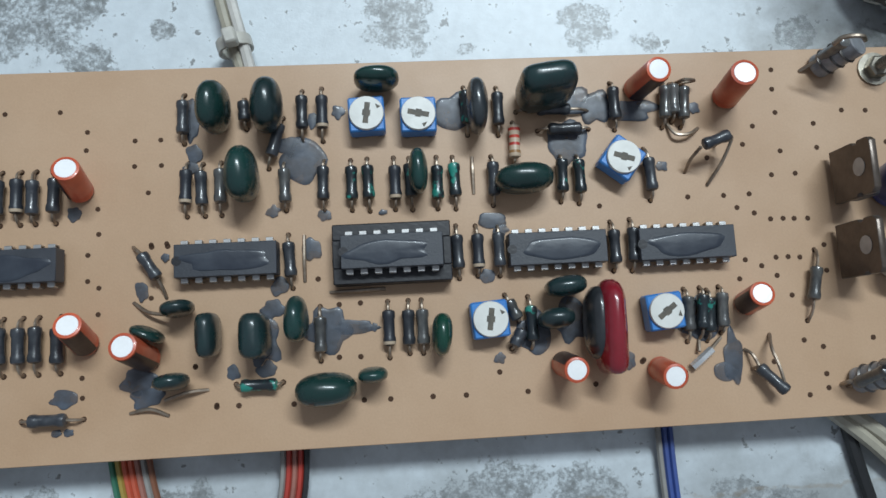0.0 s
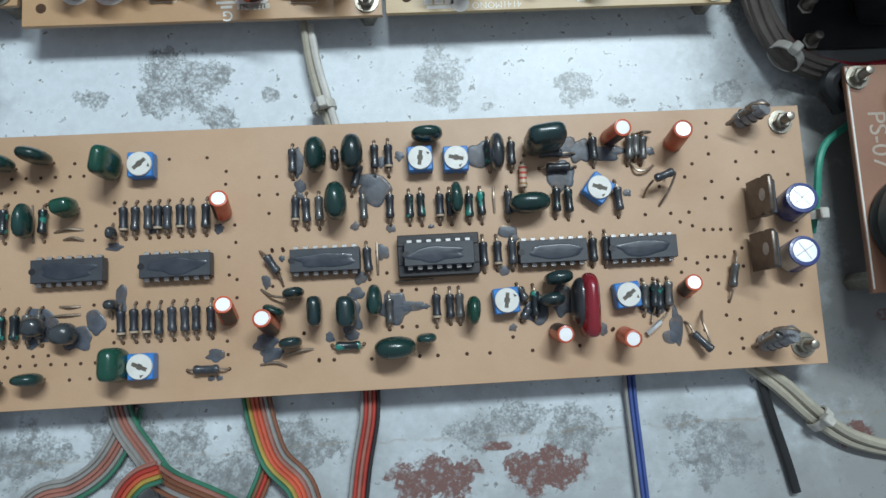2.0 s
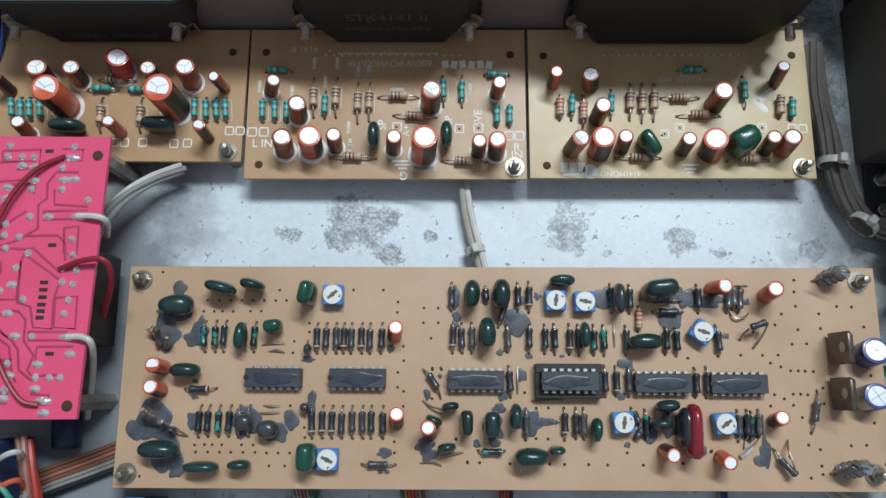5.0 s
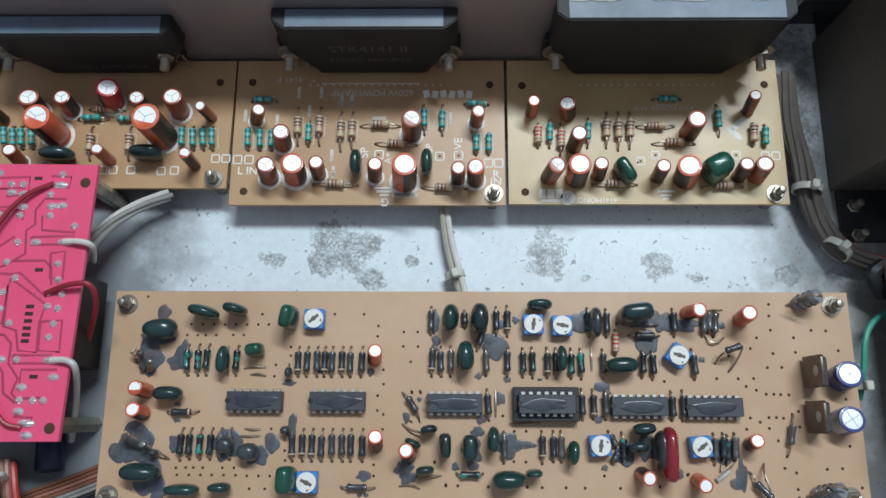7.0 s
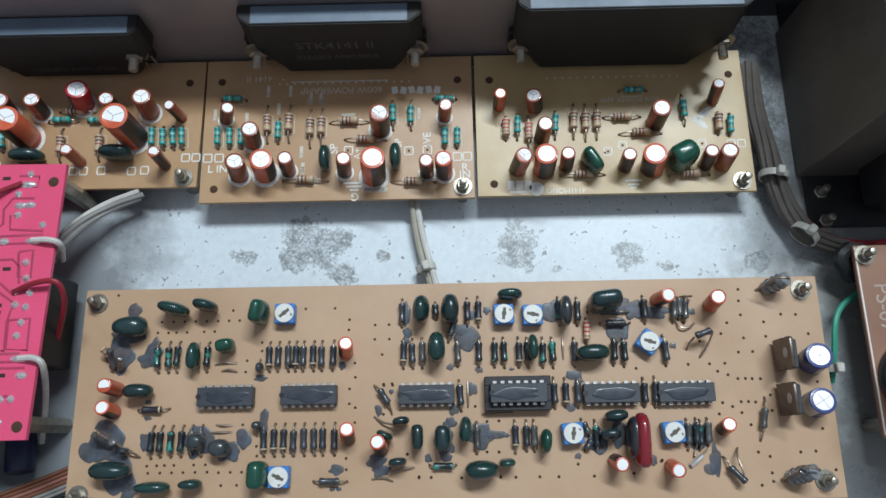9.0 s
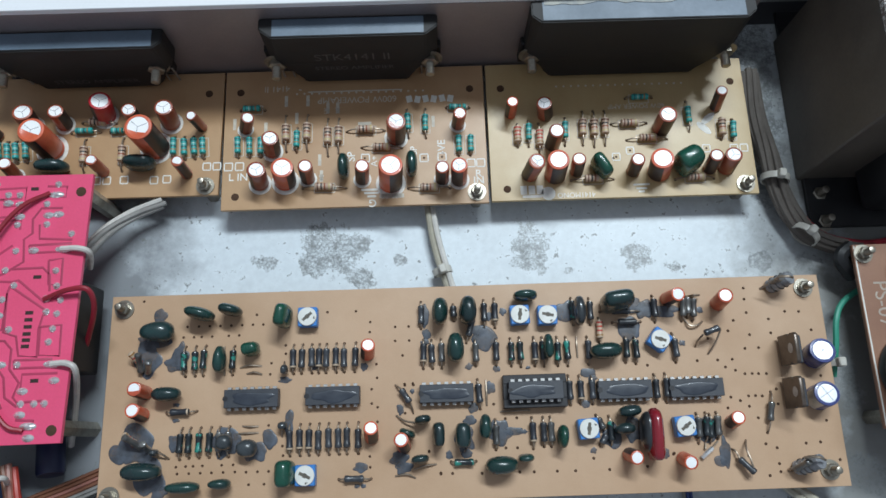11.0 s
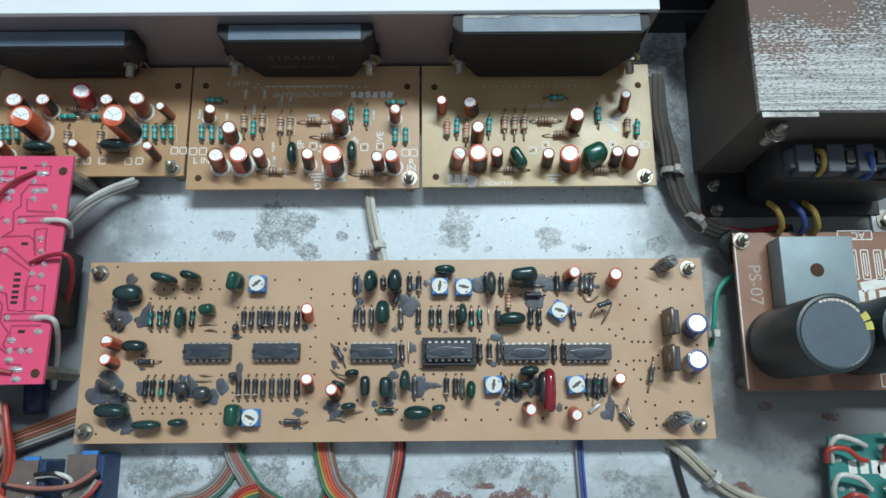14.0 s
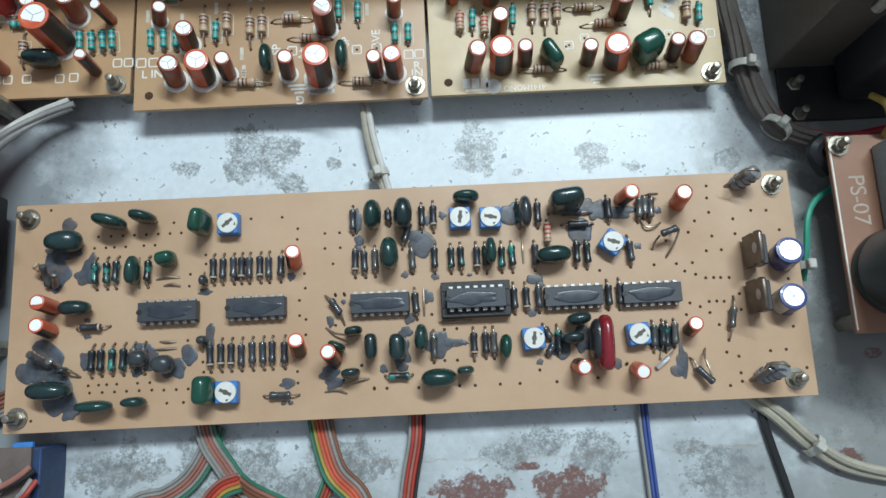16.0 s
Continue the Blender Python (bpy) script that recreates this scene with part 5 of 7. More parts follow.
drill_hole(main_board, (57.8, 8.5), 0.6)
drill_hole(main_board, (67.2, 12.4), 0.6)
drill_hole(main_board, (61.3, 41.9), 0.6)
drill_hole(main_board, (98.2, 67.9), 0.6)
drill_hole(main_board, (97.9, 63.9), 0.6)
drill_hole(main_board, (98.0, 59.1), 0.6)
drill_hole(main_board, (93.1, 56.5), 0.6)
drill_hole(main_board, (90.7, 52.9), 0.6)
drill_hole(main_board, (83.3, 50.5), 0.6)
drill_hole(main_board, (105.5, 56.6), 0.6)
drill_hole(main_board, (111.6, 59.1), 0.6)
drill_hole(main_board, (116.5, 58.9), 0.6)
drill_hole(main_board, (105.6, 51.7), 0.6)
drill_hole(main_board, (119.9, 52.3), 0.6)
drill_hole(main_board, (98.1, 51.3), 0.6)
drill_hole(main_board, (95.8, 46.6), 0.6)
drill_hole(main_board, (100.6, 46.7), 0.6)
drill_hole(main_board, (78.7, 42.9), 0.6)
drill_hole(main_board, (85.8, 42.9), 0.6)
drill_hole(main_board, (90.9, 43.0), 0.6)
drill_hole(main_board, (88.2, 40.4), 0.6)
drill_hole(main_board, (91.5, 39.2), 0.6)
drill_hole(main_board, (94.6, 37.9), 0.6)
drill_hole(main_board, (97.1, 37.9), 0.6)
drill_hole(main_board, (99.3, 37.8), 0.6)
drill_hole(main_board, (102.0, 37.7), 0.6)
drill_hole(main_board, (120.6, 36.4), 0.6)
drill_hole(main_board, (104.6, 32.4), 0.6)
drill_hole(main_board, (88.7, 30.2), 0.6)
drill_hole(main_board, (94.8, 30.4), 0.6)
drill_hole(main_board, (97.2, 30.4), 0.6)
drill_hole(main_board, (99.5, 30.2), 0.6)
drill_hole(main_board, (91.8, 28.9), 0.6)
drill_hole(main_board, (87.2, 26.6), 0.6)
drill_hole(main_board, (94.6, 26.9), 0.6)
drill_hole(main_board, (97.1, 23.0), 0.6)
drill_hole(main_board, (104.5, 27.4), 0.6)
drill_hole(main_board, (120.1, 21.4), 0.6)
drill_hole(main_board, (98.4, 14.4), 0.6)
drill_hole(main_board, (102.0, 13.0), 0.6)
drill_hole(main_board, (112.0, 14.2), 0.6)
drill_hole(main_board, (116.9, 14.4), 0.6)
drill_hole(main_board, (102.0, 7.9), 0.6)
drill_hole(main_board, (102.1, 5.3), 0.6)
drill_hole(main_board, (98.3, 4.2), 0.6)
drill_hole(main_board, (92.1, 10.7), 0.6)
drill_hole(main_board, (66.9, 12.1), 0.6)
drill_hole(main_board, (122.5, 8.5), 0.6)

resistor(middle_amplifier, (-83.1, 131.7), (-82.7, 123.2), teal_body)
resistor(middle_amplifier, (-78.8, 131.7), (-78.4, 123.2), teal_body)
resistor(middle_amplifier, (-74.4, 131.3), (-74.3, 123.2), teal_body)
resistor(middle_amplifier, (-61.0, 134.6), (-61.1, 124.7), teal_body)
resistor(middle_amplifier, (-19.8, 140.8), (-19.4, 129.1), teal_body)
resistor(middle_amplifier, (-12.8, 140.8), (-12.9, 128.9), teal_body)
resistor(middle_amplifier, (-0.8, 129.7), (-0.8, 121.5), teal_body)
resistor(middle_amplifier, (3.7, 129.7), (3.6, 121.5), teal_body)
resistor(middle_amplifier, (-82.6, 142.2), (-73.4, 142.2), teal_body)
resistor(middle_amplifier, (-4.9, 141.2), (3.8, 140.8), teal_body)
resistor(middle_amplifier, (-65.4, 139.7), (-65.0, 125.0), tan_body)
resistor(middle_amplifier, (-57.1, 139.7), (-57.2, 125.0), tan_body)
resistor(middle_amplifier, (-49.5, 137.9), (-49.5, 122.8), tan_body)
resistor(middle_amplifier, (-45.4, 137.9), (-45.5, 123.7), tan_body)
resistor(middle_amplifier, (-42.5, 132.4), (-28.3, 132.4), tan_body)
resistor(middle_amplifier, (-37.0, 125.8), (-22.0, 125.2), tan_body)
resistor(middle_amplifier, (-58.7, 110.4), (-42.8, 110.0), tan_body)
resistor(middle_amplifier, (-20.0, 109.2), (-4.5, 108.8), tan_body)
electrolytic(middle_amplifier, (-80.5, 134.5), (-77.7, 135.6), 8.3, 2.4, brown_sleeve)
electrolytic(middle_amplifier, (-70.1, 125.3), (-69.0, 126.5), 10.2, 3.1, brown_sleeve)
electrolytic(middle_amplifier, (-74.4, 112.8), (-73.4, 114.2), 11.0, 3.3, brown_sleeve)
electrolytic(middle_amplifier, (-65.1, 113.3), (-64.0, 114.3), 12.0, 4.0, orange_sleeve)
electrolytic(middle_amplifier, (-56.8, 114.0), (-56.0, 114.9), 11.4, 2.6, brown_sleeve)
electrolytic(middle_amplifier, (-36.8, 113.2), (-35.7, 114.1), 11.9, 2.6, brown_sleeve)
electrolytic(middle_amplifier, (-26.3, 111.4), (-25.4, 113.0), 14.9, 4.3, orange_sleeve)
electrolytic(middle_amplifier, (-24.0, 129.4), (-23.3, 129.7), 14.1, 3.5, brown_sleeve)
electrolytic(middle_amplifier, (-7.3, 112.3), (-7.3, 112.3), 13.0, 2.5, brown_sleeve)
electrolytic(middle_amplifier, (-1.1, 112.0), (-1.4, 112.2), 14.5, 3.0, orange_sleeve)
electrolytic(middle_amplifier, (-0.8, 133.8), (-0.2, 133.9), 10.6, 2.4, brown_sleeve)
film_capacitor(middle_amplifier, (-43.1, 116.7), 9.1, 4.4, 9, 90, green_dip)
film_capacitor(middle_amplifier, (-18.6, 116.7), 9.1, 4.4, 9, 90, green_dip)
drill_hole(middle_amplifier, (-82.9, 149.8), 1.7)
drill_hole(middle_amplifier, (-83.5, 107.9), 1.7)
drill_hole(middle_amplifier, (4.3, 148.8), 1.7)
drill_hole(middle_amplifier, (-35.8, 121.7), 0.5)
drill_hole(middle_amplifier, (-13.8, 121.1), 0.5)
drill_hole(middle_amplifier, (-7.1, 121.3), 0.5)
resistor(right_amplifier, (21.6, 133.5), (21.3, 124.1), banded_body)
resistor(right_amplifier, (29.6, 133.5), (29.2, 121.1), banded_body)
resistor(right_amplifier, (25.9, 134.6), (25.4, 124.1), teal_body)
resistor(right_amplifier, (39.7, 135.4), (39.0, 124.1), teal_body)
resistor(right_amplifier, (86.1, 140.7), (86.1, 128.4), teal_body)
resistor(right_amplifier, (102.6, 132.8), (101.9, 124.1), teal_body)
resistor(right_amplifier, (63.3, 142.7), (73.5, 142.7), teal_body)
resistor(right_amplifier, (46.5, 137.8), (45.7, 124.1), tan_body)
resistor(right_amplifier, (50.6, 137.8), (49.9, 123.2), tan_body)
resistor(right_amplifier, (54.8, 137.8), (54.0, 123.7), tan_body)
resistor(right_amplifier, (56.9, 132.3), (70.4, 132.3), tan_body)
resistor(right_amplifier, (62.2, 125.6), (77.4, 125.6), tan_body)
resistor(right_amplifier, (40.3, 110.3), (55.9, 110.3), tan_body)
resistor(right_amplifier, (78.8, 109.4), (93.1, 109.5), tan_body)
resistor(right_amplifier, (98.4, 133.4), (97.9, 124.7), tan_body)
electrolytic(right_amplifier, (19.2, 137.4), (19.1, 137.5), 11.2, 2.1, orange_sleeve)
electrolytic(right_amplifier, (32.4, 136.7), (30.9, 137.6), 9.0, 2.9, brown_sleeve)
electrolytic(right_amplifier, (34.2, 124.5), (34.0, 124.6), 13.5, 2.8, brown_sleeve)
electrolytic(right_amplifier, (25.0, 113.0), (26.1, 112.9), 14.1, 3.0, brown_sleeve)
electrolytic(right_amplifier, (34.4, 112.6), (33.7, 113.3), 14.1, 3.9, orange_sleeve)
electrolytic(right_amplifier, (42.4, 113.7), (41.6, 114.6), 11.1, 2.5, brown_sleeve)
electrolytic(right_amplifier, (63.3, 113.0), (62.7, 113.8), 11.0, 2.5, brown_sleeve)
electrolytic(right_amplifier, (72.9, 112.5), (71.1, 113.5), 11.9, 4.1, orange_sleeve)
electrolytic(right_amplifier, (75.4, 129.7), (74.9, 130.3), 12.2, 3.3, brown_sleeve)
electrolytic(right_amplifier, (91.7, 113.1), (91.0, 114.5), 10.9, 2.5, brown_sleeve)
electrolytic(right_amplifier, (97.8, 113.1), (97.1, 114.5), 11.0, 3.0, brown_sleeve)
electrolytic(right_amplifier, (97.1, 137.8), (95.9, 139.5), 11.3, 2.1, brown_sleeve)
film_capacitor(right_amplifier, (51.0, 114.3), 9.0, 5.1, 9, -60, bright_green_dip, True)
film_capacitor(right_amplifier, (82.8, 114.5), 9.4, 8.6, 11, 30, bright_green_dip, True)
drill_hole(right_amplifier, (16.1, 148.4), 1.7)
drill_hole(right_amplifier, (16.5, 107.7), 1.7)
drill_hole(right_amplifier, (104.3, 148.7), 1.7)
drill_hole(right_amplifier, (63.2, 121.5), 0.5)
drill_hole(right_amplifier, (57.8, 119.2), 0.5)
drill_hole(right_amplifier, (56.7, 118.7), 0.5)
drill_hole(right_amplifier, (91.8, 121.5), 0.5)
resistor(left_amplifier, (-106.7, 132.4), (-106.4, 123.7), teal_body)
resistor(left_amplifier, (-103.2, 132.4), (-102.4, 123.2), teal_body)
resistor(left_amplifier, (-99.7, 132.4), (-98.7, 123.2), teal_body)
resistor(left_amplifier, (-96.2, 132.4), (-95.4, 123.2), teal_body)
resistor(left_amplifier, (-172.0, 132.4), (-170.4, 123.7), teal_body)
resistor(left_amplifier, (-168.6, 132.4), (-167.3, 123.7), teal_body)
resistor(left_amplifier, (-165.5, 132.4), (-164.2, 123.7), teal_body)
resistor(left_amplifier, (-162.0, 132.4), (-160.7, 123.7), teal_body)
resistor(left_amplifier, (-145.7, 135.1), (-134.8, 135.1), teal_body)
resistor(left_amplifier, (-131.1, 135.1), (-124.8, 135.1), teal_body)
resistor(left_amplifier, (-139.9, 132.4), (-139.6, 119.3), tan_body)
resistor(left_amplifier, (-125.8, 132.4), (-125.6, 119.3), tan_body)
resistor(left_amplifier, (-142.0, 139.1), (-129.0, 138.6), tan_body)
electrolytic(left_amplifier, (-172.6, 134.6), (-173.6, 136.2), 9.0, 2.2, brown_sleeve)
electrolytic(left_amplifier, (-160.3, 137.8), (-159.3, 139.7), 10.0, 3.6, brown_sleeve)
electrolytic(left_amplifier, (-148.2, 138.5), (-147.4, 139.7), 10.0, 2.9, brown_sleeve)
electrolytic(left_amplifier, (-133.4, 141.6), (-131.4, 143.2), 10.3, 3.9, red_sleeve)
electrolytic(left_amplifier, (-121.8, 139.0), (-121.0, 139.6), 9.7, 2.7, brown_sleeve)
electrolytic(left_amplifier, (-108.4, 137.9), (-107.5, 139.1), 11.7, 3.4, brown_sleeve)
electrolytic(left_amplifier, (-96.7, 135.7), (-97.3, 135.4), 11.9, 1.9, brown_sleeve)
electrolytic(left_amplifier, (-152.2, 128.7), (-151.5, 129.4), 16.6, 4.7, orange_sleeve)
electrolytic(left_amplifier, (-113.4, 128.2), (-113.2, 128.6), 18.4, 4.9, orange_sleeve)
electrolytic(left_amplifier, (-132.1, 119.1), (-131.9, 119.5), 11.7, 2.1, brown_sleeve)
electrolytic(left_amplifier, (-101.4, 117.3), (-101.1, 117.8), 12.4, 2.1, brown_sleeve)
electrolytic(left_amplifier, (-164.1, 118.4), (-163.5, 120.0), 9.9, 2.4, brown_sleeve)
film_capacitor(left_amplifier, (-148.6, 120.1), 11.3, 5.2, 9, 0, dark_dip)
film_capacitor(left_amplifier, (-117.2, 120.1), 11.2, 5.2, 9, 0, dark_dip)
drill_hole(left_amplifier, (-94.9, 149.8), 1.7)

# ---- regulators on the main board ----


def regulator(board, base, lean):
    """A three-legged regulator standing on edge, metal tab uppermost, facing along x."""
    m = place(base[0], base[1], 0, 0, lean, 0)
    body = part("voltage_regulator", box(3.4, 9.4, 6.6, 0.4, (0.4, 0, 2.0)), chip_black, board, "black regulator with a brown metal tab", m)
    half = [(5.1, 0), (5.1, 6.9), (4.5, 7.3), (4.5, 8.3), (5.1, 8.7), (5.1, 11.2), (4.3, 12.2)]
    tab = prism(half + [(-y, z) for y, z in reversed(half)], 0, 1.3, 0.1)
    part("metal_tab", tab, tab_brown, body, "stained metal tab", m @ place(-2.7, 0, 1.8, 90, 0, 90))
    part("tab_hole", lathe([(0, 0), (1.7, 0), (1.7, 0.05), (0, 0.05)], 16), can_dull, body, "", m @ place(-2.75, 0.2, 10.4, 0, -90, 0))
    for y in (-2.54, 0, 2.54):
        part("lead", box(0.6, 0.9, 4.2, 0.05, (0, y, -0.8)), tinned, body, "", m)
    return body


tab_brown = material("stained_tab", (0.15, 0.12, 0.10), 0.35, 0.5, second=(0.07, 0.055, 0.045), grain=900, blotch=150, amount=0.4)
regulator(main_board, (109.4, 44.9), 0)
regulator(main_board, (108.8, 30.6), 0)
bm = bmesh.new()
bmesh.ops.create_uvsphere(bm, u_segments=18, v_segments=12, radius=1)
for v in bm.verts:
    v.co = (v.co.x * 2.2 * MM, math.copysign(abs(v.co.y) ** 0.6, v.co.y) * 6.6 * MM, (math.copysign(abs(v.co.z) ** 0.8, v.co.z) * 4.6 + 5.0) * MM)
part("black_coat", bm, black_paste, main_board, "black coating on the red capacitor", place((59.9, 18.7)[0] - 2.3, (59.9, 18.7)[1] + 1.0, 0, 0, 0, -2))

# ---- flat and round cables ----


def strand_line(pts, offset):
    """The line moved sideways by an offset, level with the ground."""
    p = [Vector(q) for q in curve_points(pts, 5)]
    out = []
    for i, q in enumerate(p):
        d = p[min(i + 1, len(p) - 1)] - p[max(i - 1, 0)]
        side = Vector((d.y, -d.x, 0))
        side = side.normalized() if side.length > 1e-6 else Vector((1, 0, 0))
        out.append(q + side * offset)
    return out


def ribbon(label, pts, colors, pitch=1.25):
    """A ribbon cable: each conductor is a strand of its own."""
    r = thing("ribbon_cable", pts[0], label, "ribbon cable")
    n = len(colors)
    for i, c in enumerate(colors):
        part("strand", sweep(strand_line(pts, (i - (n - 1) / 2) * pitch), pitch * 0.52, n=6, smooth=False), c, r)
    return r


def cable(name, label, pts, colors, r=1.2, spread=1.0, ties=(), category="cable"):
    """A bundle of round wires that run together and cross a little."""
    th = thing(name, pts[0], label, category)
    rng = random.Random(int(pts[0][0] * 11))
    n = len(colors)
    for i, c in enumerate(colors):
        a = 2 * math.pi * i / n
        line = [Vector(p) + Vector((math.cos(a + 0.5 * k) * spread + rng.uniform(-.2, .2), math.sin(a + 0.5 * k) * spread * 0.6, (math.sin(a + 0.5 * k) + 1) * spread * 0.6)) for k, p in enumerate(pts)] if n > 1 else pts
        part("wire", sweep(line, r, n=8, steps=6), c, th)
    for at, rad, turn in ties:
        tie(th, at, rad, turn)
    return th


dull = [w_green, w_grey, w_pinkish, w_pinkish, w_grey, w_grey]
vivid = [w_brown, w_grey, w_pinkish, w_orange, w_orange, w_yellow, w_green]
ribbon("dusty salmon and grey ribbon cable below the main board", [(-66.6, 2.5, -8.0), (-64.1, -5.9, -8.0), (-58.5, -14.3, -8.0), (-53.3, -21.7, -7.0), (-49.3, -32.0, -7.0)], dull, 1.15)
ribbon("dusty salmon and grey ribbon cable curving over the floor", [(-63.1, -0.9, -9.6), (-65.4, -8.8, -9.6), (-70.7, -16.8, -9.6), (-78.3, -21.7, -9.6), (-87.0, -23.6, -9.6), (-95.8, -31.9, -9.6)], dull, 1.15)
ribbon("striped orange, yellow and green ribbon cable", [(-29.8, 2.1, -8.0), (-28.0, -7.5, -8.0), (-24.5, -17.0, -7.0), (-17.9, -23.8, -5.0), (-15.2, -33.3, -5.0)], vivid, 1.15)
ribbon("brown ribbon cable end folded on the floor", [(-26.3, -16.6, -9.0), (-28.3, -22.1, -9.4), (-31.3, -28.8, -9.4), (-32.7, -33.7, -9.4)], [w_brown, w_red, w_brown, w_green], 1.1)
ribbon("looped ribbon cable with bright orange and yellow edge", [(-63.4, -32.7, -4.0), (-62.7, -24.5, -2.0), (-57.9, -19.1, 0.0), (-52.2, -17.1, 1.0)], [w_pinkish, w_red, w_orange, w_yellow, w_green], 1.2)
ribbon("dark brown ribbon cable with a green edge", [(-54.0, -17.2, 0.0), (-49.6, -21.4, -3.0), (-39.8, -27.1, -6.0), (-29.7, -33.5, -8.0)], [w_green, w_pinkish, w_brown, w_brown, w_grey, w_brown], 1.2)
ribbon("red and black ribbon cable below the main board", [(1.3, 1.8, -8.0), (0.8, -7.8, -8.0), (-1.8, -20.3, -8.5), (-3.8, -33.8, -8.5)], [w_black, w_red, w_pinkish, w_red, w_grey], 1.1)
ribbon("grey and blue twin cable below the main board", [(72.9, 1.2, -9.0), (73.0, -8.5, -9.0), (73.5, -21.0, -9.0), (74.0, -34.6, -9.0)], [w_blue, w_blue, w_grey], 1.2)
ribbon("brown salmon ribbon cable running under the main board", [(-123.3, 11.2, -8.0), (-137.3, 5.7, -8.0), (-150.7, 0.7, -7.0), (-165.9, -6.1, -5.0)], [w_black, w_grey, w_grey, w_brown, w_pinkish, w_brown, w_brown], 1.3)
ribbon("grey, blue, orange and red ribbon cable beside the heatsink", [(-185.8, 121.9, -4.0), (-184.9, 139.0, -2.0), (-182.1, 159.3, 3.0), (-182.8, 172.0, 6.0), (-184.4, 177.3, 8.0)], [w_grey, w_grey, w_blue, w_grey, w_orange, w_red, w_red, w_black, w_blue], 1.3)
ribbon("red, orange and grey ribbon cable along the chassis side", [(-187.5, 25.5, 0.0), (-188.2, 10.0, 1.0), (-190.0, -8.0, 2.0), (-192.5, -26.0, 2.0)], [w_grey, w_grey, w_pinkish, w_yellow, w_red, w_orange, w_red], 1.3)
ribbon("ribbon cable loop with green and orange strands", [(-182.6, 189.9, 45), (-175.0, 185.2, 45), (-169.7, 192.3, 46), (-173.2, 201.4, 48)], [w_green, w_orange, w_pinkish, w_red, w_yellow, w_green], 1.2)
cable("cable", "cream twin cable with a tie in front of the board", [(106.2, 1.4, -8.0), (114.9, -5.8, -8.0), (124.8, -15.2, -8.5), (135.2, -22.0, -8.5), (152.4, -26.2, -8.5), (174.2, -28.3, -8.5), (190.3, -34.4, -8.5)], [w_cream, w_cream], 1.5, 1.5, [((125.1, -15.4, -8.0), 3.2, -45)])
cable("cable", "thin dark cable on the floor", [(109.8, -0.7, -9.5), (112.2, -12.7, -9.5), (115.4, -26.4, -9.5), (117.1, -35.0, -9.5)], [w_black], 1.3, 0.1)
cable("cable", "silvery twin cable from the middle amplifier board", [(-12.5, 103.4, -7.0), (-10.7, 91.3, -7.0), (-7.8, 80.0, -7.0), (-4.4, 70.0, -6.0)], [w_white, w_cream, w_white], 1.15, 1.35, [((-8.3, 79.0, -6.4), 3.0, 105)])
cable("cable", "grey wire bundle from the pink board", [(-111.2, 107.2, -3.0), (-121.0, 102.5, -2.0), (-128.0, 95.3, 2.0), (-131.1, 86.8, 8.0), (-132.9, 79.5, 12.0)], [w_grey, w_white, w_cream, w_grey, w_grey], 1.0, 1.7)
cable("wire_loom", "dusty dark wire loom with nylon ties beside the transformer", [(112.4, 152.1, -3.0), (113.0, 134.5, -4.0), (116.7, 119.8, -6.0), (118.8, 105.9, -6.0), (123.0, 94.3, -6.0), (130.3, 86.1, -6.0), (145.5, 82.1, -6.0), (163.6, 84.2, -6.0)], [dusty_loom, dusty_loom, dusty_loom, dusty_loom, w_black, w_darkred, dusty_loom], 1.35, 2.7, [((117.7, 110.1, -4.0), 4.6, 80), ((125.5, 88.1, -4.0), 4.6, 45)], "cable loom")
cable("wire", "green wire with a nylon tie beside the board", [(142.9, 67.3, -6.0), (134.7, 62.1, -4.0), (131.0, 56.0, -3.0), (129.8, 46.8, -4.0), (128.8, 36.4, -7.0)], [w_teal], 1.05, 0.8, [((128.8, 40.9, -4.0), 2.2, 90)], "wire")
cable("cable", "thick black cables along the chassis edge", [(225.2, 124.6, 0.0), (223.5, 90.8, -2.0), (221.8, 57.9, -3.0), (220.9, 31.4, -4.0), (214.9, 13.8, -6.0), (207.7, 3.1, -7.0), (205.0, -9.6, -7.0), (205.3, -35.5, -7.0)], [w_black, w_black, w_black], 2.2, 2.4)

navy = wire_mat("navy_sleeve", (0.022, 0.03, 0.085))
# ---- pink board, solder side up ----
PZ = 20.0
pink_board = thing("circuit_board", (-151, 66, PZ - 1.6), "bright pink circuit board mounted solder side up", "circuit board")
part("board_sheet", prism([(-175.5, 111.2), (-126.2, 110.8), (-128.6, 22.2), (-175.4, 21.8)], PZ - 1.6, PZ, 0.12), pink_mask, pink_board)


def groove(pts, width=0.42):
    part("etched_line", sweep([(x, y, PZ + 0.02) for x, y in pts], width, 0.05, n=6, smooth=False), pink_groove, pink_board)


groove([(-173.7, 91.0), (-165.9, 91.2), (-165.4, 99.0), (-162.0, 102.1), (-149.4, 102.8)])
groove([(-170.7, 84.4), (-168.5, 89.7), (-160.9, 95.8), (-149.3, 96.6)])
groove([(-169.1, 82.5), (-166.0, 87.4), (-157.6, 91.0)])
groove([(-170.2, 80.2), (-166.0, 83.1), (-158.3, 88.5), (-153.8, 94.0)])
groove([(-170.5, 74.5), (-166.1, 75.5), (-161.5, 78.9), (-156.8, 81.9), (-150.7, 86.3)])
groove([(-170.2, 72.2), (-164.9, 72.9), (-160.3, 76.6), (-156.3, 77.6)])
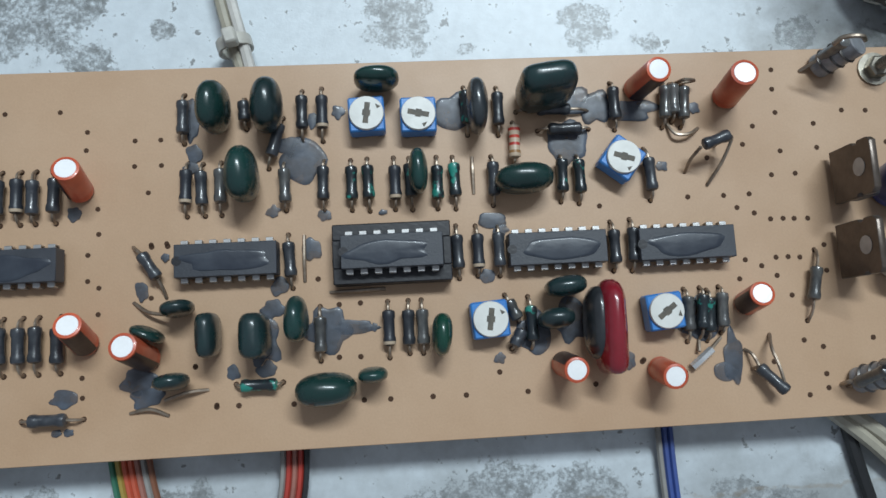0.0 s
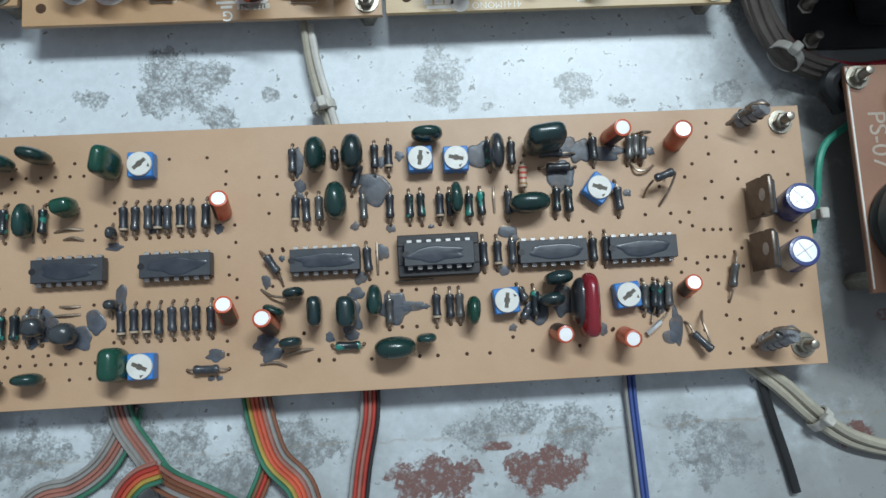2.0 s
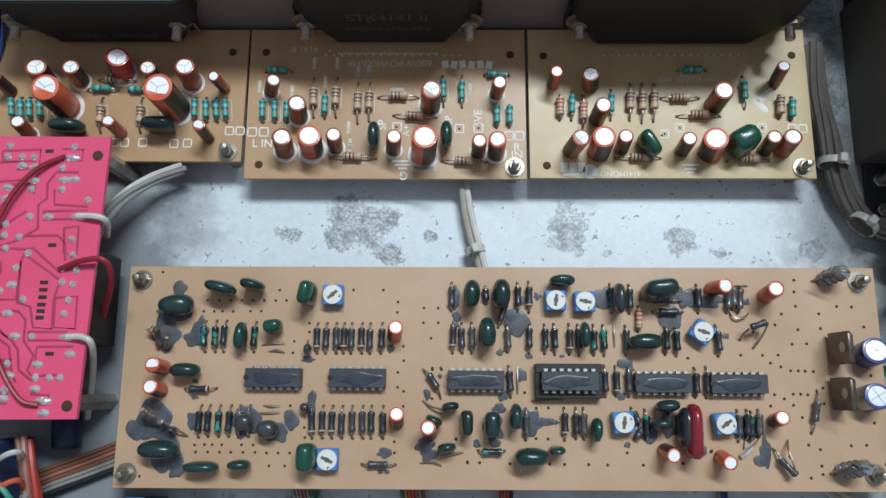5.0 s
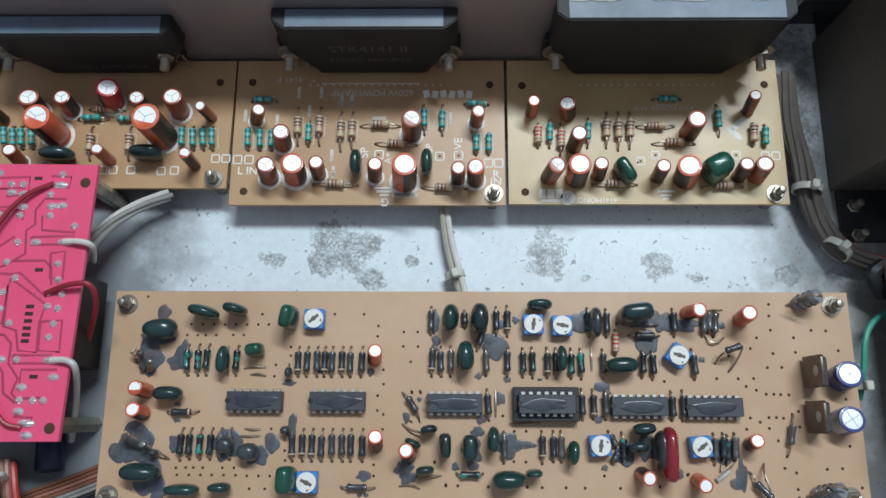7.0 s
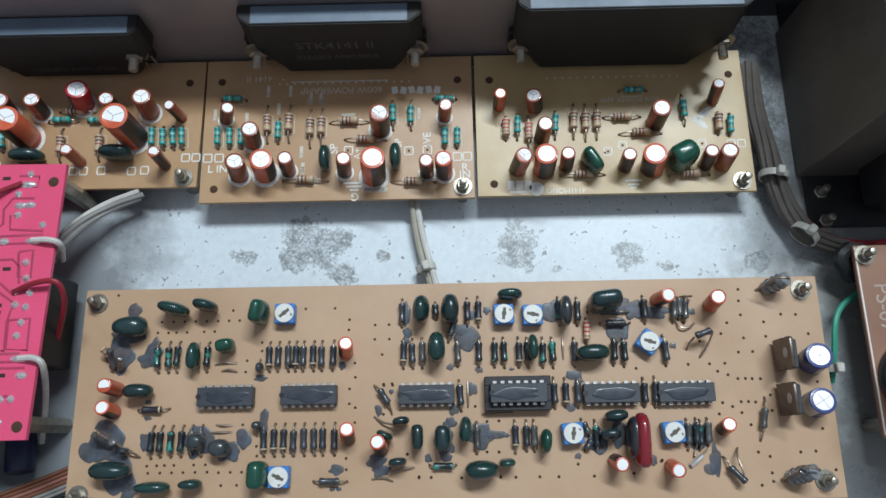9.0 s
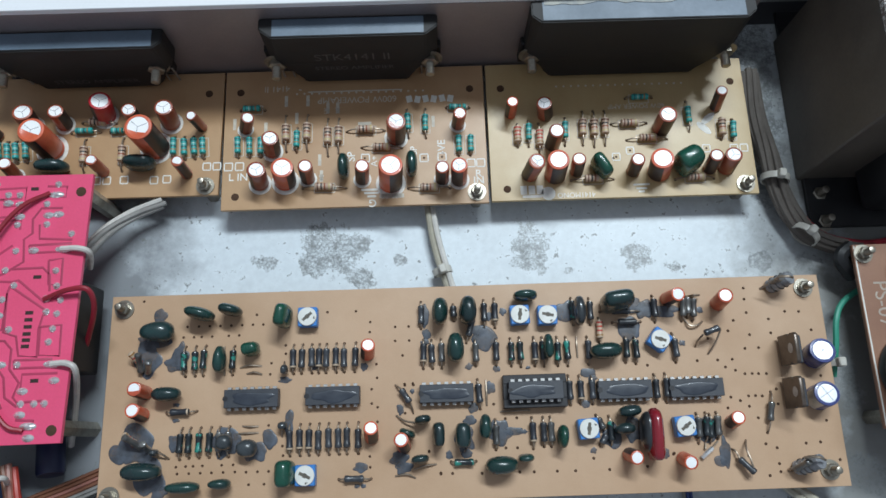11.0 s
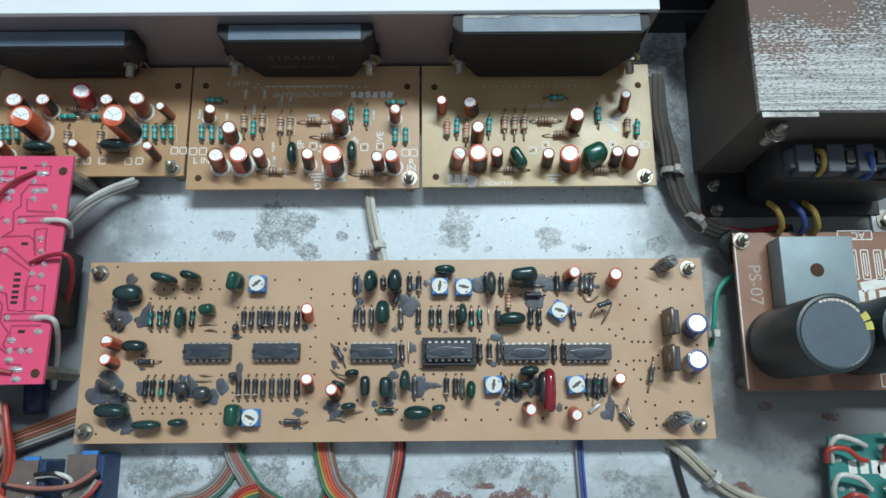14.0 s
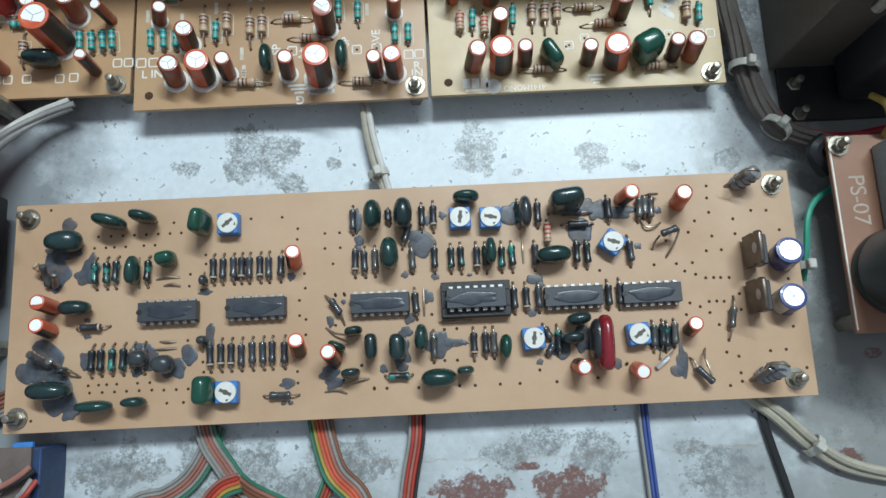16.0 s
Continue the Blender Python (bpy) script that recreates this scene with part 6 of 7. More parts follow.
groove([(-170.2, 69.9), (-164.3, 70.9), (-160.5, 74.2), (-152.6, 76.7), (-146.5, 80.6), (-147.2, 88.3), (-144.6, 90.3), (-145.0, 95.2), (-142.5, 99.0), (-135.4, 98.9)])
groove([(-170.1, 67.1), (-163.1, 68.1), (-160.7, 70.9), (-156.9, 74.3), (-149.6, 73.9), (-147.4, 74.4), (-138.0, 66.6)])
groove([(-170.3, 64.3), (-157.8, 64.5), (-156.6, 66.8), (-157.0, 70.1)])
groove([(-159.8, 58.1), (-150.9, 58.1), (-150.6, 70.2)])
groove([(-170.0, 61.6), (-166.5, 62.1), (-161.0, 57.1), (-154.8, 53.1)])
groove([(-170.1, 59.3), (-166.6, 59.4), (-158.2, 50.8), (-150.6, 45.5), (-148.5, 42.8), (-147.5, 36.6), (-143.3, 33.6)])
groove([(-170.8, 57.0), (-167.2, 56.6), (-162.7, 52.2), (-158.4, 48.6), (-151.3, 43.7), (-149.6, 35.8), (-148.1, 33.1)])
groove([(-170.9, 54.3), (-167.3, 53.9), (-163.7, 49.0), (-159.0, 45.5)])
groove([(-170.5, 50.8), (-167.7, 49.0), (-166.4, 45.4), (-161.8, 43.2), (-157.8, 42.8)])
groove([(-170.6, 48.1), (-169.4, 44.6), (-164.7, 41.9), (-161.5, 36.7), (-154.0, 35.3)])
groove([(-172.4, 41.0), (-167.5, 39.7), (-164.6, 33.2), (-161.7, 29.7)])
groove([(-157.4, 51.7), (-153.4, 47.3), (-150.6, 45.9)])
groove([(-154.1, 54.9), (-149.6, 54.5), (-147.1, 51.8), (-147.0, 45.5), (-143.5, 41.1), (-144.9, 36.6), (-143.4, 34.9), (-135.4, 35.3)])
groove([(-145.9, 48.2), (-133.8, 48.3), (-133.6, 45.7), (-145.7, 45.7), (-145.9, 48.2)])
groove([(-142.8, 38.8), (-142.8, 43.7), (-131.6, 43.8)])
groove([(-149.9, 72.5), (-137.8, 64.3), (-139.1, 58.2), (-138.8, 49.1), (-144.7, 49.6), (-146.1, 55.9), (-150.3, 57.2), (-150.6, 70.2), (-149.9, 72.5)])
groove([(-138.2, 80.8), (-133.6, 81.4), (-133.4, 72.3), (-137.5, 72.7), (-138.2, 80.8)])
groove([(-138.7, 58.7), (-131.9, 59.2), (-131.6, 49.2), (-138.4, 49.6), (-138.7, 58.7)])
groove([(-145.2, 86.1), (-131.2, 86.5), (-131.0, 83.8), (-144.9, 83.5), (-145.2, 86.1)])
groove([(-142.5, 93.3), (-142.1, 88.4), (-131.2, 87.7)])
groove([(-150.0, 78.2), (-139.9, 78.4), (-137.4, 76.0), (-136.9, 70.4)])
groove([(-160.5, 106.1), (-148.3, 106.5), (-148.3, 100.5), (-155.2, 99.8), (-155.5, 102.6), (-160.2, 102.5), (-160.5, 106.1)])
groove([(-141.3, 106.8), (-134.6, 106.5), (-134.8, 102.9), (-141.0, 103.1)])
groove([(-158.0, 94.9), (-148.7, 95.1), (-148.9, 91.7)])
groove([(-162.1, 29.7), (-149.9, 29.7), (-150.1, 26.7), (-161.8, 26.7)])
groove([(-143.3, 29.6), (-137.6, 29.2), (-137.8, 26.6), (-143.1, 26.6)])
groove([(-159.7, 39.7), (-150.0, 39.7), (-150.2, 37.1), (-158.9, 36.7), (-159.7, 39.7)])


def solder_pad(x, y, long=1.0, turn=0.0):
    part("solder_joint", shared(f"solder_joint:{long}", lambda: lathe([(0, 0), (1.25, 0), (1.1, 0.35), (0.55, 0.75), (0.3, 1.3), (0, 1.35)], 10)), bright_metal, pink_board, "", place(x, y, PZ, 0, 0, turn) @ Matrix.Diagonal((long, 1, 1, 1)))


solder_pad(-158.5, 107.9, 1.0)
solder_pad(-137.7, 107.4, 1.0)
solder_pad(-158.8, 104.1, 1.0)
solder_pad(-154.2, 104.1, 1.0)
solder_pad(-150.3, 104.0, 1.0)
solder_pad(-153.9, 101.1, 1.5)
solder_pad(-149.7, 100.6, 1.5)
solder_pad(-140.9, 100.5, 1.0)
solder_pad(-149.5, 96.3, 1.5)
solder_pad(-140.0, 96.5, 1.5)
solder_pad(-157.7, 94.0, 1.5)
solder_pad(-150.0, 93.4, 1.0)
solder_pad(-140.2, 93.3, 1.0)
solder_pad(-157.8, 90.3, 1.5)
solder_pad(-162.6, 87.2, 1.0)
solder_pad(-131.7, 89.8, 1.0)
solder_pad(-149.5, 84.4, 1.0)
solder_pad(-143.7, 84.4, 1.5)
solder_pad(-156.9, 82.1, 1.0)
solder_pad(-162.9, 78.5, 1.0)
solder_pad(-157.0, 78.5, 1.0)
solder_pad(-152.2, 77.9, 1.0)
solder_pad(-135.6, 77.3, 1.0)
solder_pad(-156.1, 74.3, 1.0)
solder_pad(-148.8, 72.7, 1.0)
solder_pad(-134.8, 72.1, 1.0)
solder_pad(-152.1, 68.1, 1.0)
solder_pad(-137.7, 68.0, 1.0)
solder_pad(-133.1, 67.4, 1.0)
solder_pad(-137.3, 63.6, 1.0)
solder_pad(-133.9, 62.9, 1.0)
solder_pad(-152.8, 62.8, 1.5)
solder_pad(-156.3, 60.8, 1.0)
solder_pad(-148.8, 58.2, 1.0)
solder_pad(-134.7, 58.0, 1.0)
solder_pad(-135.6, 53.8, 1.0)
solder_pad(-163.2, 54.8, 1.0)
solder_pad(-157.5, 55.5, 1.0)
solder_pad(-153.1, 53.9, 1.5)
solder_pad(-157.3, 51.7, 1.5)
solder_pad(-144.8, 46.8, 1.0)
solder_pad(-164.2, 46.0, 1.0)
solder_pad(-158.3, 42.5, 1.0)
solder_pad(-132.6, 41.5, 1.5)
solder_pad(-151.4, 38.7, 1.0)
solder_pad(-157.6, 38.5, 1.0)
solder_pad(-142.2, 38.4, 1.5)
solder_pad(-138.1, 34.4, 1.0)
solder_pad(-142.3, 34.5, 1.0)
solder_pad(-134.9, 34.4, 1.0)
solder_pad(-150.5, 35.0, 1.5)
solder_pad(-155.7, 30.7, 1.0)
solder_pad(-151.3, 30.7, 1.0)
solder_pad(-142.2, 31.1, 1.5)
solder_pad(-160.8, 28.3, 1.0)
solder_pad(-155.9, 28.0, 1.0)
solder_pad(-151.5, 28.2, 1.5)
solder_pad(-160.9, 24.2, 1.0)
solder_pad(-138.1, 103.7, 2.2)
solder_pad(-133.7, 84.5, 2.4)
solder_pad(-133.6, 46.7, 2.4)
solder_pad(-139.2, 27.6, 2.2)
solder_pad(-136.7, 96.7, 1.6)
solder_pad(-150.1, 46.9, 1.6)
solder_pad(-138.8, 24.0, 1.6)
solder_pad(-171.5, 84.4, 2.0)
solder_pad(-171.5, 81.6, 2.0)
solder_pad(-171.6, 78.8, 2.0)
solder_pad(-171.6, 76.1, 2.0)
solder_pad(-171.7, 73.3, 2.0)
solder_pad(-171.8, 70.6, 2.0)
solder_pad(-171.8, 67.9, 2.0)
solder_pad(-171.9, 65.2, 2.0)
solder_pad(-171.9, 62.5, 2.0)
solder_pad(-172.0, 59.8, 2.0)
solder_pad(-172.1, 57.1, 2.0)
solder_pad(-172.1, 54.4, 2.0)
solder_pad(-172.2, 51.7, 2.0)
solder_pad(-172.2, 49.1, 2.0)
for x, y in ((-129.8, 104.5), (-131.8, 26.1), (-168.7, 27.2)):
    part("fixing_hole", lathe([(0, 0), (1.7, 0), (1.7, 0.05), (0, 0.05)], 18), hole_dark, pink_board, "", place(x, y, PZ))
part("fixing_screw", lathe([(0, 0), (3.4, 0), (3.2, 1.2), (2.2, 1.9), (0, 2.0)], 20), steel_dark, pink_board, "dark pan head screw", place(*(-167.4, 105.1), PZ))
for x, y in ((-171, 106), (-131, 106), (-168, 27), (-133, 27)):
    part("standoff", lathe([(0, FLOOR), (2.8, FLOOR), (2.8, PZ - 1.6), (0, PZ - 1.6)], 6), zinc, pink_board, "", place(x, y, 0))
part("jumper_wire", sweep([(-139.9, 104.2, 20.5), (-147.7, 99.5, 22.0), (-154.6, 90.5, 22.5), (-158.9, 78.6, 22.5), (-159.7, 65.3, 22.5), (-157.2, 50.2, 22.5), (-151.5, 36.6, 22.0), (-145.5, 28.1, 21.5), (-140.4, 26.2, 20.5)], 0.8, n=8), w_darkred, pink_board, "dark red insulated jumper")
part("jumper_wire", sweep([(-138.1, 67.7, 20.5), (-129.6, 70.0, 23.0), (-123.1, 69.9, 23.0), (-122.8, 64.4, 18.0), (-128.9, 55.3, 8.0), (-134.9, 47.4, 0.0)], 0.9, n=8), w_darkred, pink_board, "dark red insulated wire")
part("screened_wire", sweep([(-134.1, 84.5, 20.6), (-127.8, 84.1, 22.0), (-125.0, 82.9, 20.0), (-129.2, 80.4, 10.0)], 1.0, n=8), w_white, pink_board, "white insulated wire")
part("screened_wire", sweep([(-133.5, 46.7, 20.6), (-127.9, 46.5, 22.0), (-125.8, 43.7, 20.0), (-132.6, 34.0, 4.0), (-137.8, 21.6, -6.0)], 1.0, n=8), w_white, pink_board, "white insulated wire")
part("wound_coil", lathe([(0, -7), (4.2, -7), (4.6, -6.2), (4.6, 6), (4.2, 7), (0, 7)], 20), navy, pink_board, "dark blue lying cylinder under the board", place(-144, 19, -5, 80, 0, 10))
part("component_block", box(24, 12, 20, 0.6, (-156, 32, -2)), module_black, pink_board, "dark component under the board")
part("component_block", box(10, 30, 20, 0.6, (-134, 60, -2)), module_black, pink_board, "dark component under the board")

# ---- sockets and pots with their wires, beside the pink board ----
pot = thing("slide_switch", (-166, -2, FLOOR), "brown switch strip with solder lugs on a blue body", "switch")
part("switch_body", box(8, 42, 20, 0.5, (-161.5, -6, FLOOR)), trimmer_dark, pot, "dark blue plastic body")
part("switch_top", box(9.4, 44, 1.6, 0.2, (-163, -6, 9)), brown_dull, pot, "brown laminate top")
for i in range(6):
    for s in (-1, 1):
        part("solder_lug", lathe([(0, 0), (0.9, 0), (0.8, 1.2), (0.4, 2.2), (0, 2.3)], 8), bright_metal, pot, "", place(-163 + 4.0 * s, 12 - i * 7, 10.5))


def socket_block(x, y):
    s = thing("phono_socket", (x, y, FLOOR), "grey topped blue socket block with soldered lugs", "socket", "socket blocks")
    part("socket_body", box(13, 28, 15, 0.5, (x, y, FLOOR)), trimmer_dark, s, "dark blue plastic body")
    part("socket_top", box(11, 28.6, 1.4, 0.2, (x - 1.4, y, 4)), brown_dull, s, "grey brown laminate top")
    part("latch", box(6, 2.2, 1.6, 0.2, (x + 1, y + 14.6, 3)), trimmer_blue, s, "light blue latch")
    for i in range(3):
        part("solder_lug", lathe([(0, 0), (0.9, 0), (0.7, 1.2), (0, 1.8)], 8), bright_metal, s, "", place(x + 1.6, y + 6 - i * 5.5, 5.4))


socket_block(-139, -20)
socket_block(-117, -18)
cable("wire_bundle", "bright orange red wire bundle with a nylon tie", [(-168.1, -12.3, 12.0), (-165.5, -6.9, 16.0), (-157.5, -6.3, 20.0), (-148.7, -11.9, 20.0), (-140.4, -18.1, 18.0), (-131.6, -25.0, 14.0), (-123.4, -32.5, 12.0)], [w_orange, w_orange, w_red, w_orange], 1.1, 1.4, [((-148.4, -12.2, 19.5), 3.4, -38)], "wire bundle")
cable("wire_bundle", "red brown wires hanging down beside the switch", [(-152.1, 15.2, 4.0), (-149.2, 6.5, 5.0), (-146.4, -5.8, 4.0), (-147.6, -18.1, 2.0), (-150.4, -30.0, 2.0)], [w_red, w_pinkish, w_brown, w_brown, w_red], 1.1, 2.0, (), "wire bundle")
cable("wire", "salmon and black wire pair to the socket", [(-146.0, -14.4, 6.0), (-133.4, -15.9, 7.0), (-121.8, -15.4, 8.0), (-114.6, -12.6, 8.0), (-111.3, -9.7, 6.5)], [w_pinkish, w_black], 0.9, 0.9, (), "wire")
cable("wire", "white and dark wires between the sockets", [(-134.3, -11.2, 6.0), (-126.0, -10.6, 8.0), (-120.7, -13.6, 7.0), (-124.5, -18.6, 4.0)], [w_white, w_black, w_white], 0.8, 0.9, (), "wire")
cable("wire", "white wire looping from a lug", [(-157.7, 7.9, 12.0), (-151.5, 11.4, 15.0), (-148.7, 12.1, 13.0), (-151.5, 9.5, 5.0)], [w_white], 0.9, 0, (), "wire")
cable("wire", "green wire looping from a lug", [(-157.4, 5.2, 12.0), (-151.9, 1.4, 14.0), (-149.0, -3.0, 12.0), (-148.5, -4.5, 6.0)], [w_teal], 0.9, 0, (), "wire")
cable("wire", "orange wire looping from a lug", [(-157.8, 0.6, 12.0), (-152.5, 2.3, 14.0), (-148.8, 3.7, 12.0), (-149.5, 0.4, 6.0)], [w_orange], 0.9, 0, (), "wire")
cable("wire", "grey wire looping from a lug", [(-157.9, -3.4, 12.0), (-151.7, -5.3, 13.0), (-147.4, -4.5, 11.0), (-149.0, 0.4, 6.0)], [w_grey], 0.9, 0, (), "wire")
cable("wire", "pink wire looping from a lug", [(-158.5, -6.8, 12.0), (-152.3, -8.1, 14.0), (-147.8, -9.8, 11.0), (-148.4, -5.8, 5.0)], [w_pinkish, w_red], 0.8, 0.6, (), "wire")
cable("wire", "white wires crossing in front of the switch", [(-176.6, -22.5, 8.0), (-163.7, -22.5, 9.0), (-154.5, -21.1, 10.0), (-151.0, -17.5, 8.0), (-153.5, -27.1, 6.0)], [w_white, w_grey], 0.9, 0.7, (), "wire")
cable("wire", "dark blue wires at the switch side", [(-163.9, 6.2, 12.0), (-168.4, 0.7, 10.0), (-174.5, -5.5, 6.0), (-181.5, -12.9, 2.0)], [w_blue, w_black], 0.9, 0.7, (), "wire")
cable("wire", "white wire beside the switch", [(-164.7, 8.6, 12.0), (-167.8, 6.3, 13.0), (-174.8, 7.2, 8.0), (-182.2, 5.2, 2.0)], [w_white, w_cream], 0.9, 0.6, (), "wire")
cable("wire", "red wires to the socket lugs", [(-111.2, -13.3, 6.0), (-113.0, -17.4, 8.0), (-117.1, -21.6, 8.0), (-121.4, -29.8, 6.0)], [w_red, w_grey, w_pinkish], 0.8, 0.8, (), "wire")
front_board = thing("circuit_board", (-135, -46, 4), "green circuit board strip at the front with a white shaft", "circuit board")
part("board_sheet", prism([(-166, -52), (-92, -52), (-92, -33.5), (-166, -33.5)], 2.4, 4, 0.1), green_board, front_board)
part("pot_shaft", lathe([(0, 4), (4.2, 4), (4.2, 6), (3.6, 6.6), (0, 6.6)], 24), trimmer_white, front_board, "white round shaft", place(*(-126.6, -26.3), 0))
part("standoff", lathe([(0, FLOOR), (2.6, FLOOR), (2.6, 2.4), (0, 2.4)], 6), zinc, front_board, "", place(-130, -44, 0))

# ---- transformer ----
transformer = thing("transformer", (167, 141, FLOOR), "large power transformer with worn steel laminations", "transformer")
part("core", box(76, 60, 66.5, 0.6, (167, 141.5, FLOOR)), core_side, transformer, "dark varnished core sides")
part("lamination_top", box(76.4, 60.2, 2.5, 0.2, (167, 141.6, 55.6)), lamination, transformer, "brown lamination edges worn bare in streaks")
part("winding", box(58, 90, 34, 4, (177, 141.5, -6), 3), winding_black, transformer, "black taped winding")
part("end_plate", box(20, 2.2, 1.6, 0.2, (139.5, 110.3, 56)), steel_dark, transformer)
bolt_and_nut(transformer, 0, 0, 0, 2.8, 5, "core_bolt", place(*(139.2, 108.4), 46))
part("core_bolt_shank", lathe([(0, -6)] + [(1.8 if k % 2 else 1.5, -6 + k * 0.5) for k in range(21)] + [(0, 4.5)], 12), zinc, transformer, "", place(*(139.2, 108.4), 42))
for x, y in ((136.4, 105.4), (136.7, 94.4)):
    bolt_and_nut(transformer, x, y, FLOOR, 2.8, 4.5, "foot_bolt")
part("foot_plate", box(76, 92, 2, 0.3, (169, 138, FLOOR)), winding_black, transformer)


def terminal_row(y, z, x0, x1, n):
    part("terminal_strip", box(x1 - x0, 8, 6, 0.4, ((x0 + x1) / 2, y, z)), terminal_plastic, transformer, "dark blue plastic terminal strip")
    for i in range(n):
        x = x0 + (i + 0.5) * (x1 - x0) / n
        part("terminal_tooth", box(6.8, 11, 7.5, 0.4, (x, y - 0.5, z)), terminal_plastic, transformer)
        if i < n - 1:
            part("solder_tag", box(3.2, 5, 1.4, 0.3, (x + (x1 - x0) / n / 2, y, z + 6)), steel_dark, transformer)


terminal_row(103.5, 26, 150, 207, 5)
terminal_row(178, 36, 150, 200, 5)
for x, c in (((161.5, 104.8), w_yellow), ((179.3, 103.3), w_blue), ((200.1, 104.4), w_yellow)):
    part("lead_wire", sweep([(x[0] - 1, x[1] + 2, 30), (x[0], x[1], 34.5), (x[0] + 0.8, x[1] - 4.5, 33), (x[0] + 1, x[1] - 6.5, 29), (x[0] + 1, x[1] - 5.5, 24)], 1.1, n=8), c, transformer, "coloured winding wire")
part("insulation_flap", sweep([(163.7, 98.8, 20.0), (181.6, 96.5, 20.0), (199.6, 96.4, 20.0), (210.3, 99.5, 20.0)], 0.4, 6, n=8), winding_black, transformer)
bracket = thing("ground_tag", (208.6, 88.4, -9.0), "bright metal tag with a bolt on the chassis floor", "bracket")
part("tag_plate", box(13, 10, 1.2, 0.2, (*(209.8, 89.7), FLOOR)), bright_metal, bracket)
bolt_and_nut(bracket, *(209.8, 89.7), FLOOR + 1.2, 3.2, 5)

# ---- power supply board ----
SZ = 4.0
supply_board = thing("circuit_board", (175, 50, SZ - 1.6), "brown power supply board with white print", "circuit board")
part("board_sheet", prism([(137.2, 18), (213, 18), (213, 81.5), (137.2, 81.5)], SZ - 1.6, SZ, 0.12), brown_board, supply_board)
for x, y in ((140.5, 78), (208.5, 78), (209.5, 22)):
    standoff(supply_board, x, y, SZ, 3.5)
part("standoff", lathe([(0, FLOOR), (2.6, FLOOR), (2.6, SZ - 1.6), (0, SZ - 1.6)], 6), zinc, supply_board, "", place(141, 22, 0))
rect = part("bridge_rectifier", box(28.6, 28.6, 10.8, 0.5, (165, 62.8, SZ + 0.6), 2), rectifier_grey, supply_board, "grey metal bridge rectifier with a centre hole")
part("rectifier_hole", lathe([(0, 0), (2.7, 0), (2.7, 0.05), (0, 0.05)], 24), hole_dark, rect, "", place(164.2, 63.6, SZ + 11.4))
for x, y in ((154, 75.5), (176, 75.5), (154, 52), (176, 52)):
    part("rectifier_leg", box(1, 2, 1.4, 0.1, (x, y, SZ - 0.4)), pin_tin, rect)


def reservoir(x, y, marks, print_at):
    r, h = 13.6, 42.0
    c = part("reservoir_capacitor", lathe([(0, SZ), (r * 0.95, SZ), (r, SZ + 0.8), (r, SZ + 2.5), (r * 0.97, SZ + 3.6), (r, SZ + 4.6), (r, SZ + h - 1.0), (r * 0.97, SZ + h - 0.2), (r * 0.90, SZ + h), (r * 0.86, SZ + h - 0.35), (0, SZ + h - 0.35)], 48), big_cap_black, supply_board, "large black smoothing capacitor with a grey top", place(x, y, 0))
    part("capacitor_top", lathe([(0, SZ + h - 0.34), (r * 0.855, SZ + h - 0.34), (r * 0.85, SZ + h - 0.2), (0, SZ + h - 0.15)], 40), big_cap_top, c, "grey disc top", place(x, y, 0))
    for a0, a1 in marks:
        bm = bmesh.new()
        cols = [[bm.verts.new((q * r * MM * math.cos(radians(t)), q * r * MM * math.sin(radians(t)), (SZ + h + dz) * MM)) for q, dz in ((0.78, 0.02), (0.90, 0.05), (0.985, -0.22), (1.006, -1.6))] for t in np.linspace(a0, a1, 5)]
        for p, q in zip(cols, cols[1:]):
            for k in range(3):
                bm.faces.new((p[k], p[k + 1], q[k + 1], q[k]))
        part("yellow_mark", bm, yellow_mark, c, "yellow polarity mark", place(x, y, 0))
    for a in print_at:
        part("print_bar", box(0.9, 1.3, 0.05, 0, (0.83 * r, 0, 0)), silk_faint, c, "", place(x, y, SZ + h - 0.1, 0, 0, a))
    return c


reservoir(151.9, 36.2, [(4, 17), (20, 33)], (42, 50, 56, 64, 72, 80, 88, 94, 102, 110))
reservoir(181.3, 37.2, [(-18, -4), (36, 62)], (100, 108, 116))
lettering(supply_board, "PS-07", (144.5, 60, SZ + 0.02), 5.4, silk_dull, -90)
lettering(supply_board, "AC", ((188.5, 80.1)[0], (188.5, 80.1)[1], SZ + 0.02), 3.0, silk, 180)


print_box(supply_board, *(187.1, 80.1), 14, 3.6, SZ)
for px in ((185.2, 67.9), (190.0, 67.9), (195.3, 67.8)):
    print_box(supply_board, *px, 3, 12, SZ)
    print_box(supply_board, *px, 1, 9, SZ)
part("printed_disc", lathe([(4.4, 0), (5.0, 0), (5.0, 0.04), (4.4, 0.04), (4.4, 0)], 28), silk, supply_board, "", place(*(203.2, 71.5), SZ))
part("printed_disc", prism([(4.6 * math.cos(radians(a)), 4.6 * math.sin(radians(a))) for a in range(90, 271, 12)], 0, 0.04), silk, supply_board, "", place(*(203.2, 71.5), SZ))
print_bar(supply_board, *(204.0, 65.6), 15, 0.7, SZ)
print_bar(supply_board, *(205.6, 61.0), 0.7, 9, SZ)
print_bar(supply_board, *(208.7, 60.2), 6, 7, SZ)
for dx in (-9, -4.5, 0, 4.5, 9):
    print_bar(supply_board, (190.9, 55.1)[0] + dx, (190.9, 55.1)[1], 3, 4.6, SZ)
print_bar(supply_board, *(192.8, 59.8), 12, 4, SZ, 12)
print_box(supply_board, *(199.1, 21.8), 18, 5, SZ)
print_bar(supply_board, 137.8, 50, 0.5, 62, SZ)
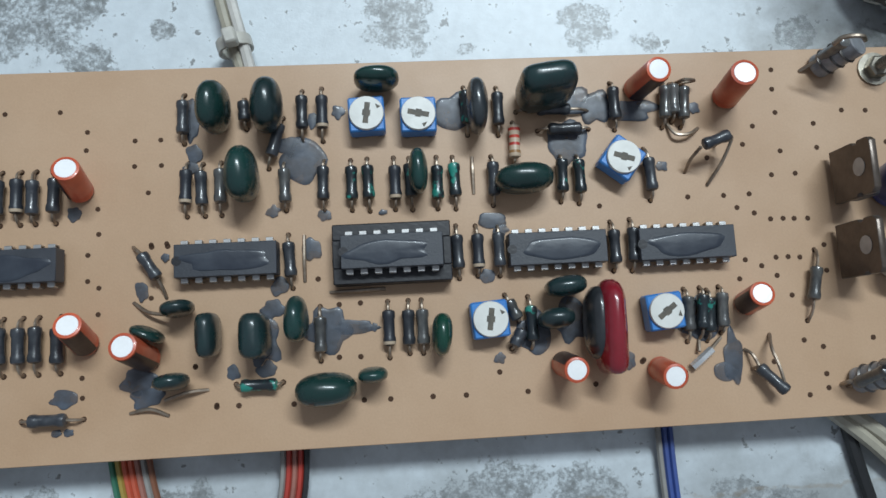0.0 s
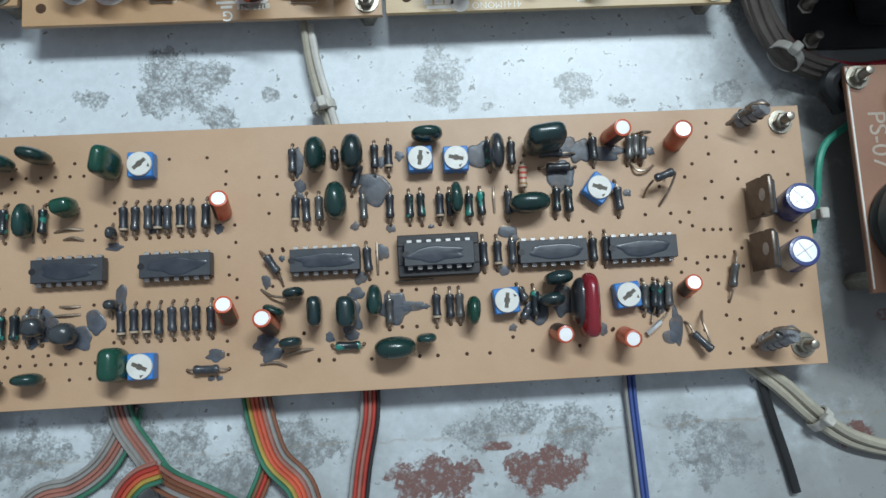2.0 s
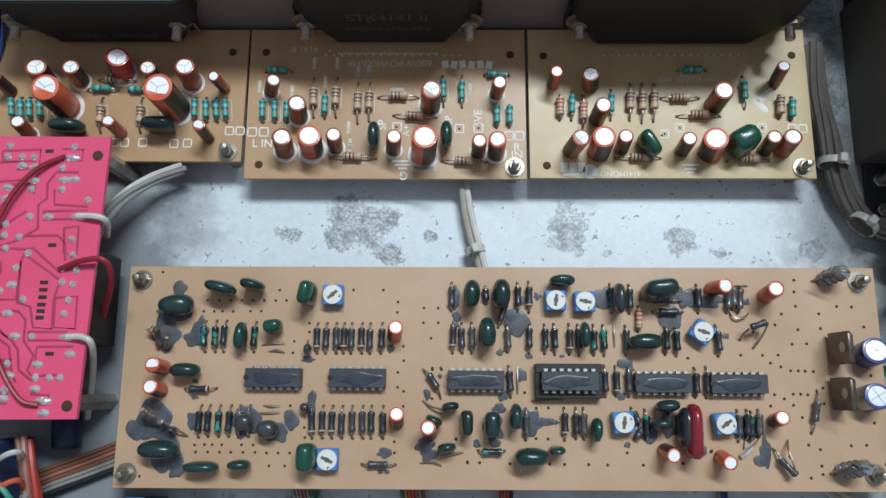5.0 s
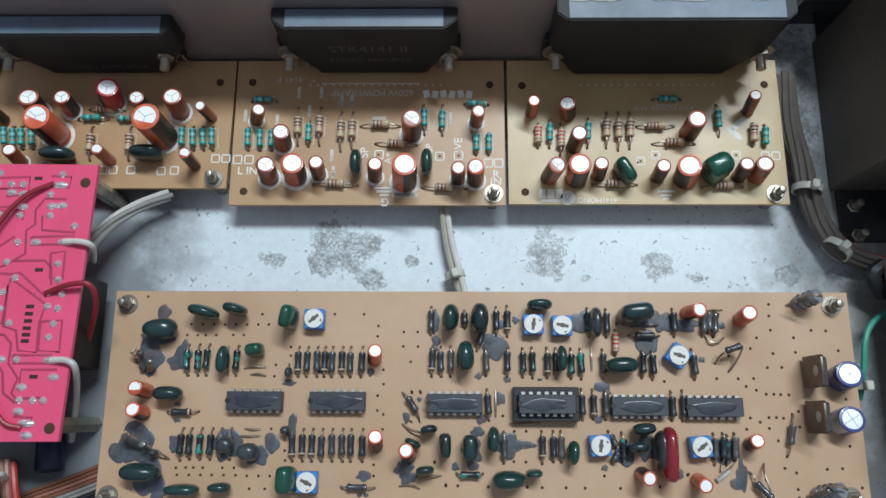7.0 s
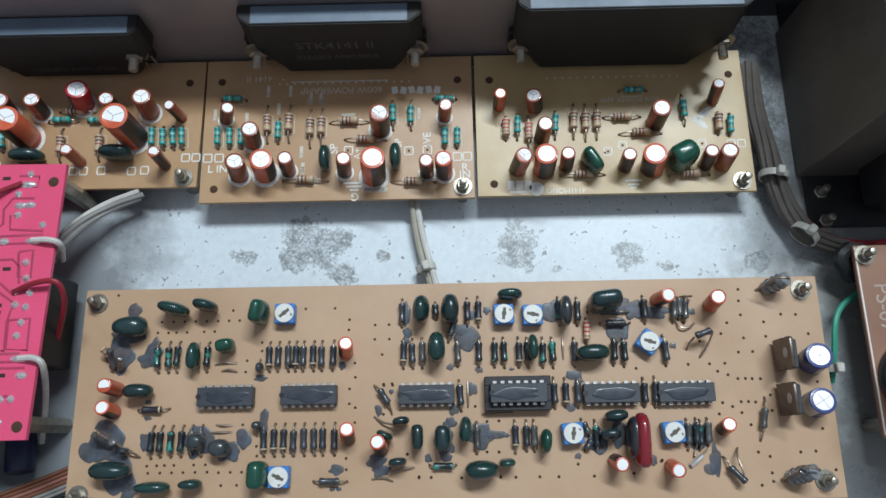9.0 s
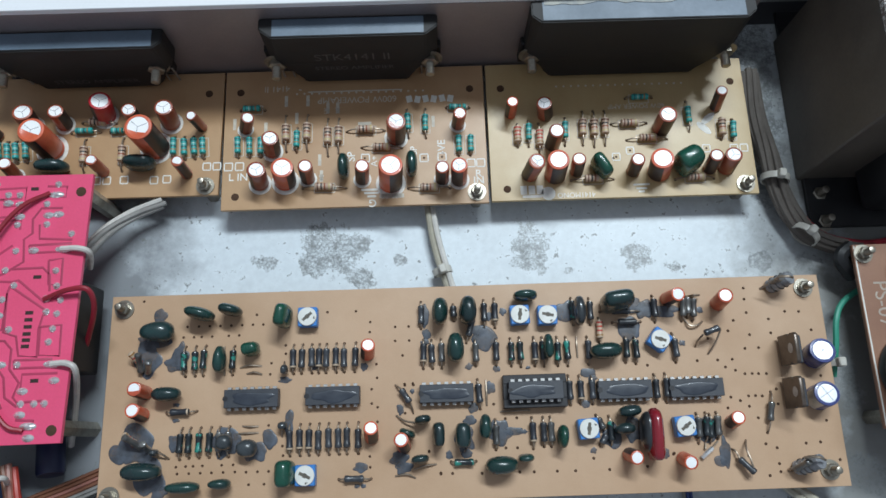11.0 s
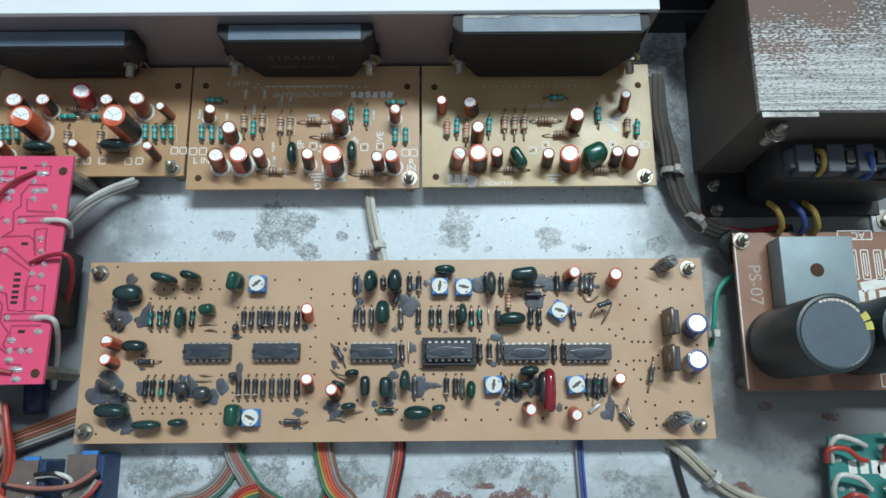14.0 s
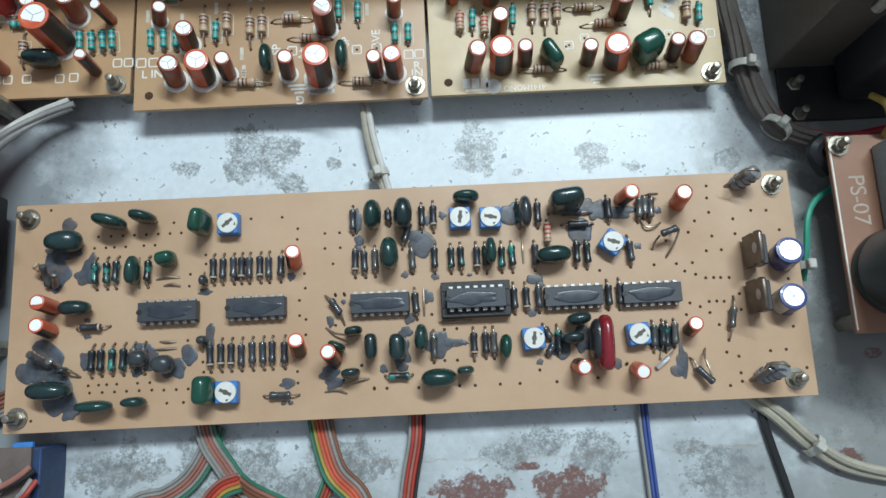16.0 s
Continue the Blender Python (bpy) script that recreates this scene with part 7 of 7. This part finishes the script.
print_bar(supply_board, 212.3, 50, 0.5, 62, SZ)
for x, c in (((153.6, 84.1), w_yellow), ((162.7, 84.0), w_blue), ((168.0, 83.9), w_yellow)):
    part("supply_wire", sweep([(x[0] - 2, x[1] + 9, 8), (x[0] - 1, x[1] + 4, 13), (x[0] + 2, x[1] - 1, 9), (x[0] + 2.5, x[1] - 3, SZ)], 1.2, n=8), c, supply_board, "coloured supply wire")
cable("wire", "dark sleeved wire end beside the power board", [(139.1, 81.9, 0.0), (134.7, 77.9, 0.0), (139.9, 71.7, -4.0)], [w_black], 2.6, 0, (), "wire")

# ---- green tone control board ----
CZ = -2.0
control_board = thing("circuit_board", (190, -14, CZ - 1.6), "green control board with looped red and white wires", "circuit board")
part("board_sheet", prism([(169.5, 0.5), (202.3, 2.2), (202.7, -34.9), (167.2, -36.2)], CZ - 1.6, CZ, 0.1), green_board, control_board)
part("standoff", lathe([(0, FLOOR), (2.6, FLOOR), (2.6, CZ - 1.6), (0, CZ - 1.6)], 6), zinc, control_board, "", place(187, -12, 0))
lettering(control_board, "CONTROL", (*(183.9, -26.8), CZ + 0.02), 5.6, silk, 184, bold=0.15)
for dx in (-7, -2.5, 2):
    print_bar(control_board, (181.7, -11.1)[0] + dx + 3, (181.7, -11.1)[1], 3.2, 5, CZ)
part("printed_disc", lathe([(0, 0), (3.4, 0), (3.4, 0.04), (0, 0.04)], 14), silk, control_board, "", place(*(190.5, -12.2), CZ))
for px in (((172.7, -3.6)), ((176.8, -3.6)), ((172.7, -8.5)), ((183.6, -2.9)), ((183.5, -8.6)), ((189.7, -3.7)), ((195.0, -3.0)), ((189.6, -9.2)), ((195.8, -8.5)), ((172.5, -19.4)), ((176.6, -19.4)), ((172.0, -24.7)), ((176.5, -24.8)), ((183.8, -19.5)), ((184.2, -24.3)), ((189.9, -19.0)), ((189.8, -24.4)), ((195.5, -19.1)), ((195.9, -24.4))):
    part("solder_joint", shared("solder_joint:1.0", lambda: lathe([(0, 0), (1.25, 0), (1.1, 0.35), (0.55, 0.75), (0.3, 1.3), (0, 1.35)], 10)), bright_metal, control_board, "", place(*px, CZ))


LOOPS = (
    ([(169.6, -9.0, -1.0), (167.6, -2.6, 3.0), (170.1, 0.6, 5.0), (176.7, -0.9, 4.0), (182.7, -3.1, 0.0)],
     [(166.7, -8.9, 0.0), (165.9, -4.3, 4.0), (172.6, -3.8, 4.0), (178.6, -7.7, 2.0), (182.5, -8.5, 0.0)],
     [(189.3, 0.9, 2.0), (195.1, 2.4, 6.0), (199.4, 0.4, 6.0), (200.3, -5.4, 3.0), (199.8, -9.7, 0.0)],
     [(189.2, -8.6, 0.0), (188.4, -2.7, 5.0), (192.2, -0.3, 7.0), (196.3, -4.0, 5.0), (199.3, -9.2, 0.0)]),
    ([(169.0, -24.1, -1.0), (166.9, -18.4, 3.0), (169.0, -13.5, 5.0), (176.4, -14.8, 4.0), (182.8, -19.3, 0.0)],
     [(171.0, -23.1, 0.0), (173.2, -20.8, 4.0), (176.9, -21.3, 4.0), (180.8, -23.9, 2.0), (183.1, -25.6, 0.0)],
     [(189.2, -21.3, 0.0), (189.2, -14.6, 6.0), (193.6, -13.1, 7.0), (198.2, -17.4, 5.0), (200.8, -25.7, 0.0)],
     [(188.8, -24.2, 0.0), (188.6, -18.0, 5.0), (192.1, -17.5, 6.0), (196.2, -21.0, 4.0), (199.2, -26.2, 0.0)]),
)


def loop_wire(pts, mat):
    part("loop_wire", sweep(pts, 1.0, n=8, steps=6), mat, control_board, "insulated wire loop")


for group in LOOPS:
    for line, mat in zip(group, (w_white, w_red, w_white, w_red)):
        loop_wire(line, mat)

# ---- print on the amplifier boards ----
lettering(middle_amplifier, "L IN", (*(-82.6, 115.5), 0.02), 3.0, silk, 0, bold=0.05)
lettering(middle_amplifier, "R", (*(6.2, 114.2), 0.02), 3.0, silk, 0, bold=0.05)
lettering(middle_amplifier, "IN", (*(6.2, 111.5), 0.02), 3.0, silk, 0, bold=0.05)
lettering(middle_amplifier, "G", (*(-33.1, 104.1), 0.02), 3.0, silk, 180, bold=0.05)
lettering(middle_amplifier, "-VE", (*(-7.1, 125.2), 0.02), 3.0, silk, 90, bold=0.05)
lettering(middle_amplifier, "SP", (*(-40.8, 122.4), 0.02), 3.0, silk, 90, bold=0.05)
lettering(middle_amplifier, "SP", (*(-17.5, 124.1), 0.02), 2.6, silk, 90, bold=0.05)
lettering(middle_amplifier, "600W POWERAMP", (*(-38.6, 145.7), 0.02), 2.7, silk_faint, 180)
lettering(right_amplifier, "60W POWER AMP", (*(67.2, 139.6), 0.02), 2.0, silk_faint, 180)
lettering(right_amplifier, "4141MONO", (*(41.8, 104.8), 0.02), 2.0, silk, 180)
lettering(middle_amplifier, "100/50", (*(-26.0, 106.6), 0.02), 2.0, silk, 180)
lettering(middle_amplifier, "4141 II", (*(-69.1, 151.0), 0.02), 2.6, silk_faint, 180)
lettering(middle_amplifier, "A+", (*(-32.3, 120.4), 0.02), 2.6, silk, 90)
lettering(middle_amplifier, "1K", (*(-50.1, 141.2), 0.02), 2.0, silk_faint, 90)
lettering(middle_amplifier, "1K", (*(-45.9, 141.2), 0.02), 2.0, silk_faint, 90)
lettering(middle_amplifier, "10", (*(-51.8, 114.4), 0.02), 2.0, silk_faint, 90)
for board, c in ((middle_amplifier, -37.5), (right_amplifier, 61.5)):
    for i in range(18):
        part("solder_dot", shared("solder_dot", lambda: disc(0.42, 0.1, 8)), silk_faint, board, "", place(c - 24 + i * 48 / 17, 148.6, 0))
for i, px in enumerate(((-18.8, 145.2), (-15.7, 145.0), (-12.6, 145.2), (-9.5, 145.0), (-6.3, 145.2), (-3.2, 145.0))):
    print_bar(middle_amplifier, *px, 2.2, 2.8, 0, 12 * (-1) ** i)
for px in ((22.5, 107.1), (25.5, 107.1), (28.5, 107.1)):
    print_bar(right_amplifier, *px, 2.4, 3.4)
print_bar(right_amplifier, *(25.5, 104.6), 7, 1.0)
part("printed_disc", lathe([(0, 0), (2.6, 0), (2.6, 0.04), (0, 0.04)], 20), silk, right_amplifier, "", place(*(31.5, 105.6), 0))
for px, wd in (((66.1, 108.0), 6), ((66.0, 106.5), 4), ((65.9, 105.3), 2.2)):
    print_bar(right_amplifier, *px, wd, 0.7)
for px, wd in (((-33.5, 109.2), 7.5), ((-33.4, 107.9), 5.5), ((-33.4, 106.6), 3.2)):
    print_bar(middle_amplifier, *px, wd, 0.8)
for px, wd in (((-26.0, 106.6), 9), ((-35.8, 135.5), 5), ((-47.6, 110.4), 2.5)):
    print_bar(middle_amplifier, *px, wd, 1.6, 0, 0, silk_faint)
for px, a in (((91.9, 129.7), -45), ((93.9, 133.6), 40)):
    part("printed_leaf", prism([(3.4 * math.cos(radians(t)), 1.3 * math.sin(radians(t))) for t in range(0, 360, 24)], 0, 0.04), silk, right_amplifier, "", place(*px, 0, 0, 0, a))
for px in ((-86.4, 119.8), (-82.3, 119.8), (-35.6, 121.7), (-13.8, 121.1), (-7.1, 121.3), (3.6, 118.5), (7.2, 118.5)):
    print_box(middle_amplifier, *px, 3, 3)
for px in ((63.2, 121.5), (57.8, 119.2), (91.8, 121.5), (102.2, 121.3), (105.9, 121.3)):
    print_box(right_amplifier, *px, 2.8, 2.8)
for px in ((-94.4, 120.2), (-90.7, 120.2), (-124.6, 115.9), (-113.6, 115.5), (-108.9, 115.7), (-131.0, 115.9), (-134.7, 115.9)):
    print_box(left_amplifier, *px, 2.8, 2.8)
for px in ((-65.5, 145.7), (-61.4, 138.6), (-57.3, 145.7), (-84.7, 136.8), (-73.0, 135.0), (-10.0, 135.7), (-49.7, 142.4), (-46.0, 142.4), (-51.9, 115.1), (-52.6, 121.5)):
    print_bar(middle_amplifier, *px, 1.2, 4.5, 0, 0, silk_faint)
for px, wd in (((-60.3, 150.3), 1), ((-39.3, 149.3), 36)):
    print_bar(middle_amplifier, *px, wd, 0.5, 0, 0, silk_faint)
for px in ((-142.7, 63.5), (-142.7, 61.2), (-142.7, 58.9), (-142.8, 56.6), (-142.8, 54.6), (-142.9, 52.6), (-141.4, 75.3), (-145.5, 106.0), (-138.7, 41.6), (-170.9, 97.6)):
    print_bar(pink_board, *px, 2.6, 1.2, PZ, 0, stripe_dark)
cable("wire", "green wire end behind the heatsink", [(111.5, 193.2, 20.0), (120.6, 192.5, 22.0), (128.6, 190.7, 22.0), (136.1, 191.7, 20.0)], [w_teal], 0.8, 0, (), "wire")
